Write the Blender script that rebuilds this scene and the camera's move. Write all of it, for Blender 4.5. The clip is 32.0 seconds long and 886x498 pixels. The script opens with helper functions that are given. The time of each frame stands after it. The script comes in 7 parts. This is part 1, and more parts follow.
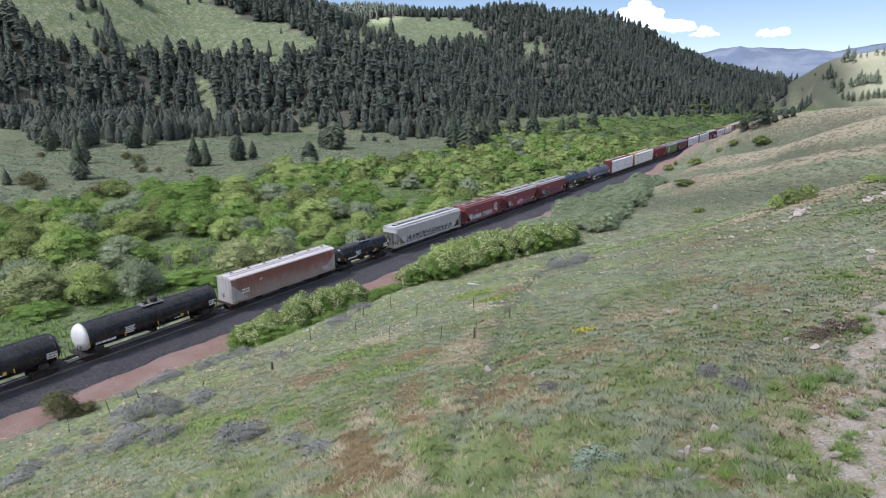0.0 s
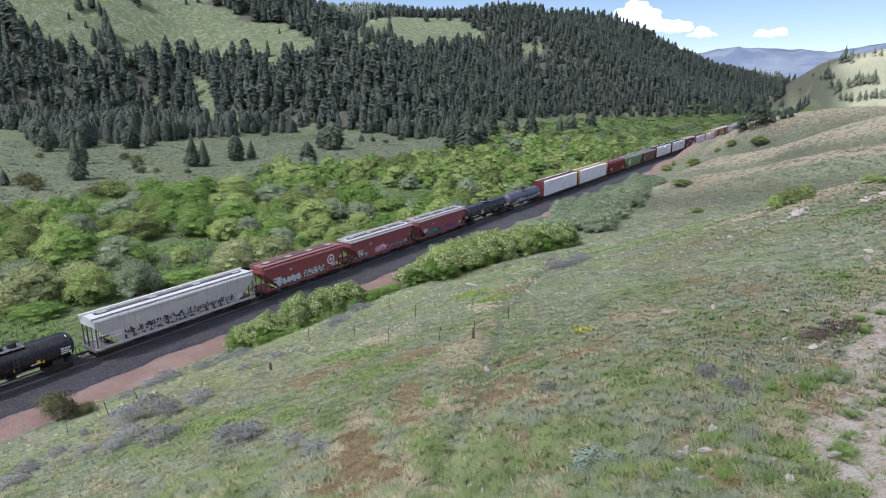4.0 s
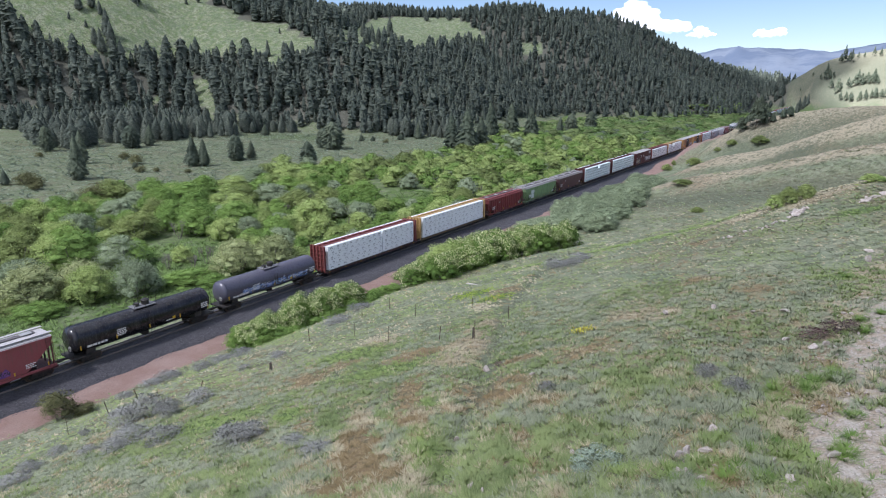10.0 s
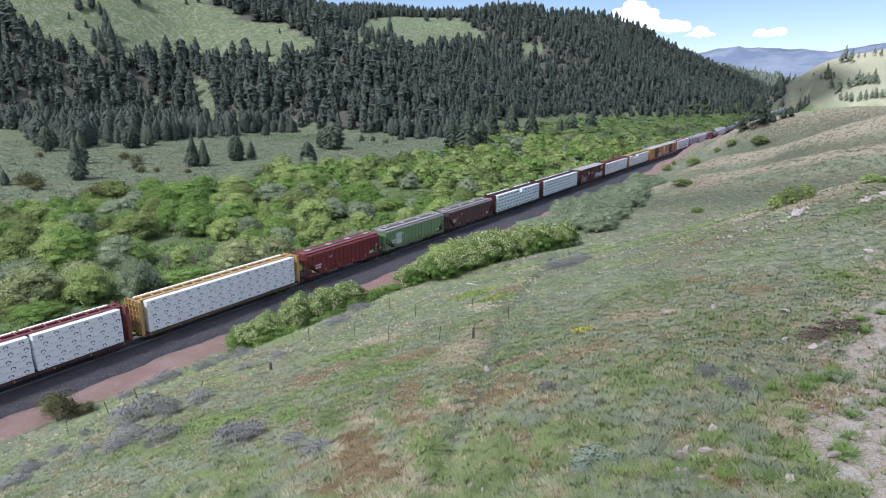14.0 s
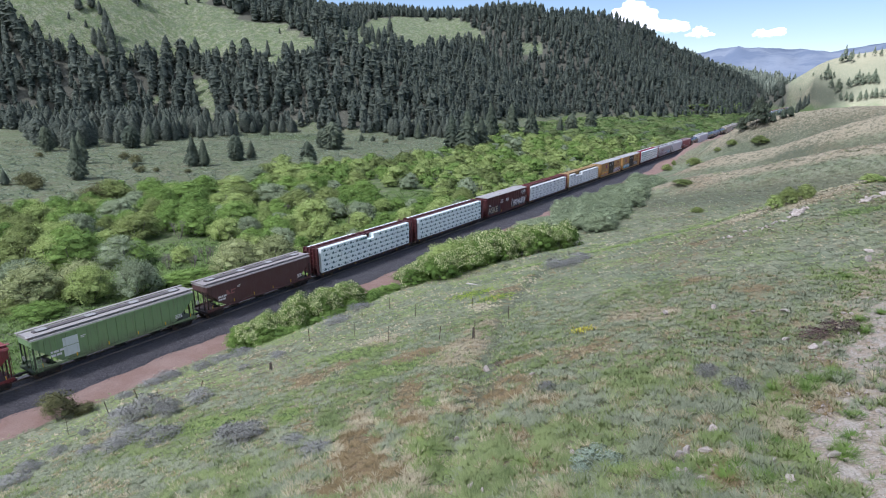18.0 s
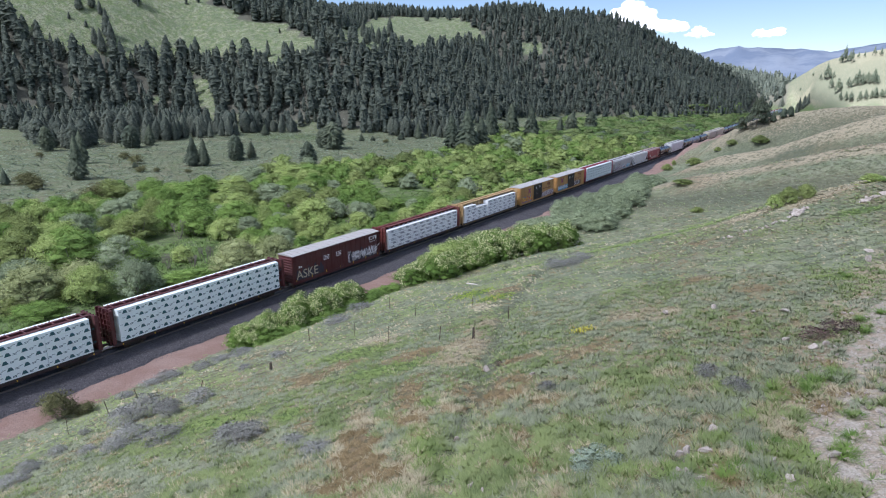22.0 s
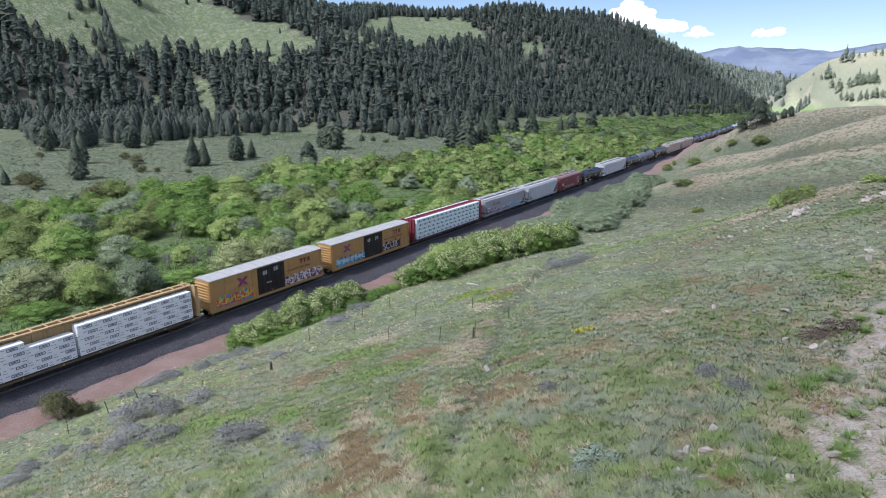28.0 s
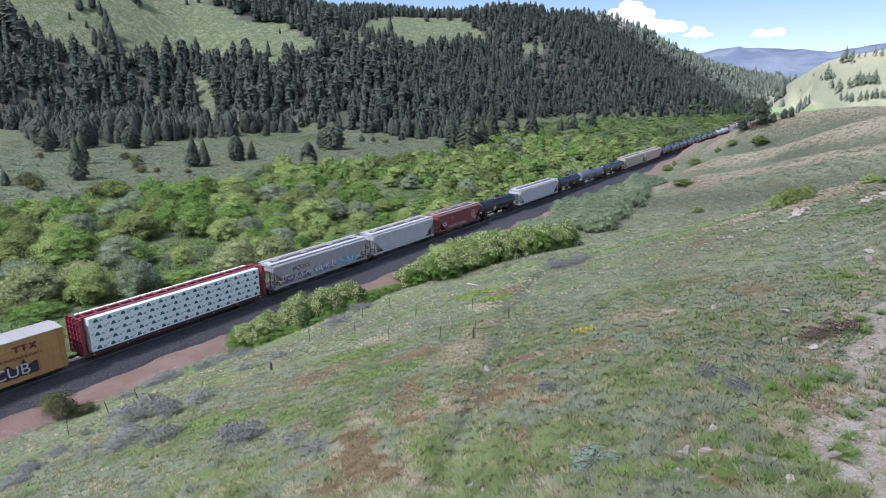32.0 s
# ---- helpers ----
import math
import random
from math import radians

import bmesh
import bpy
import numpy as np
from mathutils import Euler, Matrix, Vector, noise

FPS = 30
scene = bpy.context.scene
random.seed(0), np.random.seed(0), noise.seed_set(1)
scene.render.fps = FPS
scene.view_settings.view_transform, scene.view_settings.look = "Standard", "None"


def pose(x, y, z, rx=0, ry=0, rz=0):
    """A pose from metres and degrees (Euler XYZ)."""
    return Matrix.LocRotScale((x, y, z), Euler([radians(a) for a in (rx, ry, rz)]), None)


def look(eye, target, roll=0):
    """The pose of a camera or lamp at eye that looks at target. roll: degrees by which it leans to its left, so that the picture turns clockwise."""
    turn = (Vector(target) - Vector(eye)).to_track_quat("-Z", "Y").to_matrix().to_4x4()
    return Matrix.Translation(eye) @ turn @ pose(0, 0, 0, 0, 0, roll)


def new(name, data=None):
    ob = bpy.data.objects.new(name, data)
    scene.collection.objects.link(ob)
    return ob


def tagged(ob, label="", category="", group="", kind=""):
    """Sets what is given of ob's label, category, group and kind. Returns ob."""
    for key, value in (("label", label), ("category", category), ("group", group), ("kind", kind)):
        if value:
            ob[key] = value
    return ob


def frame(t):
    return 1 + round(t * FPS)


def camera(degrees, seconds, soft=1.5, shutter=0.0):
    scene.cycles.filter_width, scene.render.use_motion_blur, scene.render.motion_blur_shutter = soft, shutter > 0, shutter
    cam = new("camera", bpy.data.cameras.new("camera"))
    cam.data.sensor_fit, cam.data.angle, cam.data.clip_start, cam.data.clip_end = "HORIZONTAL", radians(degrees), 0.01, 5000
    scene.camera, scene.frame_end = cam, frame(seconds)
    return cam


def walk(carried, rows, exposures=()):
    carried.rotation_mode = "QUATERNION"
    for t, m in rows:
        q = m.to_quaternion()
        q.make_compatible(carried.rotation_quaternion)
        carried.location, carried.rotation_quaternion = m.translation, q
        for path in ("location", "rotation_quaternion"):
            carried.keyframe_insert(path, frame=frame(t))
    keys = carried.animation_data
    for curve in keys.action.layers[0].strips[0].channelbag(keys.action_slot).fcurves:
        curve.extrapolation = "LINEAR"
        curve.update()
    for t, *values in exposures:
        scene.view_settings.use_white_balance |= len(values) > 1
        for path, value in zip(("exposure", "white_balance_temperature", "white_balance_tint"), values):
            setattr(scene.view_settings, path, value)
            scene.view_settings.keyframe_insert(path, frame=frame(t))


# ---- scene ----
HFOV = 72.72
EYE = (0.0, 0.0, 28.5)
cam = camera(HFOV, 32.0, soft=1.08)
walk(cam, [(0.0, pose(*EYE, 74.90, 0, 0.13)), (2.0, pose(*EYE, 74.92, 0, 0.05)), (6.0, pose(*EYE, 74.94, 0, -0.04)), (10.0, pose(*EYE, 74.91, 0, 0)), (20.0, pose(*EYE, 74.91, 0, 0)), (25.0, pose(*EYE, 74.88, 0, 0.02)), (32.0, pose(*EYE, 74.93, 0, 0.03))], [(0.0, 1.48, 6150, 17), (6.0, 1.54, 6050, 17), (32.0, 1.58, 5950, 17)])

# ---- light: open sky, one sun, most of the valley under a drifting cloud ----
SUN_DIR = Vector((-0.47, -0.33, 0.82)).normalized()
SUN_EL = math.asin(SUN_DIR.z)
SUN_ROT = math.atan2(SUN_DIR.x, SUN_DIR.y)
world = bpy.data.worlds.new("daylight")
scene.world = world
world.use_nodes = True
wn, wl = world.node_tree.nodes, world.node_tree.links
sky = wn.new("ShaderNodeTexSky")
sky.sky_type, sky.sun_disc = "NISHITA", False
sky.sun_elevation, sky.sun_rotation = SUN_EL, SUN_ROT
sky.altitude, sky.air_density, sky.dust_density, sky.ozone_density = 1300.0, 1.0, 0.2, 1.7
wl.new(sky.outputs[0], wn["Background"].inputs[0])
wn["Background"].inputs[1].default_value = 0.045
sun = new("sun", bpy.data.lights.new("sun", "SUN"))
sun.data.energy, sun.data.angle, sun.data.color = 4.5, radians(4), (1.0, 0.99, 0.985)
sun.matrix_world = look(SUN_DIR * 500, (0, 0, 0))

# ---- plan: the track's line, the lie of the land ----
HEAD = radians(33.77)
TX, TY = math.sin(HEAD), math.cos(HEAD)
NX, NY = -math.cos(HEAD), math.sin(HEAD)
OFF = 64.8
AXIS = -0.6


def gully(n):
    """How far along the line the ditch beyond the near spur lies, n to the right."""
    return 57 + 0.47 * np.clip(n, 12, 100)


SPURS = ((160, 11, 1.4), (196, 12, 2.0), (246, 16, 2.45))


def spurs(s, ahead=0.0, narrow=1.0):
    return sum(k * np.exp(-((s - c + ahead) / (w * narrow)) ** 2) for c, w, k in SPURS)


def sstep(a, b, v):
    q = np.clip((v - a) / (b - a), 0, 1)
    return q * q * (3 - 2 * q)


def bend(s):
    """How far the line has swung to the left at s, before it turns right round the hill's foot."""
    s = np.asarray(s, float)
    q, k = np.clip(s - 300, 0, 320), np.clip(s - 620, 0, None)
    return 3.5e-5 * q * q + 0.0224 * k - 1.26e-4 * np.clip(k, 0, 460) ** 2 - 0.116 * np.clip(k - 460, 0, None)


def plan(s, n):
    """World x, y of a place s along the line and n to the right of it."""
    n = n - bend(s)
    return TX * s + NX * (OFF - n), TY * s + NY * (OFF - n)


def line(x, y):
    s = x * TX + y * TY
    return s, OFF - (x * NX + y * NY) + bend(s)


PH = [(0.0131, 0.0172, 0.3), (-0.021, 0.0115, 1.7), (0.034, 0.027, 2.9), (0.047, -0.052, 0.8), (-0.081, 0.066, 4.1), (0.12, 0.15, 5.2), (0.19, -0.16, 2.2)]


def rolls(x, y, k0=0, k1=7):
    z = 0.0 * x
    for a, b, c in PH[k0:k1]:
        z = z + np.sin(a * x + b * y + c) * 0.024 / math.hypot(a, b)
    return z


def smax(a, b, k):
    h = np.clip(0.5 + 0.5 * (a - b) / k, 0, 1)
    return b + (a - b) * h + k * h * (1 - h)


def ridge_foot(p):
    return np.interp(p, [-300, 0, 100, 180, 235, 300, 380, 500, 586, 640, 887, 1300], [660, 520, 450, 360, 290, 275, 296, 312, 255, 222, 235, 262])


def trail_at(y):
    """The worn line that runs down the slope from the ditch."""
    return np.interp(y, [14, 19, 30, 45, 58, 72, 80], [-1.6, -0.5, 2.0, 4.2, 8.0, 13.5, 17.0])


def ground_z(x, y):
    x, y = np.asarray(x, float), np.asarray(y, float)
    s, n = line(x, y)
    # to the left: bank, willow bottom, meadow
    a = -n
    left = -0.95 - 1.9 * sstep(4.5, 10.5, a) + 0.042 * np.clip(a - 96, 0, 260) + 0.35 * rolls(x, y, 2, 5) * sstep(12, 30, a)
    # forested ridge
    p, q = 0.695 * x + 0.719 * y, -0.719 * x + 0.695 * y
    m = q - ridge_foot(p)
    up = 0.45 * m + 6 * rolls(x, y, 0, 3) * sstep(0, 120, m)
    end = 0.35 * (1330 - p) + 5 * rolls(x, y, 1, 3)
    h = -smax(-up, -end, 40)
    cap = np.interp(p, [0, 300, 600, 750, 880, 1000], [109, 110, 112, 119, 132, 146])
    h = -smax(-h, -(cap + 7 * rolls(x, y, 0, 2)), 24)
    # rounded hill at the ridge's near end
    d = np.hypot(x + 392, y - 610)
    dome = 168 - 0.00192 * d * d + 4 * rolls(x, y, 1, 4)
    hill = smax(np.maximum(h, -60), np.maximum(dome, -60), 14)
    hill = hill - 90 * (1 - sstep(6, 40, a)) * sstep(640, 720, s)
    left = smax(left, hill, 7)
    # to the right: dirt, slope up to a bench, a gully, rolling spurs
    toe = 7.6 + 2.4 * sstep(35, 75, s)
    r = np.clip(n - toe, 0, None)
    lift = 0.33 * r * sstep(-3, 9, r)
    top = 19.2 + 0.055 * np.clip(r - 56, 0, 400)
    lift = -smax(-lift, -top, 5)
    ramp = sstep(2, 40, r)
    gs = gully(n)
    far = sstep(-4, 34, s - gs)
    dip = 1.6 * np.exp(-((s - gs - 2) / 4.5) ** 2) * sstep(4, 14, r)
    right = -1.0 + lift * (1 - (0.46 - 0.22 * sstep(26, 62, r) * sstep(120, 165, s)) * far) - dip + (3.6 * spurs(s) - 0.7) * sstep(3, 26, r) * (0.85 + 0.15 * sstep(20, 70, r)) * far + 6.5 * np.exp(-((n - 42) / 24) ** 2) * np.exp(-((s - 252) / 20) ** 2) + 3.4 * sstep(44, 84, n) * np.exp(-((s - 199) / 13) ** 2) + 2.2 * sstep(48, 74, n) * np.exp(-((s - 80) / 14) ** 2) + 0.5 * rolls(x, y, 2, 5) * ramp
    right = right - 0.42 * np.exp(-((x - trail_at(y) - 0.2) / 0.8) ** 2) * sstep(16, 22, y) * (1 - sstep(64, 78, y))
    right = right + 6.2 * sstep(232, 275, s) * sstep(4.5, 10, n) * (1 - sstep(16, 50, n)) * (1 - sstep(600, 700, s))
    right = -1.0 + (right + 1.0) * (1 - 0.92 * sstep(330, 640, s - 0.6 * r))
    d3 = np.hypot(x - 660, y - 720)
    h3 = 90 * (1 - (d3 / 260) ** 3) + 5 * rolls(x, y, 1, 4) - 40 * (1 - sstep(7, 24, n)) * (1 - sstep(850, 915, s))
    z = np.where(n > 0, right, left)
    return np.where(s > 300, smax(z, np.maximum(h3, -50), 5), z)


# drifts of plant cover on the near slope: x, y and half widths
DRIFTS = {
    "rust": ((-2.1, 40.8, 2.6, 2.0), (-9.7, 40.2, 2.0, 2.0), (-7.9, 42.7, 1.0, 1.5), (-4.3, 25.5, 1.2, 2.6), (-3.9, 22.2, 1.5, 2.0), (-0.6, 31.3, 1.0, 2.1), (-1.3, 27.7, 1.1, 2.1), (2.9, 28.6, 1.4, 2.2), (2.8, 22.5, 0.6, 1.0), (4.3, 29.3, 0.9, 1.0), (2.7, 19.7, 0.5, 1.3), (3.8, 18.2, 0.5, 0.5), (7.7, 33.1, 1.8, 1.3), (4.1, 33.5, 1.3, 0.7), (-7.9, 29.6, 0.8, 0.9), (9.8, 15.8, 0.6, 0.5), (15.1, 21.1, 0.7, 1.4), (20.4, 35.9, 0.6, 1.0), (21.7, 38.1, 1.3, 1.3), (20.0, 42.5, 1.4, 1.4), (16.9, 32.8, 0.9, 0.8), (26.1, 59.2, 2.2, 1.6), (6.7, 58.2, 2.4, 2.2)),
    "straw": ((1.8, 39.9, 1.6, 2.2), (0.3, 37.0, 1.1, 1.7), (-6.3, 48.6, 2.8, 1.9), (4.3, 46.0, 1.0, 1.3), (-1.4, 27.0, 0.7, 0.8), (-3.9, 28.6, 0.8, 1.6), (13.0, 36.0, 1.5, 1.2), (11.5, 37.3, 1.7, 1.1), (33.5, 67.4, 4.5, 1.6), (39.4, 64.2, 4.3, 1.4), (13.4, 19.4, 0.6, 1.0), (16.5, 21.6, 0.5, 0.9), (4.0, 52.9, 1.2, 2.0), (-4.7, 25.1, 0.7, 1.4), (61.1, 141.7, 8.5, 2.5)),
    "vivid": ((5.8, 54.8, 2.4, 1.5), (2.8, 60.0, 2.2, 2.6), (47.0, 64.0, 2.2, 1.2)),
    "lush": ((-8.0, 45.7, 3.0, 2.1), (-3.5, 37.7, 3.3, 2.2), (-0.1, 28.4, 0.5, 1.0), (2.3, 19.3, 0.5, 0.5), (-1.4, 22.8, 0.8, 2.2), (-15.6, 35.8, 3.1, 1.6), (-9.6, 32.9, 1.2, 1.7), (16.2, 23.1, 0.5, 0.5), (14.4, 21.9, 0.5, 0.7), (12.6, 23.8, 0.5, 0.4), (12.7, 20.2, 0.5, 0.4), (10.8, 18.7, 0.6, 0.5), (9.6, 17.2, 0.6, 0.6), (8.1, 16.9, 0.9, 0.4), (6.4, 17.5, 0.8, 0.5), (13.0, 17.1, 0.8, 0.6), (11.5, 15.6, 0.6, 0.4), (26.4, 38.0, 0.8, 1.3), (39.1, 55.5, 2.5, 1.3)),
}


def drift(x, y, kind):
    """0 to 1: how far a place lies inside the drifts of one kind of cover."""
    u, v = x + 0.5 * rolls(x * 14, y * 14, 0, 4), y + 0.5 * rolls(y * 13, x * 15, 0, 4)
    d = 0.0 * x
    for cx, cy, rx, ry in DRIFTS[kind]:
        d = np.maximum(d, np.exp(-(((u - cx) / rx) ** 2 + ((v - cy) / ry) ** 2) ** 1.5))
    return d


# ---- materials ----
def nodes_of(name):
    mat = bpy.data.materials.new(name)
    mat.use_nodes = True
    return mat, mat.node_tree.nodes, mat.node_tree.links, mat.node_tree.nodes["Principled BSDF"]


def noise_node(N, L, scale, detail=4, rough=0.6, coord="Object", dist=0.0):
    tc = N.get("TC") or N.new("ShaderNodeTexCoord")
    tc.name = "TC"
    t = N.new("ShaderNodeTexNoise")
    t.inputs["Scale"].default_value, t.inputs["Detail"].default_value = scale, detail
    t.inputs["Roughness"].default_value, t.inputs["Distortion"].default_value = rough, dist
    L.new(tc.outputs[coord], t.inputs["Vector"])
    return t.outputs["Fac"]


def mix_node(N, L, fac, a, b, mode="MIX"):
    mx = N.new("ShaderNodeMix")
    mx.data_type, mx.blend_type = "RGBA", mode
    for k, v in ((0, fac), (6, a), (7, b)):
        if isinstance(v, (int, float)):
            mx.inputs[k].default_value = v
        elif isinstance(v, tuple):
            mx.inputs[k].default_value = (*v, 1)
        else:
            L.new(v, mx.inputs[k])
    return mx.outputs[2]


def band(N, L, v, a, b, lo=0.0, hi=1.0):
    r = N.new("ShaderNodeMapRange")
    r.inputs[1].default_value, r.inputs[2].default_value, r.inputs[3].default_value, r.inputs[4].default_value = a, b, lo, hi
    r.interpolation_type = "SMOOTHSTEP"
    L.new(v, r.inputs[0])
    return r.outputs[0]


def calc(N, L, op, a, b=0.0):
    c = N.new("ShaderNodeMath")
    c.operation = op
    for i, v in enumerate((a, b)):
        if isinstance(v, (int, float)):
            c.inputs[i].default_value = v
        else:
            L.new(v, c.inputs[i])
    return c.outputs[0]


def bump(N, L, bsdf, h, strength, dist):
    b = N.new("ShaderNodeBump")
    b.inputs["Strength"].default_value, b.inputs["Distance"].default_value = strength, dist
    L.new(h, b.inputs["Height"])
    L.new(b.outputs[0], bsdf.inputs["Normal"])


def attr(N, name):
    a = N.new("ShaderNodeAttribute")
    a.attribute_name = name
    return a.outputs["Fac"]


MATS = {}


def paint(name, col, rough=0.5, metal=0.0, dirt=(0.12, 0.09, 0.07), amount=0.45, spec=0.5, fade=0.5, skirt=None):
    """Weathered paint: faded in large patches, streaked and dusty in small ones."""
    if name in MATS:
        return MATS[name]
    mat, N, L, B = nodes_of(name)
    a = noise_node(N, L, 0.55, 5, 0.65)
    b = noise_node(N, L, 6.0, 6, 0.7)
    tc = N["TC"]
    mp = N.new("ShaderNodeMapping")
    mp.inputs["Scale"].default_value = (3.2, 3.2, 0.25)
    L.new(tc.outputs["Object"], mp.inputs["Vector"])
    st = N.new("ShaderNodeTexNoise")
    st.inputs["Scale"].default_value, st.inputs["Detail"].default_value = 1.4, 4
    L.new(mp.outputs[0], st.inputs["Vector"])
    c = mix_node(N, L, band(N, L, a, 0.35, 0.75, 0, fade), col, tuple(min(1, v * 0.75 + 0.04) for v in col))
    if skirt:
        # road dust thrown up over the lower body: its colour, where it begins and where it ends
        sep = N.new("ShaderNodeSeparateXYZ")
        L.new(tc.outputs["Object"], sep.inputs[0])
        hgt = calc(N, L, "ADD", sep.outputs["Z"], calc(N, L, "MULTIPLY", calc(N, L, "SUBTRACT", a, 0.5), 2.4))
        hgt = calc(N, L, "ADD", hgt, calc(N, L, "MULTIPLY", calc(N, L, "SUBTRACT", st.outputs["Fac"], 0.5), 2.0))
        c = mix_node(N, L, band(N, L, hgt, skirt[1], skirt[2], 0.85, 0.0), c, skirt[0])
    c = mix_node(N, L, band(N, L, st.outputs["Fac"], 0.50, 0.75, 0, amount), c, dirt)
    c = mix_node(N, L, band(N, L, b, 0.60, 0.8, 0, amount * 0.7), c, dirt)
    L.new(c, B.inputs["Base Color"])
    L.new(band(N, L, b, 0.3, 0.8, max(0.05, rough - 0.12), min(1, rough + 0.2)), B.inputs["Roughness"])
    B.inputs["Metallic"].default_value = metal
    B.inputs["Specular IOR Level"].default_value = spec
    bump(N, L, B, b, 0.12, 0.02)
    MATS[name] = mat
    return mat


def leafy(name, dark, light, scale=0.6, trans=0.25, rough=0.65, isl=0.28, mottle=1.1, fine=0.0):
    """Leaves: shade varies from clump to clump and from plant to plant."""
    if name in MATS:
        return MATS[name]
    mat, N, L, B = nodes_of(name)
    g = N.new("ShaderNodeNewGeometry")
    o = N.new("ShaderNodeObjectInfo")
    n = noise_node(N, L, scale, 3)
    f = calc(N, L, "ADD", calc(N, L, "MULTIPLY", g.outputs["Random Per Island"], isl), calc(N, L, "MULTIPLY", o.outputs["Random"], 0.35))
    f = calc(N, L, "ADD", f, calc(N, L, "SUBTRACT", calc(N, L, "MULTIPLY", n, mottle), 0.5 * mottle - 0.22))
    c = mix_node(N, L, band(N, L, f, 0.0, 1.0), dark, light)
    if fine:
        # twigs and gaps between single leaves
        c = mix_node(N, L, band(N, L, noise_node(N, L, fine, 3, 0.7), 0.54, 0.38, 0, 0.5), c, tuple(v * 0.5 for v in dark))
        c = mix_node(N, L, band(N, L, noise_node(N, L, fine * 0.6, 3, 0.7), 0.54, 0.72, 0, 0.6), c, tuple(min(1, v * 1.3) for v in light))
    L.new(c, B.inputs["Base Color"])
    B.inputs["Roughness"].default_value = rough
    B.inputs["Specular IOR Level"].default_value = 0.15
    if trans:
        t = N.new("ShaderNodeBsdfTranslucent")
        L.new(c, t.inputs["Color"])
        ms = N.new("ShaderNodeMixShader")
        ms.inputs[0].default_value = trans
        L.new(B.outputs[0], ms.inputs[1])
        L.new(t.outputs[0], ms.inputs[2])
        L.new(ms.outputs[0], N["Material Output"].inputs["Surface"])
    MATS[name] = mat
    return mat


def rocky(name, a, b, scale=3.0, rough=0.9, strength=0.5, dist=0.06):
    if name in MATS:
        return MATS[name]
    mat, N, L, B = nodes_of(name)
    n1, n2 = noise_node(N, L, scale, 6, 0.65), noise_node(N, L, scale * 7, 5, 0.7)
    c = mix_node(N, L, band(N, L, n1, 0.3, 0.7), a, b)
    c = mix_node(N, L, band(N, L, n2, 0.55, 0.8, 0, 0.5), c, tuple(v * 0.45 for v in a))
    L.new(c, B.inputs["Base Color"])
    B.inputs["Roughness"].default_value = rough
    bump(N, L, B, n2, strength, dist)
    MATS[name] = mat
    return mat


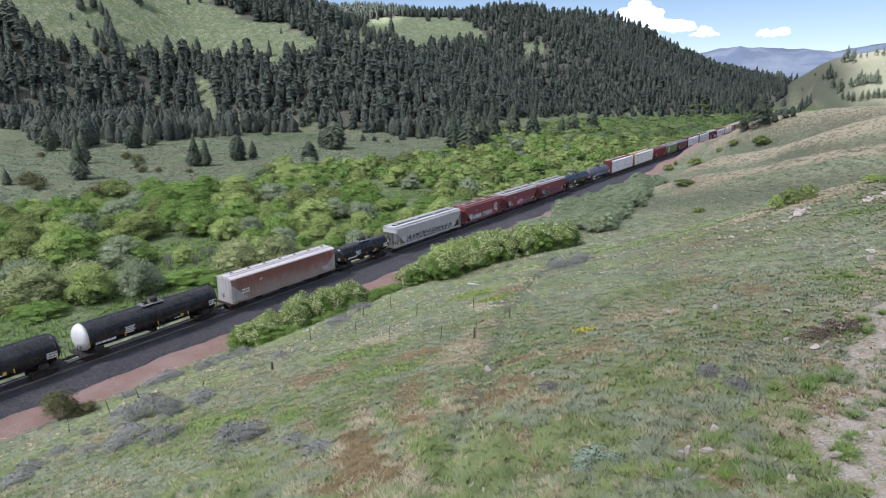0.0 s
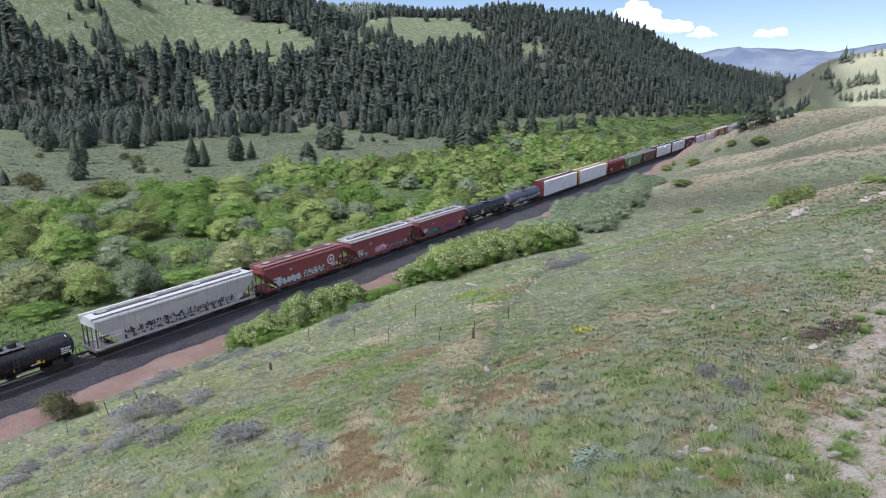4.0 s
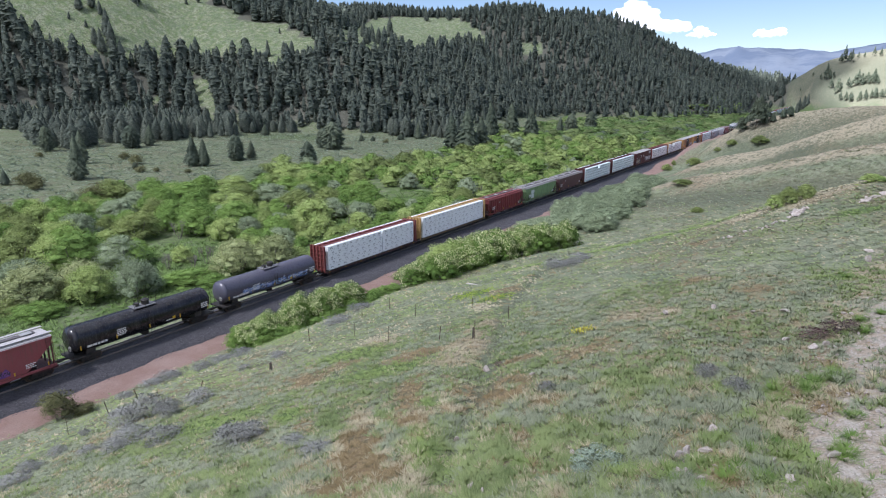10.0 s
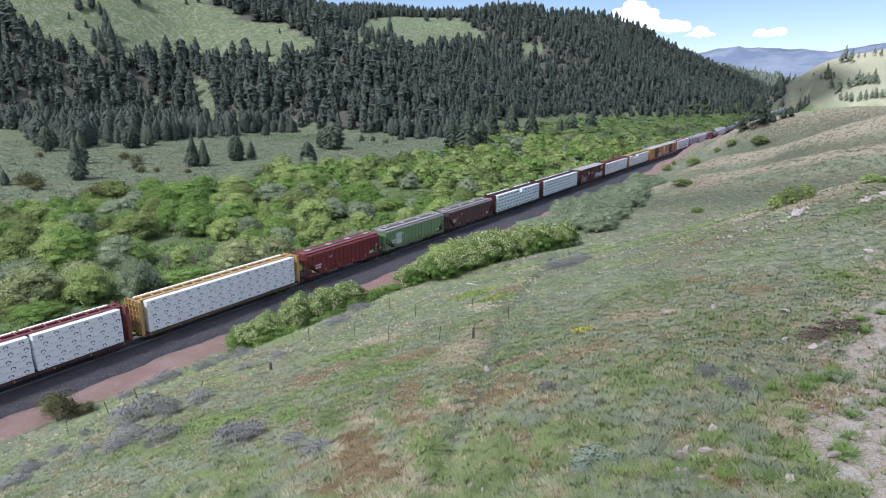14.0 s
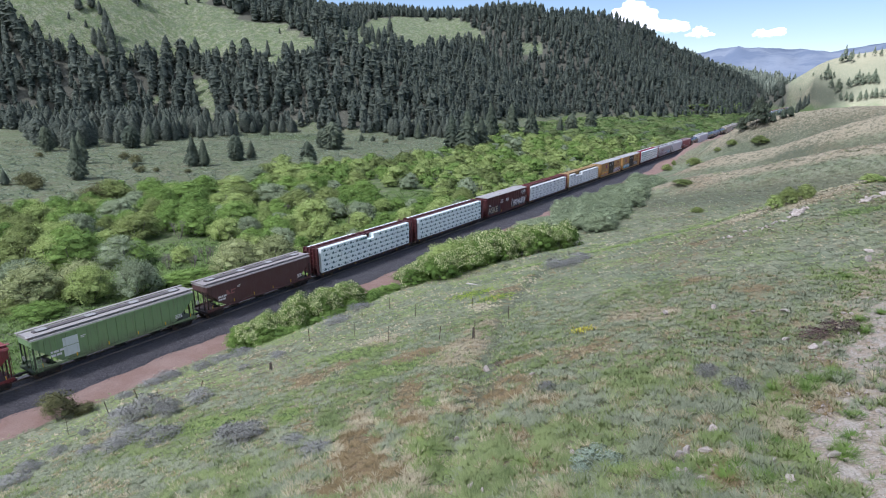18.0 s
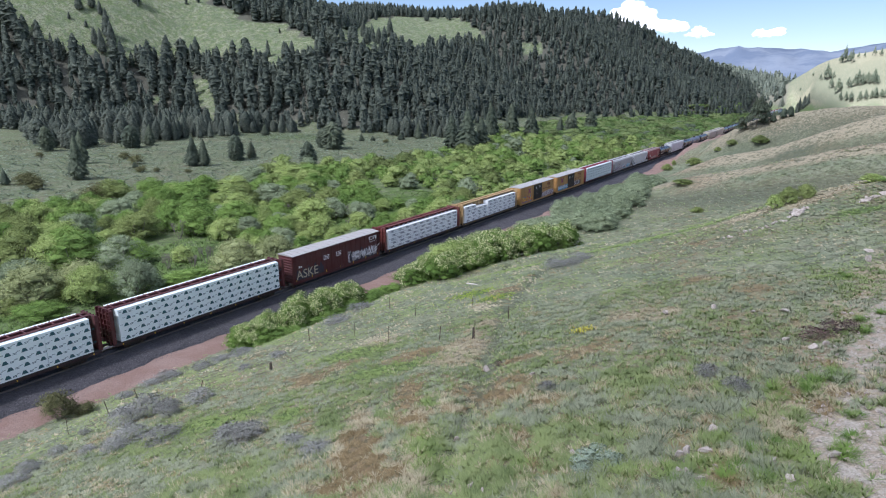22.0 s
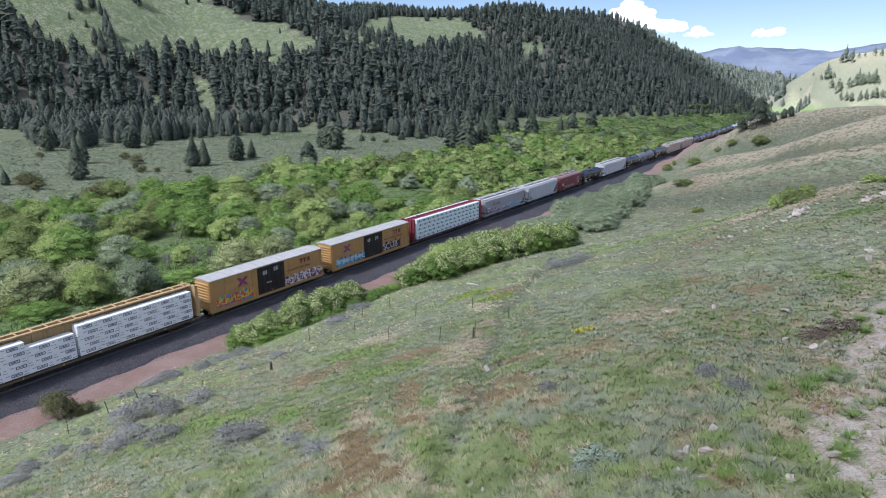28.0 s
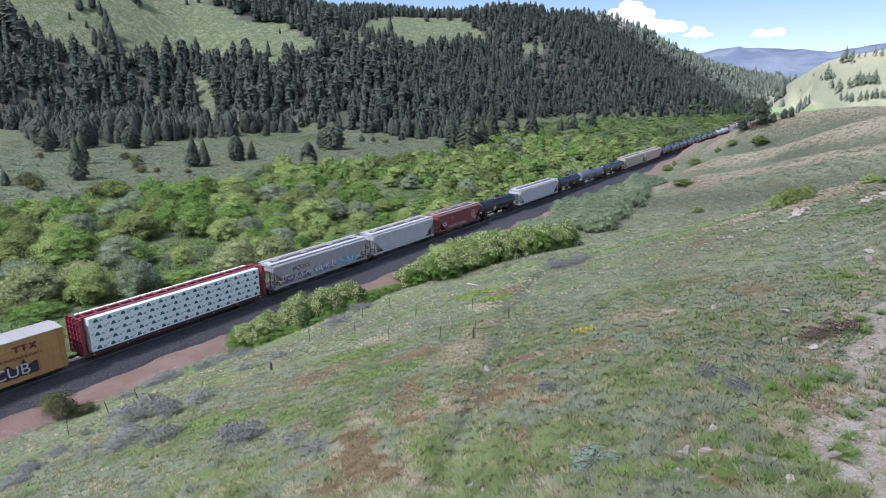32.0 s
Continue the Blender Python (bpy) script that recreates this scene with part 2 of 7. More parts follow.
def ground_material():
    mat, N, L, B = nodes_of("ground_cover")
    big, mid = noise_node(N, L, 0.055, 5, 0.6), noise_node(N, L, 0.28, 6, 0.65)
    fine, grain = noise_node(N, L, 1.7, 6, 0.7), noise_node(N, L, 9.0, 4, 0.7)
    litter, dry, lush, bare, cut, heath = attr(N, "litter"), attr(N, "dry"), attr(N, "lush"), attr(N, "bare"), attr(N, "cut"), attr(N, "heath")
    rust, wild = attr(N, "rust"), attr(N, "wild")
    sage, green = (0.335, 0.35, 0.24), (0.235, 0.28, 0.15)
    straw, soil = (0.45, 0.39, 0.275), (0.27, 0.19, 0.12)
    c = mix_node(N, L, band(N, L, mid, 0.35, 0.68), sage, green)
    c = mix_node(N, L, band(N, L, noise_node(N, L, 0.11, 3, 0.5, dist=1.0), 0.42, 0.62, 0, 0.55), c, (0.15, 0.205, 0.13))
    c = mix_node(N, L, band(N, L, calc(N, L, "ADD", dry, calc(N, L, "SUBTRACT", fine, 0.5)), 0.35, 0.95), c, straw)
    c = mix_node(N, L, calc(N, L, "MULTIPLY", calc(N, L, "MULTIPLY", band(N, L, big, 0.47, 0.62), wild), band(N, L, fine, 0.38, 0.62, 0, 0.8)), c, soil)
    c = mix_node(N, L, band(N, L, calc(N, L, "ADD", lush, calc(N, L, "SUBTRACT", mid, 0.5)), 0.25, 0.75), c, (0.12, 0.185, 0.06))
    c = mix_node(N, L, band(N, L, calc(N, L, "ADD", rust, calc(N, L, "MULTIPLY", calc(N, L, "SUBTRACT", fine, 0.5), 1.6)), 0.2, 0.9, 0, 0.85), c, (0.25, 0.175, 0.10))
    c = mix_node(N, L, calc(N, L, "MULTIPLY", heath, band(N, L, fine, 0.30, 0.62, 0.35, 1.0)), c, (0.12, 0.135, 0.095))
    c = mix_node(N, L, band(N, L, noise_node(N, L, 0.9, 3, 0.75), 0.46, 0.62, 0, 0.75), c, (0.105, 0.115, 0.072))
    c = mix_node(N, L, band(N, L, calc(N, L, "ADD", litter, calc(N, L, "MULTIPLY", calc(N, L, "SUBTRACT", mid, 0.5), 0.6)), 0.3, 0.7), c, (0.125, 0.125, 0.10))
    earth = mix_node(N, L, band(N, L, fine, 0.35, 0.7), (0.46, 0.42, 0.36), (0.36, 0.29, 0.21))
    c = mix_node(N, L, band(N, L, calc(N, L, "ADD", bare, calc(N, L, "MULTIPLY", calc(N, L, "SUBTRACT", fine, 0.5), 2.2)), 0.35, 0.75), c, earth)
    red = mix_node(N, L, band(N, L, mid, 0.35, 0.7), (0.30, 0.195, 0.165), (0.37, 0.265, 0.23))
    c = mix_node(N, L, band(N, L, calc(N, L, "ADD", cut, calc(N, L, "MULTIPLY", calc(N, L, "SUBTRACT", fine, 0.5), 0.9)), 0.4, 0.62), c, red)
    c = mix_node(N, L, band(N, L, grain, 0.40, 0.75, 0, 0.6), c, (0.075, 0.08, 0.05))
    L.new(c, B.inputs["Base Color"])
    B.inputs["Roughness"].default_value = 0.95
    B.inputs["Specular IOR Level"].default_value = 0.1
    bump(N, L, B, calc(N, L, "ADD", fine, calc(N, L, "MULTIPLY", grain, 0.5)), 0.8, 0.3)
    return mat


# ---- mesh tools ----
class Shape:
    """Gathers corners and faces of one mesh."""

    def __init__(self):
        self.v, self.f = [], []

    def add(self, vs, fs):
        k = len(self.v)
        self.v += [tuple(p) for p in vs]
        self.f += [tuple(i + k for i in f) for f in fs]
        return self

    def box(self, x0, x1, y0, y1, z0, z1, b=0.0):
        """A box with chamfered upright edges."""
        if b <= 0:
            return self.loft([[(x0, y0, z), (x1, y0, z), (x1, y1, z), (x0, y1, z)] for z in (z0, z1)])
        ring = [(x0 + b, y0), (x1 - b, y0), (x1, y0 + b), (x1, y1 - b), (x1 - b, y1), (x0 + b, y1), (x0, y1 - b), (x0, y0 + b)]
        return self.loft([[(x, y, z) for x, y in ring] for z in (z0, z1)])

    def loft(self, rings, caps=True, closed=True):
        n = len(rings[0])
        vs = [p for r in rings for p in r]
        fs = []
        for k in range(len(rings) - 1):
            for i in range(n if closed else n - 1):
                j = (i + 1) % n
                fs.append((k * n + i, k * n + j, (k + 1) * n + j, (k + 1) * n + i))
        if caps and closed:
            fs.append(tuple(range(n - 1, -1, -1)))
            fs.append(tuple((len(rings) - 1) * n + i for i in range(n)))
        return self.add(vs, fs)

    def rod(self, a, b, r, sides=6, r2=None):
        a, b = Vector(a), Vector(b)
        d = (b - a).normalized()
        u = d.orthogonal().normalized()
        w = d.cross(u)
        r2 = r if r2 is None else r2
        return self.loft([[tuple(c + (u * math.cos(t) + w * math.sin(t)) * q) for t in [2 * math.pi * i / sides for i in range(sides)]] for c, q in ((a, r), (b, r2))])

    def along_x(self, xs, section):
        """Skin over sections (lists of y, z) at the given x."""
        return self.loft([[(x, y, z) for y, z in section(k)] for k, x in enumerate(xs)])

    def mesh(self, name, mat, smooth=False):
        me = bpy.data.meshes.new(name)
        me.from_pydata(self.v, [], self.f)
        me.materials.append(mat)
        if smooth:
            me.polygons.foreach_set("use_smooth", [True] * len(me.polygons))
        me.update()
        bm = bmesh.new()
        bm.from_mesh(me)
        bmesh.ops.recalc_face_normals(bm, faces=bm.faces)
        bm.to_mesh(me)
        bm.free()
        return me


def part(name, shape, mat, parent, label="", smooth=False):
    ob = new(name, shape if isinstance(shape, bpy.types.Mesh) else shape.mesh(name, mat, smooth))
    ob.parent = parent
    return tagged(ob, label)


def from_arrays(name, verts, faces, mat, smooth=False, normals=None):
    """A mesh from an array of corners and one of equal-sided faces."""
    me = bpy.data.meshes.new(name)
    k = faces.shape[1]
    me.vertices.add(len(verts))
    me.vertices.foreach_set("co", np.ascontiguousarray(verts, dtype=np.float32).ravel())
    me.loops.add(faces.size)
    me.loops.foreach_set("vertex_index", np.ascontiguousarray(faces, dtype=np.int32).ravel())
    me.polygons.add(len(faces))
    me.polygons.foreach_set("loop_start", np.arange(0, faces.size, k, dtype=np.int32))
    if smooth:
        me.polygons.foreach_set("use_smooth", np.ones(len(faces), dtype=bool))
    me.materials.append(mat)
    me.update(calc_edges=True)
    me.validate()
    if normals is not None:
        at = me.attributes.new("custom_normal", "FLOAT_VECTOR", "POINT")
        at.data.foreach_set("vector", np.ascontiguousarray(normals, dtype=np.float32).ravel())
    return me


def crown_mesh(name, arrays, mat):
    v, f, n = arrays
    return from_arrays(name, v, f, mat, False, n)


def scatter(name, protos, places, mat):
    """One mesh of many copies: protos (verts, tris) by kind; places: kind, x, y, z, size, height factor, turn."""
    vs, fs, ns, base = [], [], [], 0
    for kind, x, y, z, w, h, turn in places:
        v, f = protos[int(kind)][:2]
        c, s = math.cos(turn), math.sin(turn)
        q = np.empty_like(v)
        q[:, 0] = (v[:, 0] * c - v[:, 1] * s) * w + x
        q[:, 1] = (v[:, 0] * s + v[:, 1] * c) * w + y
        q[:, 2] = v[:, 2] * h + z
        vs.append(q)
        fs.append(f + base)
        base += len(v)
        if len(protos[0]) > 2:
            m = protos[int(kind)][2]
            ns.append(np.c_[m[:, 0] * c - m[:, 1] * s, m[:, 0] * s + m[:, 1] * c, m[:, 2]])
    return from_arrays(name, np.concatenate(vs), np.concatenate(fs), mat, False, np.concatenate(ns) if ns else None)


# ---- the ground, one sheet out to the horizon ----
def build_ground():
    k = 390
    u = np.linspace(-1, 1, k)
    gx = 10 + 26.0 * np.sinh(u * 5.9) / 1.0
    gy = 62 + 26.0 * np.sinh(u * 5.9) / 1.0
    X, Y = np.meshgrid(gx, gy)
    x, y = X.ravel(), Y.ravel()
    z = ground_z(x, y)
    far = np.hypot(x, y)
    z = np.where(far > 1800, z * np.clip(1 - (far - 1800) / 600, 0, 1), z)
    idx = np.arange(k * k).reshape(k, k)
    f = np.stack([idx[:-1, :-1], idx[:-1, 1:], idx[1:, 1:], idx[1:, :-1]], -1).reshape(-1, 4)
    me = from_arrays("ground", np.c_[x, y, z], f, ground_material(), True)
    s, n = line(x, y)
    toe = 7.6 + 2.4 * sstep(35, 75, s)
    near = (n > 0)
    cut = np.where(near, 1 - sstep(toe - 1.2, toe + 1.8, n), 1 - sstep(2.0, 4.6, -n))
    cut = cut * (1 - sstep(560, 700, s))
    cut = np.maximum(cut, 0.62 * near * sstep(236, 262, s) * (1 - sstep(420, 520, s)) * (1 - sstep(13, 20, n)))
    road = near * sstep(0.2, 1.8, road_side(x, y)) * (1 - sstep(7, 10, road_side(x, y))) * (far < 160)
    gs = gully(n)
    lush = near * np.maximum(0.85 * np.exp(-((s - gs + 5.6) / 1.8) ** 2) * sstep(24, 34, n) * (1 - sstep(52, 62, n)), np.maximum(drift(x, y, "lush"), drift(x, y, "vivid")))
    lush = np.maximum(lush, (~near) * (0.6 * sstep(3.5, 6, -n) * (1 - sstep(90, 120, -n)) + 0.44 * sstep(90, 120, -n)))
    lush = np.maximum(lush, sstep(820, 900, s) * 0.35 * (np.abs(n - 40) < 60) * (z < 6))
    lush = np.maximum(lush, 1.3 * np.exp(-(((x + 85) / 26) ** 2 + ((y - 342) / 14) ** 2)))
    lush = np.maximum(lush, near * 0.8 * sstep(440, 520, s) * (1 - sstep(9, 16, z)))
    crown = np.clip(spurs(s, 1.0, 0.38), 0, 1) * sstep(14, 30, n)
    dry = near * (0.12 + 0.30 * sstep(0.2, 0.9, rolls(x * 3.1, y * 3.1, 0, 3)) + 1.4 * crown + 0.7 * drift(x, y, "straw") + 0.7 * np.exp(-((road_side(x, y) + 0.2) / 0.9) ** 2) * (far < 60) + 0.6 * np.exp(-((x - trail_at(y) + 1.3) / 1.0) ** 2) * (y < 80) * sstep(-0.6, 0.8, rolls(x * 9, y * 9, 0, 4)) + 0.45 * np.exp(-((s - gs + 7) / 3.0) ** 2) * sstep(50, 60, n) + 0.5 * np.exp(-((s - 205) / 9) ** 2) * sstep(55, 75, n) + 0.3 * np.exp(-((s - 236) / 9) ** 2) * sstep(50, 70, n))
    sunny = (np.hypot(x - 660, y - 720) < 275) & (z > 6)
    dry = np.where(sunny, 0.82 + 0.2 * rolls(x * 0.7, y * 0.7, 1, 5), dry)
    dry = np.maximum(dry, (~near) * 0.55 * np.exp(-((n + 139 + 5 * np.sin(s * 0.03)) / 1.6) ** 2) * (s < 330))
    slopes = np.clip(spurs(s, 18.0, 0.6), 0, 1)
    rust = near * np.maximum(np.maximum(drift(x, y, "rust"), 0.55 * np.clip(spurs(s, 17.0, 0.6), 0, 1) * sstep(30, 60, n) + 0.5 * np.exp(-((s - 187) / 3.5) ** 2 - ((n - 53) / 8.0) ** 2)), 0.32 * sstep(0.3, 1.3, rolls(x * 9, y * 9, 0, 4)) * (far < 120))
    heath = near * sstep(2, 10, s - gs) * np.maximum(0.16 + 0.80 * slopes * sstep(14, 34, n), np.maximum(0.7 * np.exp(-((s - 141) / 15) ** 2) * sstep(26, 44, n), 1.5 * np.exp(-((s - 187) / 3.5) ** 2 - ((n - 53) / 8.0) ** 2))) * (1 - sstep(420, 520, s)) + (~near) * 0.45 * sstep(85, 115, -n) * (1 - sstep(8, 20, z))
    heath = np.maximum(heath, 1.1 * near * np.exp(-((x - trail_at(y) - 0.2) / 0.75) ** 2) * sstep(16, 20, y) * (1 - sstep(66, 78, y)))
    heath = np.where(sunny, 0.98 + 0.3 * rolls(x * 0.9, y * 0.9, 1, 5), heath)
    litter = np.where((~near) & (far < 1500), wooded(x, y, z, 3.0), 0.0)
    for key, val in (("litter", litter), ("wild", np.where((~near) & (z > 8), 0.15, 1.0)), ("rust", rust), ("heath", heath), ("dry", dry), ("lush", lush), ("bare", road), ("cut", cut)):
        a = me.attributes.new(key, "FLOAT", "POINT")
        a.data.foreach_set("value", np.ascontiguousarray(val, dtype=np.float32))
    tagged(new("ground", me), "grassy valley floor and rolling sagebrush hillsides with a dirt strip", "ground", kind="structure")


CLEARINGS = [
    [(-330, 408), (-298, 412), (-264, 415), (-247, 416), (-221, 425), (-211, 440), (-188, 462), (-158, 459), (-134, 447), (-115, 433), (-86, 465), (-96, 481), (-128, 508), (-152, 516), (-177, 524), (-222, 540), (-300, 620), (-420, 640)],
    [(-80, 492), (-86, 600), (-89, 697), (-87, 763), (-58, 789), (-5, 800), (30, 744), (55, 718), (53, 708), (16, 695), (-14, 656), (-39, 514), (-51, 462), (-60, 466)],
    [(-183, 453), (-160, 430), (-138, 396), (-150, 388), (-172, 422)],
    [(80, 686), (90, 690), (111, 678), (112, 668), (94, 670)],
    [(-212, 395), (-196, 412), (-190, 408), (-205, 390)],
    [(6, 575), (15, 605), (29, 628), (25, 600)],
    [(-99, 537), (-119, 733), (-108, 703), (-90, 522)],
    [(70, 460), (80, 520), (96, 548), (122, 574), (134, 575), (112, 470)],
]


# the forest's lower edge on the flat: x, and y where the trees begin
BELT = ((-230, -174, -166, -155, -135, -116, -77, -36, 2), (330, 270, 262, 275, 308, 346, 372, 371, 362))


def wooded(x, y, z, low):
    """Where the conifer forest stands: the ridge's slopes above the meadow, less the open clearings."""
    s, n = line(x, y)
    rise = z + 2.85 - 0.042 * np.clip(-n - 96, 0, 260)
    ok = (n < -14) & (rise > 2.2 + low + 0.7 * rolls(x * 4, y * 4, 0, 3))
    wob = 2.6 * rolls(x * 2.6, y * 2.6, 0, 4)
    ok |= (n < -100) & (y > np.interp(x + wob, BELT[0], BELT[1]) + 3.0 * rolls(x * 3, y * 5, 0, 4)) & (low < 1) & (x < 10)
    for poly in CLEARINGS:
        odd = np.zeros(len(x), bool)
        for (ax, ay), (bx, by) in zip(poly, poly[1:] + poly[:1]):
            odd ^= ((ay > y + wob) != (by > y + wob)) & (x + 0.6 * wob < (bx - ax) * (y + wob - ay) / ((by - ay) or 1e-6) + ax)
        ok &= ~odd
    return ok


def road_side(x, y):
    """Distance past the edge of the dirt road on the bench, positive on the road."""
    return (x - 11.0) * 0.742 - (y - 18.3) * 0.670 + 0.35 * np.sin(0.9 * x + 0.4 * y)


build_ground()


# ---- the railway: ballast, ties, rails ----
def sweep(section, s0, s1, step):
    """A strip of the given section (n, z) laid along the line."""
    ss = np.arange(s0, s1 + step, step)
    v = np.array([[*plan(s, n), z] for s in ss for n, z in section])
    k = len(section)
    idx = np.arange(len(ss) * k).reshape(len(ss), k)
    f = np.stack([idx[:-1, :-1], idx[1:, :-1], idx[1:, 1:], idx[:-1, 1:]], -1).reshape(-1, 4)
    return v, f


def build_railway():
    mat, N, L, B = nodes_of("dark_ballast")
    vor = N.new("ShaderNodeTexVoronoi")
    tc = N.new("ShaderNodeTexCoord")
    tc.name = "TC"
    vor.inputs["Scale"].default_value = 9.0
    L.new(tc.outputs["Object"], vor.inputs["Vector"])
    big = noise_node(N, L, 0.4, 4)
    c = mix_node(N, L, vor.outputs["Color"], (0.034, 0.033, 0.038), (0.112, 0.108, 0.12))
    c = mix_node(N, L, band(N, L, big, 0.45, 0.75, 0, 0.5), c, (0.03, 0.03, 0.034))
    pale = noise_node(N, L, 14.0, 2)
    c = mix_node(N, L, band(N, L, pale, 0.70, 0.78, 0, 0.6), c, (0.18, 0.18, 0.195))
    L.new(c, B.inputs["Base Color"])
    B.inputs["Roughness"].default_value = 0.8
    bump(N, L, B, vor.outputs["Distance"], 1.0, 0.12)
    rng = np.random.RandomState(5)
    ss = np.concatenate([np.arange(-480, 0, 6.0), np.arange(0, 260, 0.8), np.arange(260, 1400, 6.0)])
    rows = []
    for s in ss:
        w = 3.3 + 2.0 * float(sstep(30, 95, s)) + 0.25 * math.sin(s * 0.31) + 0.2 * math.sin(s * 0.83 + 1) + rng.uniform(-0.14, 0.14)
        j = lambda k: rng.uniform(-0.05, 0.05) * k
        sec = [(-5.2 + j(4), -1.5), (-3.4, -0.62 + j(1)), (-2.5, -0.24 + j(.6)), (-1.6, -0.15 + j(.3)), (0.35, -0.15 + j(.3)), (1.3, -0.22 + j(.6)), (2.3, -0.50 + j(1)), (0.62 * w + 1.2, -0.78 + j(1)), (w + 0.35, -0.90 + j(.5)), (w + 0.8, -1.15)]
        rows.append([(*plan(s, n), z) for n, z in sec])
    k = len(rows[0])
    v = np.array(rows, float).reshape(-1, 3)
    idx = np.arange(len(v)).reshape(-1, k)
    f = np.stack([idx[:-1, :-1], idx[1:, :-1], idx[1:, 1:], idx[:-1, 1:]], -1).reshape(-1, 4)
    tagged(new("ballast", from_arrays("ballast", v, f, mat, False)), "dark crushed-stone ballast bed under the railway track", "ballast", kind="structure")
    # loose stones over the near stretch
    n = 16000
    s = rng.uniform(12, 120, n)
    lat = rng.uniform(1.7, 6.4, n)
    w = 3.3 + 2.0 * sstep(30, 95, s)
    keep = lat < w + 0.6 + rng.uniform(-0.5, 0.7, n)
    s, lat = s[keep], lat[keep]
    x, y = plan(s, lat)
    z = np.interp(lat, [1.9, 2.6, 4.2, 6.6], [-0.24, -0.55, -0.8, -0.95])
    q = rng.uniform(0.035, 0.085, len(s))
    corner = np.array([[1, 0, 0], [-0.5, 0.9, 0], [-0.5, -0.9, 0], [0.1, 0.1, 1.0]])
    vv = corner[None] * q[:, None, None] + rng.uniform(-0.02, 0.02, (len(s), 4, 3)) + np.stack([x, y, z], -1)[:, None]
    ff = (np.array([[0, 1, 3], [1, 2, 3], [2, 0, 3]])[None] + 4 * np.arange(len(s))[:, None, None]).reshape(-1, 3)
    st, N, L, B = nodes_of("ballast_stone")
    g = N.new("ShaderNodeNewGeometry")
    L.new(mix_node(N, L, g.outputs["Random Per Island"], (0.03, 0.029, 0.034), (0.15, 0.146, 0.16)), B.inputs["Base Color"])
    B.inputs["Roughness"].default_value = 0.75
    tagged(new("ballast_stones", from_arrays("ballast_stones", vv.reshape(-1, 3), ff, st)), "loose dark ballast stones beside the railway track", "stones", kind="stuff")
    # ties, then the two rails
    track = tagged(new("railway_track"), "single railway track with steel rails on pale concrete ties", "railway track", kind="structure")
    con = rocky("weathered_concrete", (0.11, 0.10, 0.085), (0.07, 0.062, 0.055), 1.5)
    ts = np.arange(-420, 760, 0.61)
    close = ts[(ts > 14) & (ts < 196)]
    ts = ts[(ts <= 14) | (ts >= 196)]
    box = np.array([[a, b, c] for a in (-0.13, 0.13) for b in (-1.3, 1.3) for c in (-0.2, 0.0)])
    quad = np.array([[1, 3, 7, 5], [0, 1, 5, 4], [2, 6, 7, 3], [0, 2, 3, 1], [4, 5, 7, 6]])
    cx, cy = plan(ts, AXIS)
    wx = box[None, :, 0] * TX - box[None, :, 1] * NX + cx[:, None]
    wy = box[None, :, 0] * TY - box[None, :, 1] * NY + cy[:, None]
    wz = np.broadcast_to(box[None, :, 2] - 0.165, wx.shape)
    tv = np.stack([wx, wy, wz], -1).reshape(-1, 3)
    tf = (quad[None] + 8 * np.arange(len(ts))[:, None, None]).reshape(-1, 4)
    tie_mesh = from_arrays("tie", box - np.array([0, 0, 0.165]), quad, con)
    for s in close:
        tie = new("tie", tie_mesh)
        tie.parent = track
        tie.location, tie.rotation_euler.z = (float(plan(s, AXIS)[0]), float(plan(s, AXIS)[1]), 0), math.atan2(TY, TX)
    ties = new("ties", from_arrays("ties", tv, tf, con))
    ties.parent = track
    tagged(ties, "row of pale concrete ties", kind="stuff")
    steel = paint("rail_steel", (0.26, 0.22, 0.19), 0.4, 0.7, (0.16, 0.09, 0.055), 0.6)
    for side in (AXIS - 0.753, AXIS + 0.753):
        sec = [(side - 0.075, -0.16), (side - 0.07, -0.14), (side - 0.01, -0.12), (side - 0.01, -0.045), (side - 0.037, -0.035), (side - 0.035, 0.0), (side + 0.035, 0.0), (side + 0.037, -0.035), (side + 0.01, -0.045), (side + 0.01, -0.12), (side + 0.07, -0.14), (side + 0.075, -0.16)]
        v, f = sweep(sec, -480, 1390, 10.0)
        r = new("rail", from_arrays("rail", v, f, steel))
        r.parent = track


build_railway()


# ---- rolling stock: x runs forward along the car, y to its left, z up from the rail ----
RND = random.Random(11)
BLACK = paint("truck_black", (0.035, 0.032, 0.03), 0.65, 0.2, (0.11, 0.08, 0.06), 0.55)
WHEEL = paint("wheel_steel", (0.10, 0.075, 0.06), 0.5, 0.6, (0.16, 0.10, 0.07), 0.5)
YELLOW = paint("safety_yellow", (0.72, 0.46, 0.02), 0.5)
WHITE = paint("lettering_white", (0.75, 0.75, 0.74), 0.6, amount=0.2)
GALV = paint("galvanised_steel", (0.42, 0.42, 0.41), 0.5, 0.3, (0.2, 0.16, 0.13), 0.35)
SHARED = {}


def shared(key, make):
    if key not in SHARED:
        SHARED[key] = make()
    return SHARED[key]


def wheelset_mesh():
    s = Shape()
    for y in (-0.75, 0.75):
        o = 0.07 if y > 0 else -0.07
        ring = lambda yy, r: [(r * math.cos(2 * math.pi * i / 18), yy, r * math.sin(2 * math.pi * i / 18)) for i in range(18)]
        s.loft([ring(y - o, 0.46), ring(y - 0.6 * o, 0.46), ring(y - 0.5 * o, 0.42), ring(y + o, 0.415), ring(y + o * 1.02, 0.34), ring(y + o * 0.7, 0.30), ring(y + o * 0.7, 0.12)])
    s.rod((0, -1.05, 0), (0, 1.05, 0), 0.08, 8)
    return s.mesh("wheelset", WHEEL)


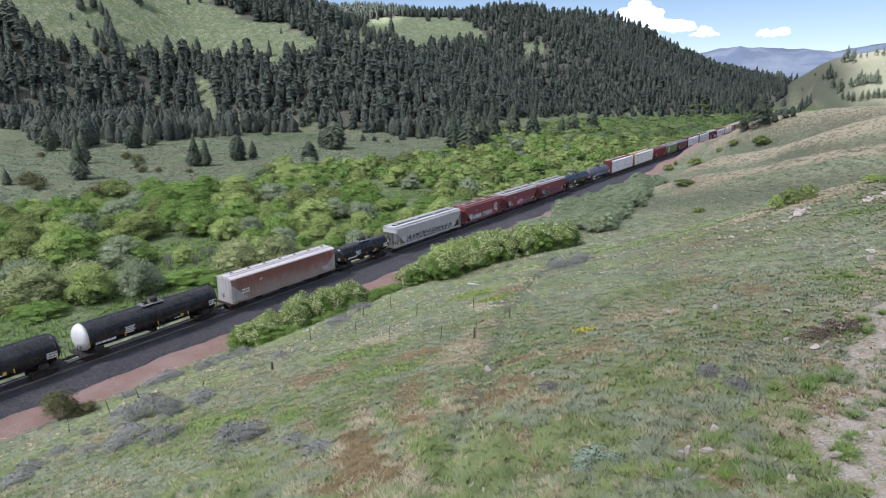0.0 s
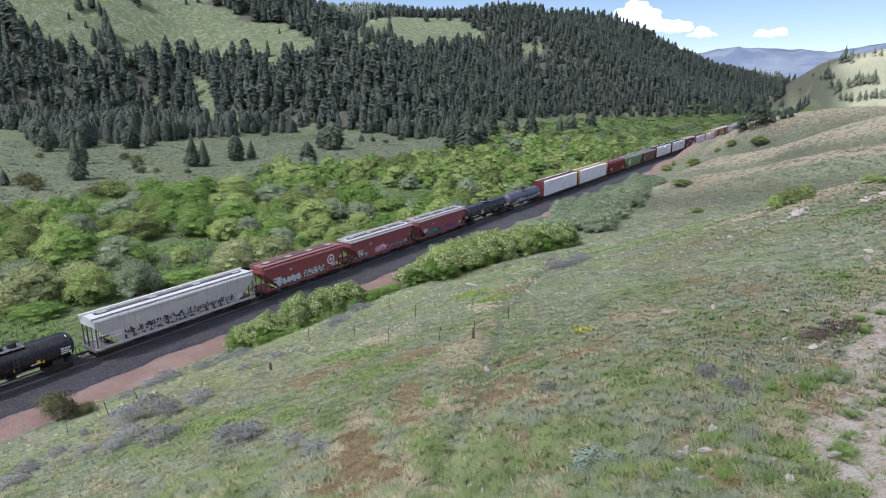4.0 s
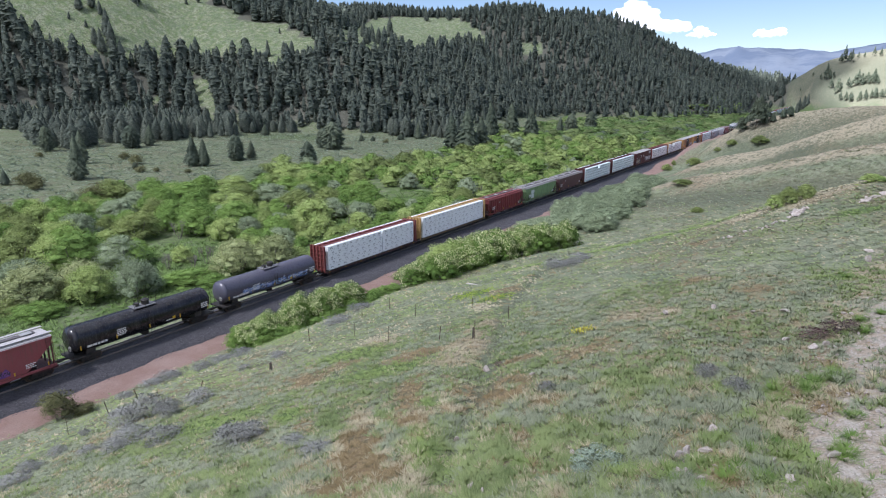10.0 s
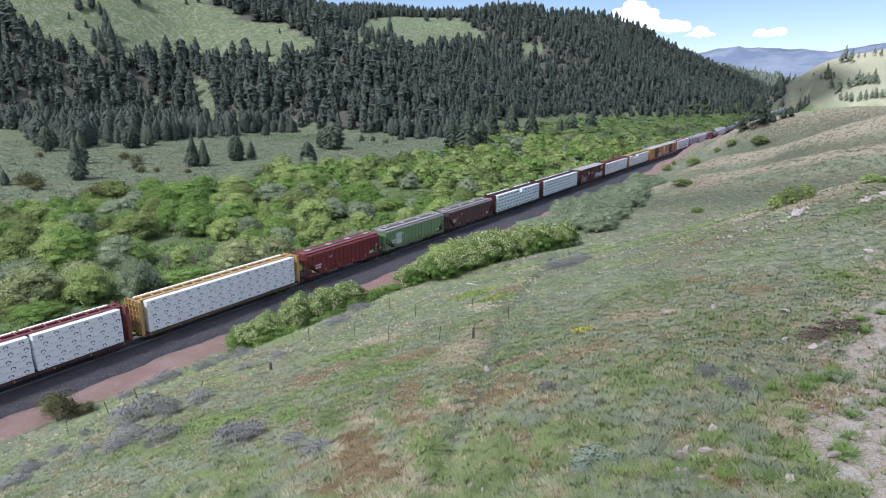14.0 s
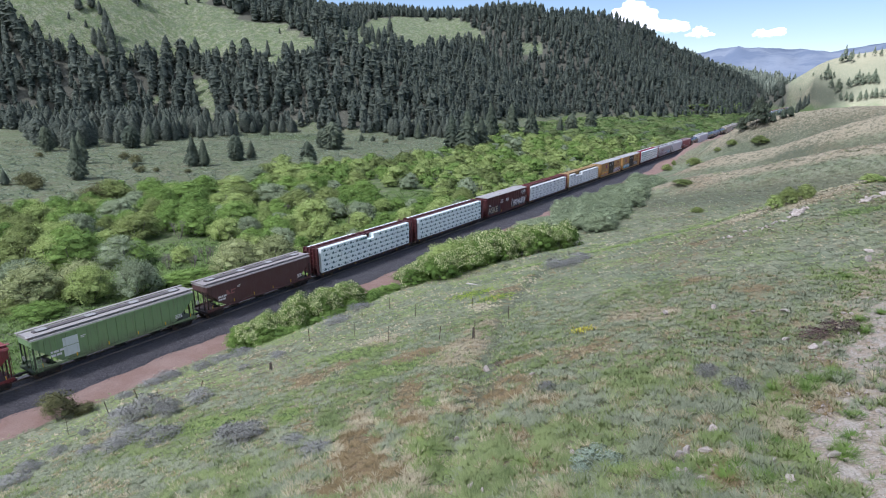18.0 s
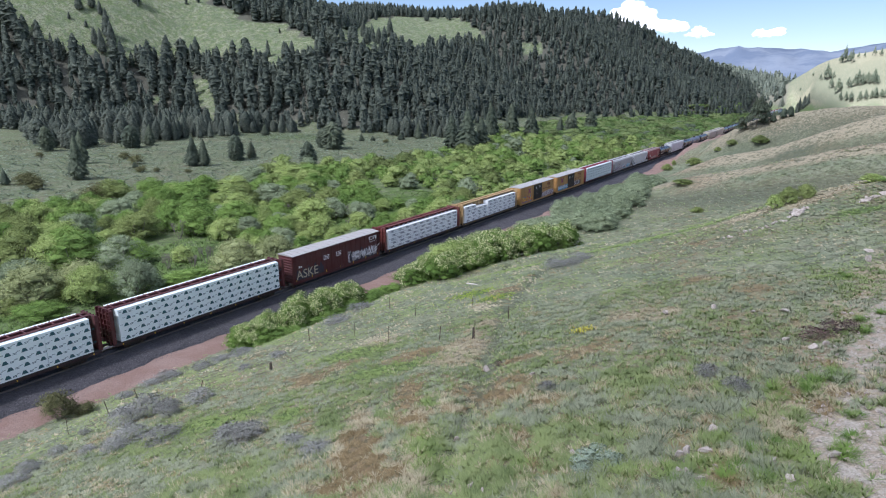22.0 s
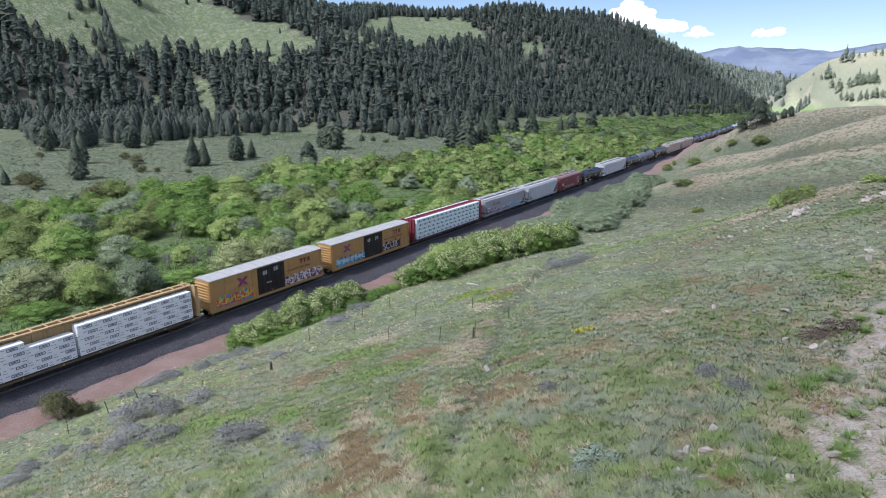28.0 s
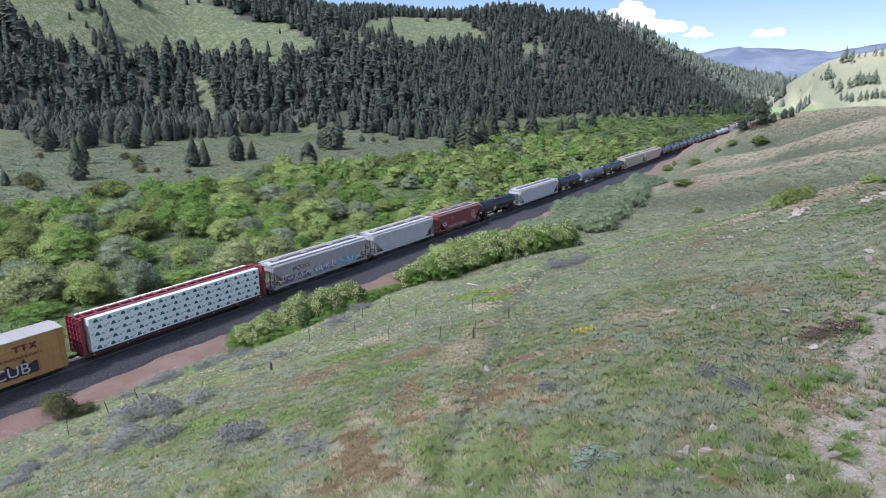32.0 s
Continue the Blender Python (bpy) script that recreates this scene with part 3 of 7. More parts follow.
def side_frame_mesh():
    s = Shape()
    prof = [(-1.15, 0.52), (-1.05, 0.66), (-0.5, 0.80), (0.5, 0.80), (1.05, 0.66), (1.15, 0.52), (0.9, 0.36), (0.62, 0.40), (0.36, 0.20), (-0.36, 0.20), (-0.62, 0.40), (-0.9, 0.36)]
    s.loft([[(x, y, z) for x, z in prof] for y in (-0.07, 0.07)])
    for x in (-0.89, 0.89):
        s.box(x - 0.13, x + 0.13, -0.12, 0.12, 0.34, 0.6, 0.03)
    for x in (-0.18, 0, 0.18):
        s.rod((x, 0.09, 0.26), (x, 0.09, 0.62), 0.06, 6)
    return s.mesh("side_frame", BLACK)


def bolster_mesh():
    return Shape().box(-0.22, 0.22, -1.0, 1.0, 0.38, 0.78, 0.05).rod((0, 0, 0.7), (0, 0, 0.98), 0.25, 10).mesh("bogie", BLACK)


def coupler_mesh():
    return Shape().box(0, 0.72, -0.11, 0.11, 0.74, 0.94, 0.03).box(0.6, 0.86, -0.2, 0.16, 0.70, 0.98, 0.05).mesh("coupler", BLACK)


def running_gear(car, L, inset):
    for sx in (-1, 1):
        b = part("bogie", shared("bogie", bolster_mesh), None, car)
        b.location.x = sx * (L / 2 - inset)
        for sy in (-1, 1):
            f = part("side_frame", shared("side_frame", side_frame_mesh), None, b)
            f.location.y = sy * 1.0
        for wx in (-0.89, 0.89):
            w = part("wheelset", shared("wheelset", wheelset_mesh), None, b)
            w.location = (wx, 0, 0.46)
        c = part("coupler", shared("coupler", coupler_mesh), None, car)
        c.location.x = sx * (L / 2 - 0.84)
        c.rotation_euler.z = 0 if sx > 0 else math.pi


def ladder(car, x, y, z0, z1, mat, w=0.42, axis="x", name="ladder"):
    s = Shape()
    d = (w / 2, 0) if axis == "x" else (0, w / 2)
    for k in (-1, 1):
        s.rod((x + k * d[0], y + k * d[1], z0), (x + k * d[0], y + k * d[1], z1), 0.025, 5)
    n = max(2, int((z1 - z0) / 0.38))
    for i in range(n + 1):
        z = z0 + 0.1 + (z1 - z0 - 0.2) * i / n
        s.rod((x - d[0], y - d[1], z), (x + d[0], y + d[1], z), 0.022, 4)
    return part(name, s, mat, car)


def bars(car, x, y, z, w, h, rows, mat, name="lettering", label=""):
    """Lines of unreadable writing as plain bars on the side at y; x is the first letter's place."""
    s = Shape()
    d = 0.008 if y > 0 else -0.008
    for r in range(rows):
        zz = z + h - (r + 0.8) * h / rows
        at = 0.0
        while at < w * (0.98 if r % 2 == 0 else 0.8):
            g = min(RND.uniform(0.4, 1.1) * h / rows * 1.3, w - at)
            xa = x - at if y > 0 else x + at
            xb = xa - g if y > 0 else xa + g
            s.box(min(xa, xb), max(xa, xb), min(y, y + d), max(y, y + d), zz, zz + 0.62 * h / rows)
            at += g + 0.16 * h / rows + 0.02
    return tagged(part(name, s, mat, car, label), kind="stuff")


def text_mesh(body, size, mat):
    cu = bpy.data.curves.new("lettering", "FONT")
    cu.body, cu.size, cu.extrude, cu.align_x = body, size, 0.006, "LEFT"
    ob = new("lettering", cu)
    bpy.context.view_layer.update()
    me = bpy.data.meshes.new_from_object(ob.evaluated_get(bpy.context.evaluated_depsgraph_get()))
    bpy.data.objects.remove(ob)
    me.materials.clear()
    me.materials.append(mat)
    return me


def words(car, body, x, y, z, size, mat, stretch=1.0, label=""):
    me = shared(("text", body, size, mat.name), lambda: text_mesh(body, size, mat))
    ob = new("lettering", me)
    ob.parent = car
    ob.matrix_local = Matrix.Translation((x, y, z)) @ Matrix(((-stretch, 0, 0, 0), (0, 0, 1, 0), (0, 1, 0, 0), (0, 0, 0, 1)))
    return tagged(ob, label)


def graffiti(car, x, y, z, w, h, cols, letters=5, seed=1, word="", skin=None):
    """Spray-painted piece: a ragged outline, fat letter shapes over it, strokes inside them."""
    r = random.Random(seed)
    back, fill, line_ = [paint("spray_%d_%d_%d" % tuple(int(99 * v) for v in c), c, 0.55, amount=0.12) for c in cols]
    s = Shape()
    top, low = [], []
    n = letters * 4
    for i in range(n + 1):
        q = i / n
        top.append((x - q * w, y + 0.004, z + h * (0.86 + 0.16 * math.sin(q * letters * 6.0 + seed) + r.uniform(-0.22, 0.16)) * (0.75 if i in (0, n) else 1)))
        low.append((x - q * w, y + 0.004, z + h * (0.03 + r.uniform(-0.04, 0.06))))
    s.add(low + top, [(i, i + 1, n + 2 + i, n + 1 + i) for i in range(n)])
    wrap = lambda q: Shape().add([(vx, vy if skin is None else skin(vz) + vy - y, vz) for vx, vy, vz in q.v], q.f)
    piece = part("graffiti", wrap(s), back, car, "spray-painted graffiti piece")
    if word:
        t = words(piece, word, x - 0.1, y + 0.012, z + 0.14 * h, h * 1.02, fill, 0.96 * w / (len(word) * h * 0.72))
        return
    s, k = Shape(), Shape()
    cell = w / letters
    for i in range(letters):
        cx, cw = x - (i + 0.5) * cell, cell * r.uniform(0.44, 0.58)
        pts = []
        m = 16
        for j in range(m):
            a = 2 * math.pi * j / m
            px = math.copysign(abs(math.cos(a)) ** 0.6, math.cos(a)) * cw * r.uniform(0.55, 1.15)
            pz = math.copysign(abs(math.sin(a)) ** 0.6, math.sin(a)) * h * 0.44 * r.uniform(0.6, 1.15)
            pts.append((cx + px + 0.25 * pz, z + h * 0.47 + pz))
        s.add([(px, y + 0.010, pz) for px, pz in pts], [tuple(range(m))])
        for j in range(8):
            x0, z0 = cx + r.uniform(-0.9, 0.9) * cw, z + h * r.uniform(0.2, 0.7)
            a = r.choice((0.1, 1.3, 1.8, 2.6))
            ln, th = r.uniform(0.2, 0.55) * h, r.uniform(0.025, 0.06) * h
            dx, dz, ox, oz = math.cos(a) * ln, math.sin(a) * ln, -math.sin(a) * th, math.cos(a) * th
            k.add([(x0 - ox, y + 0.016, z0 - oz), (x0 + dx - ox, y + 0.016, z0 + dz - oz), (x0 + dx + ox, y + 0.016, z0 + dz + oz), (x0 + ox, y + 0.016, z0 + oz)], [(0, 1, 2, 3)])
    part("letter_fill", wrap(s), fill, piece)
    tagged(part("letter_stroke", wrap(k), line_, piece), kind="stuff")


def stripes(car, L, y, z, n=5, h=0.42, mat=None):
    s = part("reflector_strip", Shape().box(-0.06, 0.06, y, y + 0.012, z, z + h), mat or YELLOW, car)
    s.location.x = -(L / 2 - 1.6)
    for i in range(1, n):
        o = new("reflector_strip", s.data)
        o.parent, o.location.x = car, -(L / 2 - 1.6) + (L - 3.2) * i / (n - 1)


def car_root(name, label, category):
    return tagged(new(name), label, category, "freight train cars")


def tank_car(L, col, label, head=None, dia=3.08, rough=0.2, marks=True, ring=False, tag=None):
    car = car_root("tank_car", label, "tank car")
    mat = paint("tank_paint_%d_%d_%d" % tuple(int(199 * v) for v in col), col, rough, amount=0.22)
    body, r, zc = L / 2 - 0.85, dia / 2, 1.16 + dia / 2 - 0.08
    xs = [-body, -body + 0.06, -body + 0.2, -body + 0.45, -body + 0.8]
    rr = [0.08, 0.45, 0.74, 0.93, 1.0]
    n = 36
    sag = lambda x: -0.05 * (1 - abs(x) / body)
    def rings(xq, rq):
        return [[(x, r * q * math.cos(2 * math.pi * i / n), zc + sag(x) + r * q * math.sin(2 * math.pi * i / n)) for i in range(n)] for x, q in zip(xq, rq)]
    mid = [(-body + 0.8) + (2 * body - 1.6) * i / 8 for i in range(9)]
    part("shell", Shape().loft(rings(mid, [1.0] * 9), caps=False), mat, car, smooth=True)
    hm = paint("tank_head_white", (0.72, 0.72, 0.70), 0.5, amount=0.3) if head else mat
    part("front_head", Shape().loft(rings([-x for x in xs], rr)), hm, car, "white painted tank head" if head else "", smooth=True)
    part("rear_head", Shape().loft(rings(xs, rr)), mat, car, smooth=True)
    for x in [-body + 0.8 + (2 * body - 1.6) * i / 4 for i in (1, 2, 3)] + ([-body * 0.4, body * 0.4] if ring else []):
        part("seam_band", Shape().loft([[(x + dx, (r + 0.012) * math.cos(2 * math.pi * i / n), zc + sag(x) + (r + 0.012) * math.sin(2 * math.pi * i / n)) for i in range(n)] for dx in (-0.05, 0.05)], caps=False), mat, car)
    top = zc + r - 0.05
    p = part("top_platform", Shape().box(-1.5, 1.1, -0.75, 0.75, top - 0.02, top + 0.06, 0.05), paint("platform_grey", (0.17, 0.17, 0.175), 0.6) if not ring else BLACK, car)
    s = Shape()
    for x in (-1.5, -0.2, 1.1):
        for y in (-0.75, 0.75):
            s.rod((x, y, top), (x, y, top + 0.85), 0.022, 5)
    for y in (-0.75, 0.75):
        s.rod((-1.5, y, top + 0.85), (1.1, y, top + 0.85), 0.022, 5)
    part("guard_rail", s, BLACK, p)
    part("manway", Shape().rod((-0.6, 0, top), (-0.6, 0, top + 0.55), 0.42, 14).rod((-0.6, 0, top + 0.55), (-0.6, 0, top + 0.7), 0.5, 14, 0.3), BLACK, p)
    part("valve_housing", Shape().rod((0.45, 0, top), (0.45, 0, top + 0.42), 0.3, 12), BLACK, p)
    part("safety_valve", Shape().rod((0.85, 0.3, top), (0.85, 0.3, top + 0.3), 0.09, 8), GALV, p)
    for y in (-1, 1):
        ladder(car, -0.2, y * (r + 0.14), 1.0, zc + 0.55 * r, BLACK)
        part("walkway", Shape().box(-body + 1.2, body - 1.2, y * r * 0.80 - 0.07, y * r * 0.80 + 0.07, 0.98, 1.05), BLACK, car)
    for sx in (-1, 1):
        e = part("end_platform", Shape().box(min(sx * (body - 1.6), sx * (L / 2 - 0.75)), max(sx * (body - 1.6), sx * (L / 2 - 0.75)), -1.45, 1.45, 0.84, 0.98, 0.05), BLACK, car)
        s = Shape()
        xe = sx * (L / 2 - 0.8)
        for y in (-1.4, -0.5, 0.5, 1.4):
            s.rod((xe, y, 0.95), (xe, y, 2.0), 0.025, 5)
        s.rod((xe, -1.4, 2.0), (xe, -0.5, 2.0), 0.025, 5).rod((xe, 0.5, 2.0), (xe, 1.4, 2.0), 0.025, 5)
        part("end_rail", s, BLACK, e)
        part("saddle", Shape().box(sx * (body - 1.9) - 0.5, sx * (body - 1.9) + 0.5, -1.1, 1.1, 0.9, 1.5, 0.1), BLACK, car)
    part("brake_wheel", Shape().rod((L / 2 - 0.9, 0.7, 2.0), (L / 2 - 0.84, 0.7, 2.0), 0.28, 12), GALV, car)
    part("center_sill", Shape().box(-0.35, 0.35, -0.5, 0.5, 0.72, 1.05, 0.06).box(-0.15, 0.15, -0.15, 0.15, 0.5, 0.8), BLACK, car, "bottom outlet fitting")
    if marks:
        for x, z, w, h, k in ((body - 1.4, 1.75, 2.6, 0.75, 2), (body * 0.45, 2.0, 1.1, 0.8, 4), (-body * 0.25, 1.75, 1.0, 0.3, 1), (-body + 1.7, 2.0, 1.0, 0.7, 3)):
            yy = math.sqrt(max(0.05, r * r - (z + h * 0.4 - zc) ** 2)) + 0.03
            bars(car, x, yy, z, w, h, k, WHITE)
        part("placard", Shape().box(-body * 0.36 - 0.16, -body * 0.36 + 0.16, r * 0.97, r + 0.02, 1.9, 2.2), YELLOW, car, "yellow placard")
    stripes(car, L, r * 0.965, 1.75, 5, 0.5)
    if tag:
        graffiti(car, *tag, skin=lambda q: math.sqrt(max(0.1, r * r - (q - zc) ** 2)) + 0.03)
    running_gear(car, L, 2.6)
    return car


def hopper_car(L, col, label, roof=(0.5, 0.48, 0.45), ribs=0, bays=3, tag=None, logo=None, trim=None, top=4.7, rust=0.45, dirt=(0.12, 0.09, 0.07), slope=True, word=None, skirt=None):
    car = car_root("hopper_car", label, "hopper car")
    key = "%d_%d_%d" % tuple(int(199 * v) for v in col)
    mat = paint("hopper_paint_" + key, col, 0.6, 0.0, dirt, rust, skirt=skirt)
    rmat = paint("roof_%d_%d_%d" % tuple(int(199 * v) for v in roof), roof, 0.55, 0.1, (0.2, 0.17, 0.14), 0.4)
    tm = paint("trim_%d_%d_%d" % tuple(int(199 * v) for v in trim), trim, 0.6) if trim else mat
    # Body colour cut to a fifth for the bays, end sills and posts.
    dark_paint = paint("darkened_" + key, tuple(0.2 * v + 0.015 for v in col), 0.75, 0.1, (0.06, 0.05, 0.042), 0.7)
    B = L / 2 - 1.0
    zt, zs = top - 0.35, 1.40
    prof = [(-B, zt), (-B, zt - 0.75), (-B + 2.5, zs), (B - 2.5, zs), (B, zt - 0.75), (B, zt)]
    s = Shape()
    s.loft([[(x, y * (0.985 if z < 2 else 1), z) for x, z in prof] for y in (-1.52, 1.52)])
    part("body", s, mat, car)
    # roof: curved up to the running board
    s = Shape()
    sec = [(-1.55, zt - 0.03), (-1.5, zt + 0.10), (-1.0, zt + 0.24), (-0.45, zt + 0.31), (0.45, zt + 0.31), (1.0, zt + 0.24), (1.5, zt + 0.10), (1.55, zt - 0.03)]
    s.along_x([-B - 0.08, B + 0.08], lambda k: sec)
    roof_ob = part("roof", s, rmat, car, smooth=False)
    for y in (-1.12, 1.12) if slope else ():
        part("running_board", Shape().box(-B - 0.3, B + 0.3, y - 0.2, y + 0.2, zt + 0.34, zt + 0.38), rmat, roof_ob)
        bracket = Shape().box(-0.04, 0.04, y - 0.18, y + 0.18, zt + 0.1, zt + 0.35).mesh("board_bracket", rmat)
        for i in range(9):
            part("board_bracket", bracket, rmat, roof_ob).location.x = -B + 0.4 + (2 * B - 0.8) * i / 8
    part("hatch_trough", Shape().box(-B + 0.8, B - 0.8, -0.30, 0.30, zt + 0.30, zt + 0.42, 0.06), paint("trough_dark", (0.10, 0.09, 0.09), 0.7) if slope else rmat, roof_ob)
    if not slope:
        for y in (-0.72, 0.72):
            part("running_board", Shape().box(-B - 0.3, B + 0.3, y - 0.05, y + 0.05, zt + 0.27, zt + 0.36), rmat, roof_ob)
        for i in range(7):
            x = -B + 1.2 + (2 * B - 2.4) * i / 6
            hatch = part("round_hatch", Shape().rod((x, 0, zt + 0.41), (x, 0, zt + 0.50), 0.30, 14, 0.26), GALV, roof_ob)
            part("hatch_lid", Shape().rod((x, 0, zt + 0.50), (x, 0, zt + 0.54), 0.16, 10), BLACK, hatch)
        for sx in (-1, 1):
            for y in (-1.5, 1.5):
                corner = [(sx * B, zt - 0.75), (sx * (B - 2.5), 1.38), (sx * B, 1.14)]
                part("end_sheet", Shape().loft([[(x, yy, z) for x, z in corner] for yy in (y - 0.012, y + 0.012)]), tm, car, "pale grey closed end sheet")
            part("end_sheet", Shape().box(min(sx * B, sx * (B + 0.03)), max(sx * B, sx * (B + 0.03)), -1.45, 1.45, 1.14, zt - 0.03), tm, car, "pale grey closed end sheet")
    for i in range(4 if slope else 0):
        x = -B + 1.6 + (2 * B - 3.2) * i / 3
        part("hatch_latch", Shape().box(x - 0.5, x + 0.5, -0.38, 0.38, zt + 0.42, zt + 0.47, 0.08), GALV, roof_ob)
    for y in (-1.56, 1.56):
        part("top_chord", Shape().box(-B, B, y - 0.04, y + 0.04, zt - 0.2, zt - 0.03), mat, car)
    for y in (-1.54, 1.54):
        part("side_sill", Shape().box(-B - 0.1, B + 0.1, y - 0.04, y + 0.04, 1.12, 1.38), mat, car)
    for i in range(ribs):
        x = -B + 1.1 + (2 * B - 2.2) * i / (ribs - 1)
        z0 = zs if abs(x) < B - 2.5 else zs + (abs(x) - (B - 2.5)) / 2.5 * (zt - 0.75 - zs)
        for y in (-1, 1):
            part("side_post", Shape().box(x - 0.06, x + 0.06, min(y * 1.52, y * 1.61), max(y * 1.52, y * 1.61), z0, zt - 0.2), mat, car)
    for i in range(bays):
        x = (-(bays - 1) / 2 + i) * (2 * B - 5.0) / bays
        w = (2 * B - 5.0) / bays * 0.46
        s = Shape()
        s.loft([[(x - w, -1.35, zs), (x + w, -1.35, zs), (x + w, 1.35, zs), (x - w, 1.35, zs)], [(x - 0.4, -0.55, 0.55), (x + 0.4, -0.55, 0.55), (x + 0.4, 0.55, 0.55), (x - 0.4, 0.55, 0.55)]])
        c = part("hopper_bay", s, dark_paint, car)
        part("outlet_gate", Shape().box(x - 0.55, x + 0.55, -0.7, 0.7, 0.42, 0.56, 0.05), BLACK, c)
    for sx in (-1, 1):
        e = part("end_sill", Shape().box(min(sx * (B - 2.2), sx * (L / 2 - 0.7)), max(sx * (B - 2.2), sx * (L / 2 - 0.7)), -1.5, 1.5, 0.92, 1.14, 0.05), dark_paint, car)
        s = Shape()
        for y in (-1.42, -0.55, 0.55, 1.42):
            s.box(sx * (B - 0.06) - 0.06, sx * (B - 0.06) + 0.06, y - 0.06, y + 0.06, 1.1, zt - 0.72)
        for y in (-1.42, 1.42):
            s.rod((sx * (B - 1.6), y, 1.12), (sx * (B - 1.6), y, 2.45), 0.05, 5)
        part("end_post", s, dark_paint if slope else tm, car)
        ladder(e, sx * (B + 0.1), 1.25, 1.1, zt, tm if trim else mat, axis="y")
        ladder(car, sx * (B - 0.35), 1.64, 1.0, zt, tm if trim else mat)
        part("air_tank", Shape().rod((sx * (B - 1.5), -0.6, 1.45), (sx * (B - 1.5), 0.6, 1.45), 0.22, 10), BLACK, e)
    part("brake_wheel", Shape().rod((B + 0.1, -0.5, 2.1), (B + 0.16, -0.5, 2.1), 0.28, 12), GALV, car)
    yf = 1.53 if not ribs else 1.615
    bars(car, B - 1.5, yf, 2.05, 1.3, 0.75, 2, WHITE)
    bars(car, -B + 2.6, yf, 1.75, 0.9, 0.5, 3, WHITE)
    bars(car, B - 4.5, yf, 3.2, 0.5, 0.3, 2, WHITE)
    stripes(car, L, yf, 1.45, 6, 0.38)
    if logo:
        kind, lx, lz, lc = logo
        lm = paint("logo_%d" % int(sum(lc) * 60), lc, 0.6, amount=0.2)
        s = Shape()
        if kind == "ring":
            ringp = lambda r, yy: [(lx + r * math.cos(2 * math.pi * i / 24), yy, lz + r * math.sin(2 * math.pi * i / 24)) for i in range(24)]
            s.loft([ringp(0.78, yf + 0.006), ringp(0.55, yf + 0.006)], caps=False)
            s.box(lx - 0.34, lx + 0.34, yf, yf + 0.008, lz - 0.1, lz + 0.1).box(lx - 0.1, lx + 0.1, yf + 0.009, yf + 0.012, lz - 0.34, lz + 0.34)
        elif kind == "panel":
            s.box(lx - 0.75, lx + 0.75, yf, yf + 0.008, lz + 0.35, lz + 1.25).box(lx - 0.75, lx + 0.75, yf, yf + 0.008, lz - 0.75, lz + 0.28)
        else:
            s.loft([[(lx + 0.7, yf + 0.006, lz - 0.3), (lx + 0.1, yf + 0.006, lz - 0.3), (lx + 0.5, yf + 0.006, lz + 0.35), (lx + 0.75, yf + 0.006, lz + 0.35)], [(lx + 0.7, yf, lz - 0.3), (lx + 0.1, yf, lz - 0.3), (lx + 0.5, yf, lz + 0.35), (lx + 0.75, yf, lz + 0.35)]])
            s.box(lx - 0.5, lx + 0.05, yf, yf + 0.008, lz - 0.3, lz - 0.16).box(lx - 0.7, lx + 0.0, yf, yf + 0.008, lz + 0.12, lz + 0.28).box(lx - 0.15, lx, yf + 0.009, yf + 0.012, lz - 0.3, lz + 0.3)
        part("emblem", s, lm, car)
    if word:
        words(car, word[0], word[1], yf + 0.01, word[2], word[3], paint("word_maroon", (0.16, 0.03, 0.03), 0.6), 1.0)
    for g in tag or []:
        graffiti(car, g[0], yf, *g[1:])
    running_gear(car, L, 2.3)
    return car


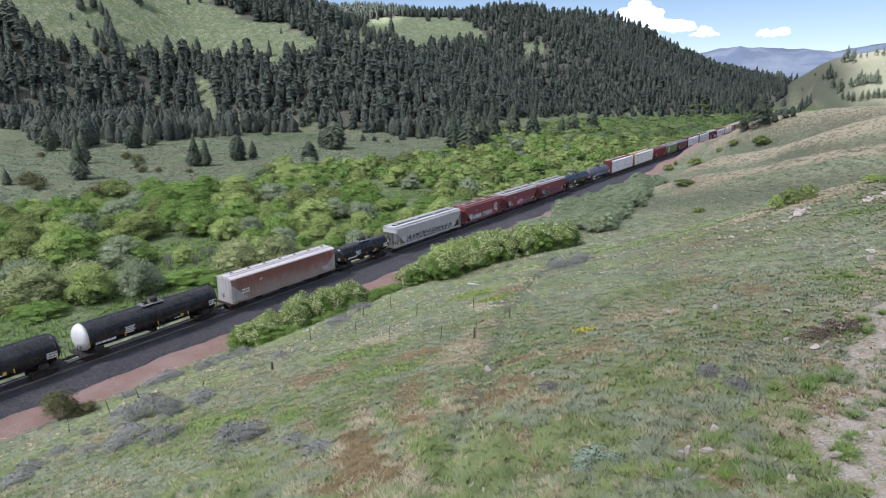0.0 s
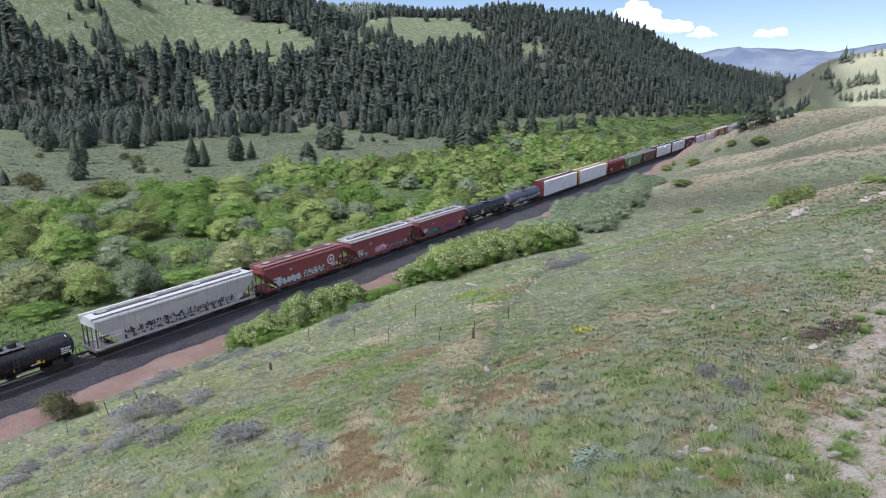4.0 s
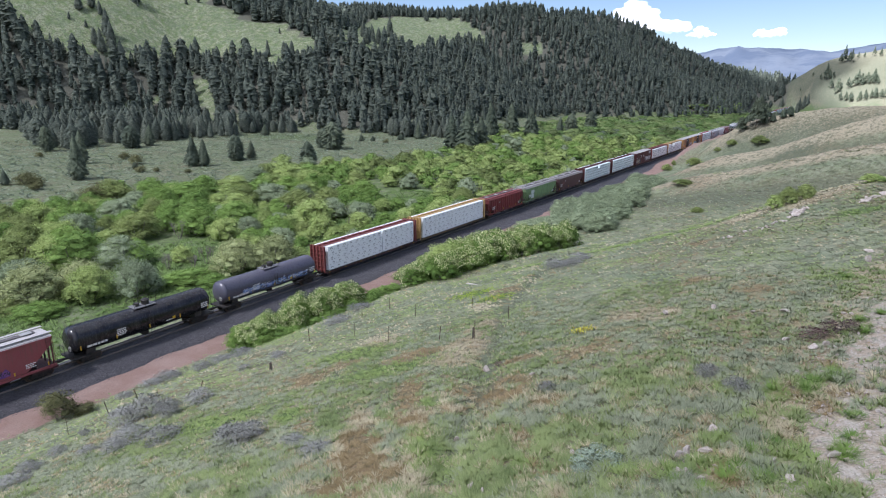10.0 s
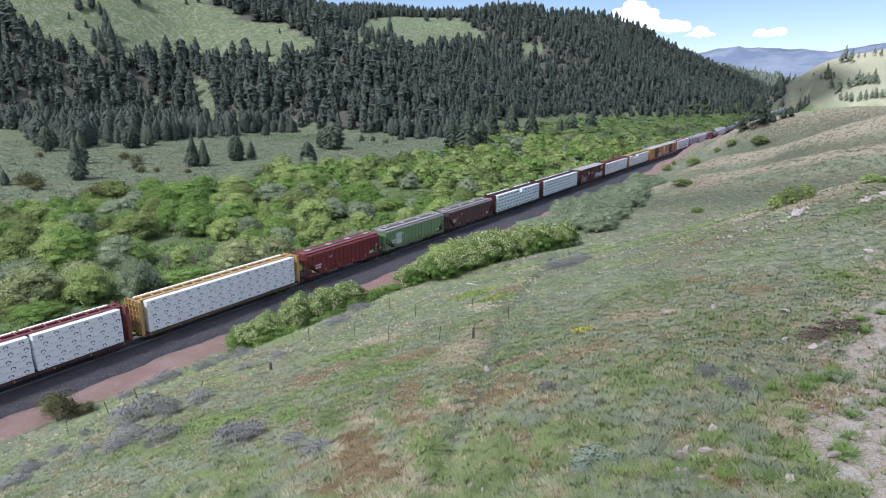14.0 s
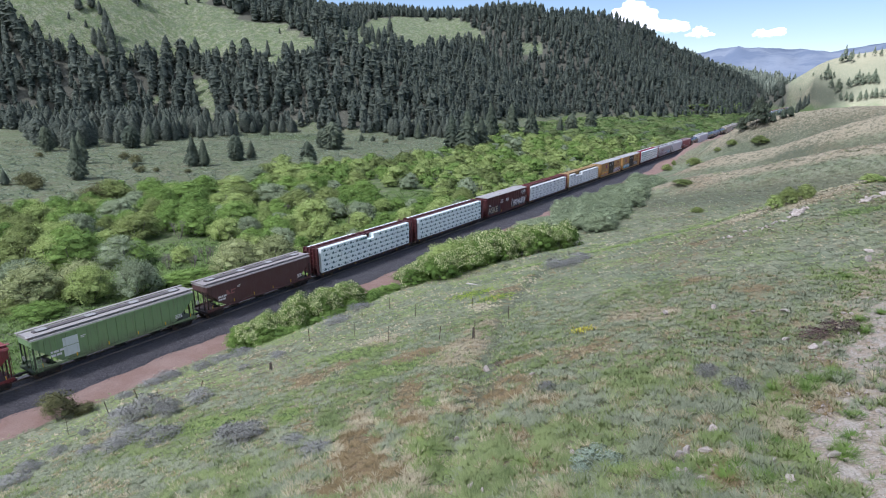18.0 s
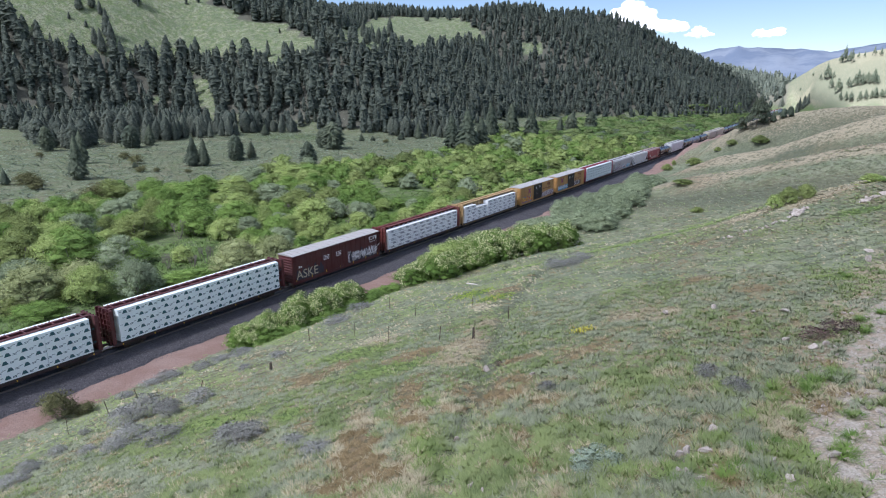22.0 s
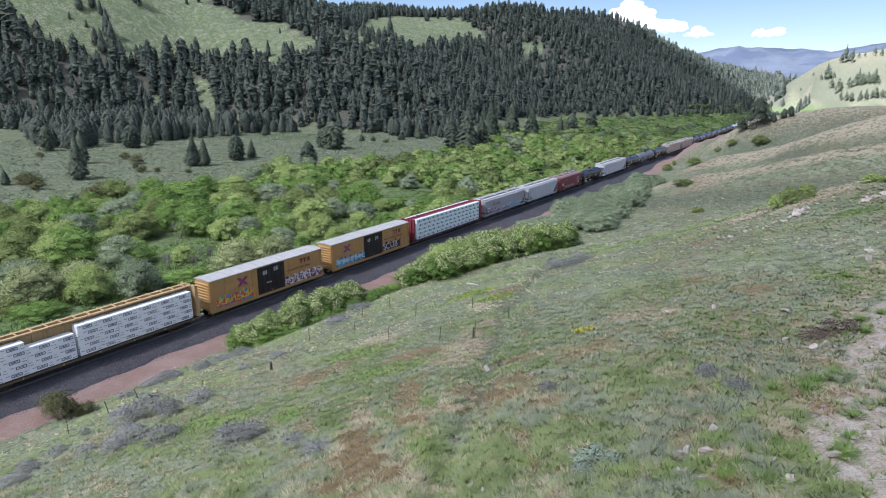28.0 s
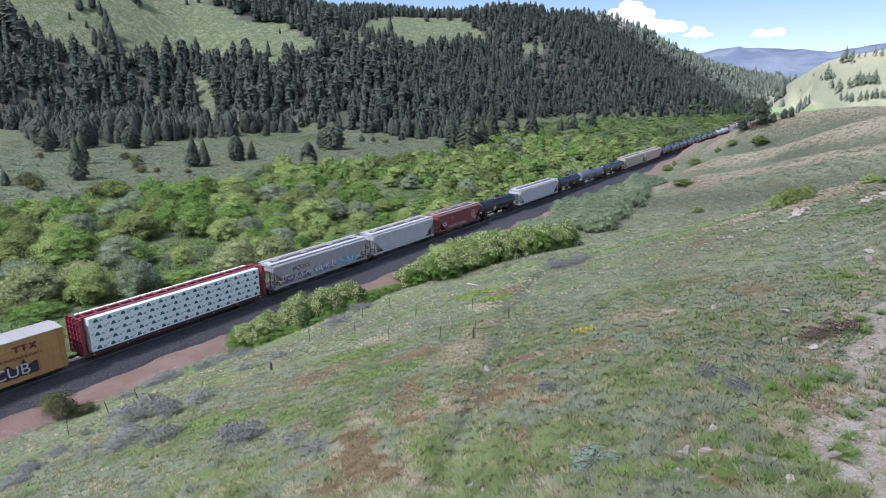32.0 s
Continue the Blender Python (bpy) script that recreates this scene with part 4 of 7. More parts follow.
def centerbeam_car(L, col, label, wrap=(0.84, 0.88, 0.93), mark="ring", gap=None, tall=3.75, web=False, low=None, rows=5, mcol=(0.06, 0.07, 0.10), notch=None):
    car = car_root("centerbeam_car", label, "flat wagon")
    mat = paint("beam_paint_%d_%d_%d" % tuple(int(199 * v) for v in col), col, 0.6, amount=0.5)
    wm = paint("lumber_wrap_%d" % int(wrap[0] * 199), tuple(min(0.97, v * 1.08) for v in wrap), 0.45, amount=0.05, dirt=(0.5, 0.52, 0.56), fade=0.06)
    km = paint("wrap_print_%d_%d" % (int(mcol[0] * 199), int(mcol[2] * 199)), mcol, 0.6, amount=0.0)
    B = L / 2 - 0.75
    part("deck", Shape().box(-B, B, -1.5, 1.5, 0.98, 1.12, 0.05), BLACK, car)
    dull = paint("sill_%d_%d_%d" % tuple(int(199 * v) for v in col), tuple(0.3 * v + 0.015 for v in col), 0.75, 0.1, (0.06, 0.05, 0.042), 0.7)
    for y in (-1.47, 1.47):
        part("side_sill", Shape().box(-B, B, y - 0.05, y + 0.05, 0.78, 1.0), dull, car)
    part("center_sill", Shape().box(-B, B, -0.3, 0.3, 0.6, 0.98), BLACK, car)
    zt = 5.0
    for y in (-0.55, 0.55):
        part("top_chord", Shape().box(-B + 0.3, B - 0.3, y - 0.19, y + 0.19, zt - 0.07, zt, 0.03).box(-B + 0.3, B - 0.3, y * 0.7 - 0.04, y * 0.7 + 0.04, zt - 0.30, zt - 0.07), mat, car)
    # Dark sheet added for the unlit void between the two chords.
    part("chord_plate", Shape().box(-B + 0.3, B - 0.3, -0.34, 0.34, zt - 0.36, zt - 0.31), dull, car)
    if web:
        part("beam_web", Shape().box(-B + 0.4, B - 0.4, -0.06, 0.06, 1.1, zt - 0.2), mat, car)
    n = 17
    for i in range(n):
        x = -B + 0.9 + (2 * B - 1.8) * i / (n - 1)
        part("beam_post", Shape().box(x - 0.06, x + 0.06, -0.26, 0.26, 1.1, zt - 0.28), mat, car)
        part("top_outrigger", Shape().box(x - 0.07, x + 0.07, -0.78, 0.78, zt - 0.03, zt + 0.05), mat, car)
    for sx in (-1, 1):
        xe = sx * (B - 0.16)
        h = part("bulkhead", Shape().box(xe - 0.05, xe + 0.05, -1.45, 1.45, 1.1, zt + 0.02), mat, car)
        rib = Shape().box(sx * (B - 0.11) - (0 if sx > 0 else 0.28), sx * (B - 0.11) + (0.28 if sx > 0 else 0), -0.07, 0.07, 1.0, zt).mesh("bulkhead_rib", mat)
        for y in (-1.4, -0.7, 0.0, 0.7, 1.4):
            part("bulkhead_rib", rib, mat, h).location.y = y
        rail = Shape().box(min(sx * (B - 0.11), sx * (B + 0.1)), max(sx * (B - 0.11), sx * (B + 0.1)), -1.42, 1.42, 0, 0.07).mesh("bulkhead_rail", mat)
        for k in range(6):
            part("bulkhead_rail", rail, mat, h).location.z = 1.3 + 0.62 * k
        ladder(h, sx * (B + 0.16), 1.2, 1.0, zt, mat, axis="y")
    # wrapped lumber in packs, row on row; the far side in stacks
    x0, x1 = -B + 0.75, B - 0.75
    cuts = [x0 + (x1 - x0) * k / 5 for k in range(6)]
    if gap is not None:
        cuts[gap[0]] += gap[1]
    ph = tall / rows
    marks_s = Shape()
    for k in range(5):
        g = 0.012 if gap is None or k + 1 != gap[0] else 0.30
        a, b = cuts[k] + 0.012, cuts[k + 1] - g
        nr = rows
        if low and k in low:
            nr = rows - 1
        for r in range(nr):
            z = 1.14 + r * ph
            jx, jy = RND.uniform(-0.02, 0.02), RND.uniform(-0.025, 0.02)
            if notch and k == 2 and r == nr - 1:
                part("lumber_pack", Shape().box(a + jx, notch[0], 0.36, 1.46 + jy, z, z + ph - 0.02, 0.035), wm, car)
                a = notch[1]
            part("lumber_pack", Shape().box(a + jx, b + jx, 0.36, 1.46 + jy, z, z + ph - 0.02, 0.035), wm, car)
            m = 2 if mark == "plate" else 3
            for q in range(m):
                cx = a + (b - a) * (q + (0.5 if r % 2 == 0 else 0.28)) / m
                cz, yy = z + ph * 0.48, 1.49
                if mark == "ring":
                    ro = lambda rad: [(cx + rad * math.cos(-0.5 + 4.2 * i / 8), yy + 0.006, cz + rad * 0.72 * math.sin(-0.5 + 4.2 * i / 8)) for i in range(9)]
                    A, C = ro(0.24), ro(0.14)
                    marks_s.add(A + C, [(i, i + 1, 10 + i, 9 + i) for i in range(8)])
                    for p0, p1, q0, q1 in ((-0.85, -0.45, -0.24, -0.215), (0.4, 0.8, -0.24, -0.215), (-0.14, 0.14, -0.30, -0.255)):
                        marks_s.add([(cx + p0, yy, cz + q0), (cx + p1, yy, cz + q0), (cx + p1, yy, cz + q1), (cx + p0, yy, cz + q1)], [(0, 1, 2, 3)])
                elif mark == "tri":
                    marks_s.add([(cx + 0.30, yy, cz - 0.17), (cx - 0.30, yy, cz - 0.17), (cx - 0.12, yy, cz + 0.2), (cx + 0.12, yy, cz + 0.2)], [(0, 1, 2, 3)])
                    for p0, p1, q0, q1 in ((-0.80, -0.42, -0.06, 0.0), (0.38, 0.66, 0.06, 0.11), (-0.74, -0.42, -0.17, -0.12)):
                        marks_s.add([(cx + p0, yy, cz + q0), (cx + p1, yy, cz + q0), (cx + p1, yy, cz + q1), (cx + p0, yy, cz + q1)], [(0, 1, 2, 3)])
                elif mark == "plate":
                    for (p0, p1, q0, q1) in ((-0.48, 0.48, 0.09, 0.16), (-0.48, 0.48, -0.16, -0.09), (-0.48, -0.41, -0.09, 0.09), (0.41, 0.48, -0.09, 0.09), (-0.28, 0.28, -0.04, 0.04), (-1.05, -0.62, -0.2, -0.15), (0.62, 0.95, 0.1, 0.15), (-1.0, -0.7, 0.08, 0.12)):
                        marks_s.add([(cx + p0, yy, cz + q0), (cx + p1, yy, cz + q0), (cx + p1, yy, cz + q1), (cx + p0, yy, cz + q1)], [(0, 1, 2, 3)])
        part("lumber_block", Shape().box(a, b, -1.46, -0.36, 1.14, 1.14 + nr * ph - 0.02, 0.035), wm, car)
    if mark != "none":
        tagged(part("wrap_print", marks_s, km, car, "dark printed marks on the wrap"), kind="stuff")
    s = Shape()
    for k in range(12):
        x = x0 + 0.7 + (x1 - x0 - 1.4) * k / 11
        s.box(x - 0.025, x + 0.025, 1.478, 1.486, 1.0, 1.1 + tall * 0.0)
    part("strap_anchor", s, BLACK, car)
    stripes(car, L, 1.52, 0.8, 7, 0.18)
    running_gear(car, L, 3.3)
    return car


def box_car(L, col, label, roof=(0.55, 0.55, 0.54), door=None, tags=(), emblems=(), ribs=14, slogan=False, H=5.2):
    car = car_root("box_car", label, "box car")
    key = "%d_%d_%d" % tuple(int(199 * v) for v in col)
    mat = paint("box_paint_" + key, col, 0.55, amount=0.32)
    dm = paint("door_%d_%d_%d" % tuple(int(199 * v) for v in door), door, 0.5, amount=0.25) if door else mat
    rm = paint("boxroof_%d" % int(roof[0] * 199), roof, 0.5, 0.1, (0.3, 0.27, 0.24), 0.4)
    B = L / 2 - 1.05
    zt = H - 0.28
    part("body", Shape().box(-B, B, -1.46, 1.46, 1.0, zt, 0.04), mat, car)
    s = Shape()
    sec = [(-1.56, zt), (-1.54, zt + 0.08), (0, zt + 0.27), (1.54, zt + 0.08), (1.56, zt)]
    s.along_x([-B - 0.05, B + 0.05], lambda k: sec)
    roof_ob = part("roof", s, rm, car)
    for i in range(16):
        x = -B + 0.6 + (2 * B - 1.2) * i / 15
        s = Shape()
        s.along_x([x - 0.05, x + 0.05], lambda k: [(-1.52, zt + 0.06), (0, zt + 0.26), (1.52, zt + 0.06), (1.52, zt + 0.12), (0, zt + 0.32), (-1.52, zt + 0.12)])
        part("roof_rib", s, rm, roof_ob)
    half = 2.35 if door else 1.85
    for i in range(ribs):
        x = -B + 0.25 + (2 * B - 0.5) * i / (ribs - 1)
        if abs(x) < half + 0.25:
            continue
        for y in (-1, 1):
            part("side_post", Shape().box(x - 0.07, x + 0.07, min(y * 1.46, y * 1.53), max(y * 1.46, y * 1.53), 1.05, zt - 0.05), mat, car)
    if door:
        for z in (2.1, 3.0, 3.9):
            part("side_belt", Shape().box(-B + 0.3, -half - 0.3, 1.46, 1.51, z, z + 0.06), mat, car)
            part("side_belt", Shape().box(half + 0.3, B - 0.3, 1.46, 1.51, z, z + 0.06), mat, car)
    for y in (-1, 1):
        ya, yb = sorted((y * 1.47, y * 1.58))
        for k in (0, 1):
            xa = -half + k * half
            d = part("door", Shape().box(xa + 0.02, xa + half - 0.02, ya, yb, 1.1, zt - 0.12, 0.02), dm, car, "black plug door" if door else "")
            s = Shape()
            for q in (0.3, 0.7):
                s.rod((xa + half * q, y * 1.62, 1.15), (xa + half * q, y * 1.62, zt - 0.2), 0.03, 5)
            for z in (1.5, 2.4, 3.3, 4.1):
                s.box(xa + 0.1, xa + half - 0.1, min(y * 1.58, y * 1.60), max(y * 1.58, y * 1.60), z, z + 0.05)
            part("door_rod", s, dm, d)
    for y in (-1.46, 1.46):
        part("side_sill", Shape().box(-B, B, y - 0.06, y + 0.06, 0.72, 1.02), mat, car)
    for sx in (-1, 1):
        for k in range(9):
            z = 1.25 + 0.38 * k
            part("end_corrugation", Shape().loft([[(sx * B, y, z), (sx * (B + 0.1), y, z + 0.08), (sx * (B + 0.1), y, z + 0.2), (sx * B, y, z + 0.27)] for y in (-1.35, 1.35)]), mat, car)
        ladder(car, sx * (B + 0.14), 1.3, 0.9, zt, mat, axis="y")
        ladder(car, sx * (B - 0.35), 1.57, 0.75, zt, mat)
    part("brake_wheel", Shape().rod((B + 0.12, -0.5, 2.2), (B + 0.18, -0.5, 2.2), 0.28, 12), GALV, car)
    for kind, x, z, w, h, c in emblems:
        em = paint("emblem_%d_%d_%d" % tuple(int(99 * v) for v in c), c, 0.6, amount=0.15)
        if kind == "bars":
            bars(car, x, 1.60 if abs(x) < half else 1.54, z, w, h, 4 if h > 0.5 else 1, em)
        elif kind == "cross":
            s = Shape()
            for d in (-1, 1):
                s.loft([[(x + d * w / 2 - 0.13, yy, z), (x + d * w / 2 + 0.13, yy, z), (x - d * w / 2 + 0.13, yy, z + h), (x - d * w / 2 - 0.13, yy, z + h)] for yy in (1.545, 1.555 + 0.003 * d)])
            part("emblem", s, em, car)
            s = Shape()
            for d in (-1, 1):
                s.loft([[(x + d * w / 2 - 0.27, yy, z), (x + d * w / 2 + 0.27, yy, z), (x - d * w / 2 + 0.27, yy, z + h), (x - d * w / 2 - 0.27, yy, z + h)] for yy in (1.533, 1.538 + 0.002 * d)])
            part("emblem", s, paint("emblem_blue", (0.05, 0.07, 0.30), 0.6, amount=0.15), car, "blue edge of the crossed emblem")
        elif kind == "worm":
            s = Shape()
            y0, y1 = 1.535, 1.547
            for p0, p1, q0, q1 in ((0.0, 0.14, 0, 1), (0.14, 0.42, 0, 0.2), (0.14, 0.42, 0.8, 1), (0.5, 0.64, 0, 1), (0.64, 0.84, 0.8, 1), (0.78, 0.86, 0.2, 0.8), (0.86, 1.0, 0, 1)):
                s.box(x - p1 * w, x - p0 * w, y0, y1, z + q0 * h, z + q1 * h)
            part("emblem", s, em, car)
        elif kind == "tee":
            s = Shape()
            y0, y1 = 1.535, 1.547
            for p0, p1, q0, q1 in ((0.0, 0.6, 0.8, 1), (0.12, 0.22, 0, 0.8), (0.42, 0.52, 0, 0.8)):
                s.box(x - p1 * w, x - p0 * w, y0, y1, z + q0 * h, z + q1 * h)
            s.loft([[(x - 0.66 * w, yy, z), (x - 0.78 * w, yy, z), (x - 1.0 * w, yy, z + h), (x - 0.88 * w, yy, z + h)] for yy in (y0, y1)])
            s.loft([[(x - 0.88 * w, yy, z), (x - 1.0 * w, yy, z), (x - 0.78 * w, yy, z + h), (x - 0.66 * w, yy, z + h)] for yy in (y0, y1 + 0.004)])
            part("emblem", s, em, car)
    if slogan:
        words(car, "RAILCAR POOLING EXPERTS", -2.75, 1.55, 3.05, 0.42, paint("word_maroon", (0.16, 0.03, 0.03), 0.6), 0.92)
    for g in tags:
        graffiti(car, g[0], 1.60 if abs(g[0] - g[2] / 2) < half else 1.545, *g[1:])
    stripes(car, L, 1.54, 1.05, 7, 0.4)
    running_gear(car, L, 2.6)
    return car


# ---- plants ----
BARK = rocky("bark_brown", (0.10, 0.07, 0.05), (0.16, 0.12, 0.09), 4.0)
# Both needle tones are lifted to stand in for haze over the forest.
NEEDLE = leafy("needles_haze_lift", (0.075, 0.098, 0.082), (0.205, 0.23, 0.175), 0.14, 0.3, 0.85, 0.2, 1.4, fine=0.9)
NEEDLE_NEAR = leafy("needles_edge", (0.075, 0.098, 0.082), (0.205, 0.23, 0.175), 3.0, 0.3, 0.85, 0.2, 0.6, fine=14.0)
STEM = rocky("stem_grey", (0.16, 0.14, 0.12), (0.26, 0.24, 0.21), 5.0)
TONES = {
    "lime": ((0.19, 0.275, 0.085), (0.50, 0.61, 0.22)),
    "green": ((0.095, 0.19, 0.045), (0.32, 0.47, 0.13)),
    "olive": ((0.125, 0.18, 0.06), (0.37, 0.44, 0.16)),
    "grey": ((0.16, 0.215, 0.125), (0.43, 0.51, 0.32)),
    "bloom": ((0.065, 0.135, 0.028), (0.25, 0.38, 0.095)),
    "sage": ((0.12, 0.122, 0.11), (0.41, 0.415, 0.385)),
}
LEAF = {k: leafy("leaf_" + k, d, l, 3.2, 0.1 if k == "sage" else 0.28, 0.8, isl=0.4, mottle=0.6, fine=22.0) for k, (d, l) in TONES.items()}
THICK = {k: leafy("thicket_" + k, *(tuple(0.86 * v for v in q) for q in TONES[k]), 0.16, 0.30, 0.8, isl=0.22, mottle=0.8, fine=2.0) for k in ("lime", "green", "olive", "grey")}
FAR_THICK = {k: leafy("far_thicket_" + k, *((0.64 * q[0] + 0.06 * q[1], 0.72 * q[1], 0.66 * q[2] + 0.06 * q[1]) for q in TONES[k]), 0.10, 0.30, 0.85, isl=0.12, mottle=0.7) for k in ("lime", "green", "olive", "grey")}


def conifer_arrays(seed, sprays=64, slim=0.19, bare=0.07, pine=0.0, sides=7, tiers=6):
    """Crown of unit height: a ragged inner cone and, all over it, drooping branch sprays."""
    r = np.random.RandomState(seed)
    lean = r.uniform(-0.03, 0.03, 2)

    def girth(q):
        spire = (1 - q) ** 0.82 * np.clip(0.55 + 4 * q, 0, 1)
        round_ = np.clip(1 - (np.abs(q - 0.36) / 0.64) ** 2.2, 0, 1) ** 0.6
        return slim * ((1 - pine) * spire + pine * round_ * 0.95 + 0.015)

    # inner cone
    q = np.repeat(np.linspace(0, 0.93, tiers), sides)
    a = np.tile(np.arange(sides) * 2 * math.pi / sides, tiers) + np.repeat(r.uniform(0, 1, tiers), sides)
    R = 0.70 * girth(q) * r.uniform(0.7, 1.2, len(q))
    C = np.c_[lean[0] * q + R * np.cos(a), lean[1] * q + R * np.sin(a), bare + (0.97 - bare) * q + r.uniform(-0.02, 0.02, len(q))]
    CN = np.c_[np.cos(a), np.sin(a), 0 * a + 0.45]
    i = np.arange((tiers - 1) * sides)
    j = i // sides * sides + (i + 1) % sides
    CF = np.concatenate([np.c_[i, j, j + sides], np.c_[i, j + sides, i + sides]])
    # sprays
    q = ((np.arange(sprays) + r.rand(sprays)) / sprays) ** 1.12
    a = np.arange(sprays) * 2.39996 + r.uniform(-0.5, 0.5, sprays)
    R = girth(q) * r.uniform(0.72, 1.22, sprays)
    z = bare + (0.96 - bare) * q
    c, d = np.cos(a), np.sin(a)
    ox, oy = lean[0] * q, lean[1] * q
    hw = np.clip(0.55 * R, 0.016, 0.09) * r.uniform(0.8, 1.3, sprays) * (64 / sprays) ** 0.4
    lift = R * r.uniform(0.2, 0.5, sprays) + 0.02
    drop = R * r.uniform(-0.05, 0.4, sprays) * (1 - 0.7 * pine)
    i = 0.35 * R
    A = np.c_[ox + c * i - d * hw, oy + d * i + c * hw, z + lift * 0.4]
    B = np.c_[ox + c * i + d * hw, oy + d * i - c * hw, z + lift * 0.4]
    T = np.c_[ox + c * R, oy + d * R, z - drop]
    U = np.c_[ox + c * i, oy + d * i, np.minimum(z + lift + 0.03, 1.0)]
    n, b = sprays, len(C)
    k = np.arange(n) + b
    F = np.concatenate([CF, np.c_[3 * n + k, 2 * n + k, k], np.c_[3 * n + k, n + k, 2 * n + k]])
    V = np.concatenate([C, A, B, T, U])
    O = np.concatenate([CN, np.tile(np.c_[c, d, 0 * c + 0.5], (4, 1))]) + 0.22 * r.normal(size=(len(V), 3))
    O /= np.linalg.norm(O, axis=1)[:, None]
    return V, F, O


def pine_arrays(seed, sprays, leaf, clumps=15):
    """Open pine crown of unit height and width: uneven boughs in clumps, narrowing to the top."""
    V, F, O = shrub_arrays(seed, sprays, clumps, leaf, True, 0.3)
    V = V * np.array([1.0, 1.0, 1.12])
    q = np.clip(V[:, 2], 0, 1)
    k = 1.05 - 0.62 * q ** 1.4
    return np.c_[V[:, 0] * k + 0.05 * np.sin(4 * q + seed), V[:, 1] * k, V[:, 2] + 0.06], F, O


def trunk_arrays(h=0.4, r0=0.018, r1=0.008, sides=5):
    a = np.arange(sides) * 2 * math.pi / sides
    v = np.vstack([np.c_[r0 * np.cos(a), r0 * np.sin(a), 0 * a - 0.02], np.c_[r1 * np.cos(a), r1 * np.sin(a), 0 * a + h]])
    f = []
    for i in range(sides):
        j = (i + 1) % sides
        f += [(i, j, sides + j), (i, sides + j, sides + i)]
    return v, np.array(f)


def shrub_arrays(seed, leaves, clumps=16, leaf=0.10, heart=True, loose=0.0):
    """Crown of unit height and about unit width: many small leaves round soft, overlapping clumps."""
    r = np.random.RandomState(seed)
    th, cz = np.arange(clumps) * 2.39996 + r.uniform(-0.5, 0.5, clumps), ((np.arange(clumps) + r.rand(clumps)) / clumps) ** 0.8
    rad = 0.40 * np.sqrt(np.clip(1 - (cz * 0.98) ** 2, 0.02, 1)) * r.uniform(0.55, 1.18, clumps)
    C = np.c_[rad * np.cos(th), rad * np.sin(th), 0.08 + 0.70 * cz * r.uniform(0.76, 1.16, clumps)]
    cr = r.uniform(0.09, 0.19, clumps) * (26 / max(clumps, 10)) ** 0.3
    pick = r.randint(0, clumps, leaves)
    d = r.normal(size=(leaves, 3))
    d /= np.linalg.norm(d, axis=1)[:, None]
    d[:, 2] = np.where(d[:, 2] < -0.35, -d[:, 2], d[:, 2])
    P = C[pick] + d * (cr[pick] * r.uniform(0.8, 1.2 + loose, leaves))[:, None]
    P[:, 2] = np.clip(P[:, 2], 0.02, None)
    # each leaf lies roughly across its clump's outward way
    u = np.cross(d, r.normal(size=(leaves, 3)))
    u /= np.linalg.norm(u, axis=1)[:, None] + 1e-9
    w = np.cross(d, u) * 0.6 + d * r.uniform(0.2, 1.2, (leaves, 1)) + np.array([0, 0, 0.4])
    s = leaf * r.uniform(0.6, 1.3, (leaves, 1))
    V = np.stack([P - u * s * 0.5, P + u * s * 0.5, P + w * s], 1).reshape(-1, 3)
    # each clump has a solid heart behind its leaves
    tiers = [(0.0, 1, 1.0)] + [(k * 1.0472, 6, math.cos(0.75)) for k in range(6)] + [(k * 1.0472 + 0.5, 6, math.cos(1.7)) for k in range(6)]
    ball = np.array([(0, 0, 1.0)] + [(math.sin(0.75) * math.cos(k), math.sin(0.75) * math.sin(k), h) for k, _, h in tiers[1:7]] + [(math.sin(1.7) * math.cos(k), math.sin(1.7) * math.sin(k), h) for k, _, h in tiers[7:]])
    tri = np.array([(0, 1 + k, 1 + (k + 1) % 6) for k in range(6)] + [(1 + k, 7 + k, 1 + (k + 1) % 6) for k in range(6)] + [(1 + (k + 1) % 6, 7 + k, 7 + (k + 1) % 6) for k in range(6)])
    body = P - np.array([0, 0, 0.12])
    O = 0.45 * d + 1.0 * body / (np.linalg.norm(body, axis=1)[:, None] + 1e-6) + 0.42 * r.normal(size=(leaves, 3)) + np.array([0, 0, 0.4])
    O /= np.linalg.norm(O, axis=1)[:, None]
    O = np.repeat(O, 3, 0)
    F = np.arange(leaves * 3).reshape(-1, 3)
    if heart:
        H = (C[:, None] + ball[None] * ((0.84 if leaves < 3000 else 0.62) * cr)[:, None, None] * r.uniform(0.85, 1.08, (clumps, 13, 1))).reshape(-1, 3)
        H[:, 2] = np.clip(H[:, 2], 0.0, None)
        m = 0.6 * np.tile(ball, (clumps, 1)) + 1.6 * (H - np.array([0, 0, 0.12]))
        F = np.concatenate([F, (tri[None] + leaves * 3 + 13 * np.arange(clumps)[:, None, None]).reshape(-1, 3)])
        V, O = np.concatenate([V, H]), np.concatenate([O, m / np.linalg.norm(m, axis=1)[:, None]])
    return V, F, O


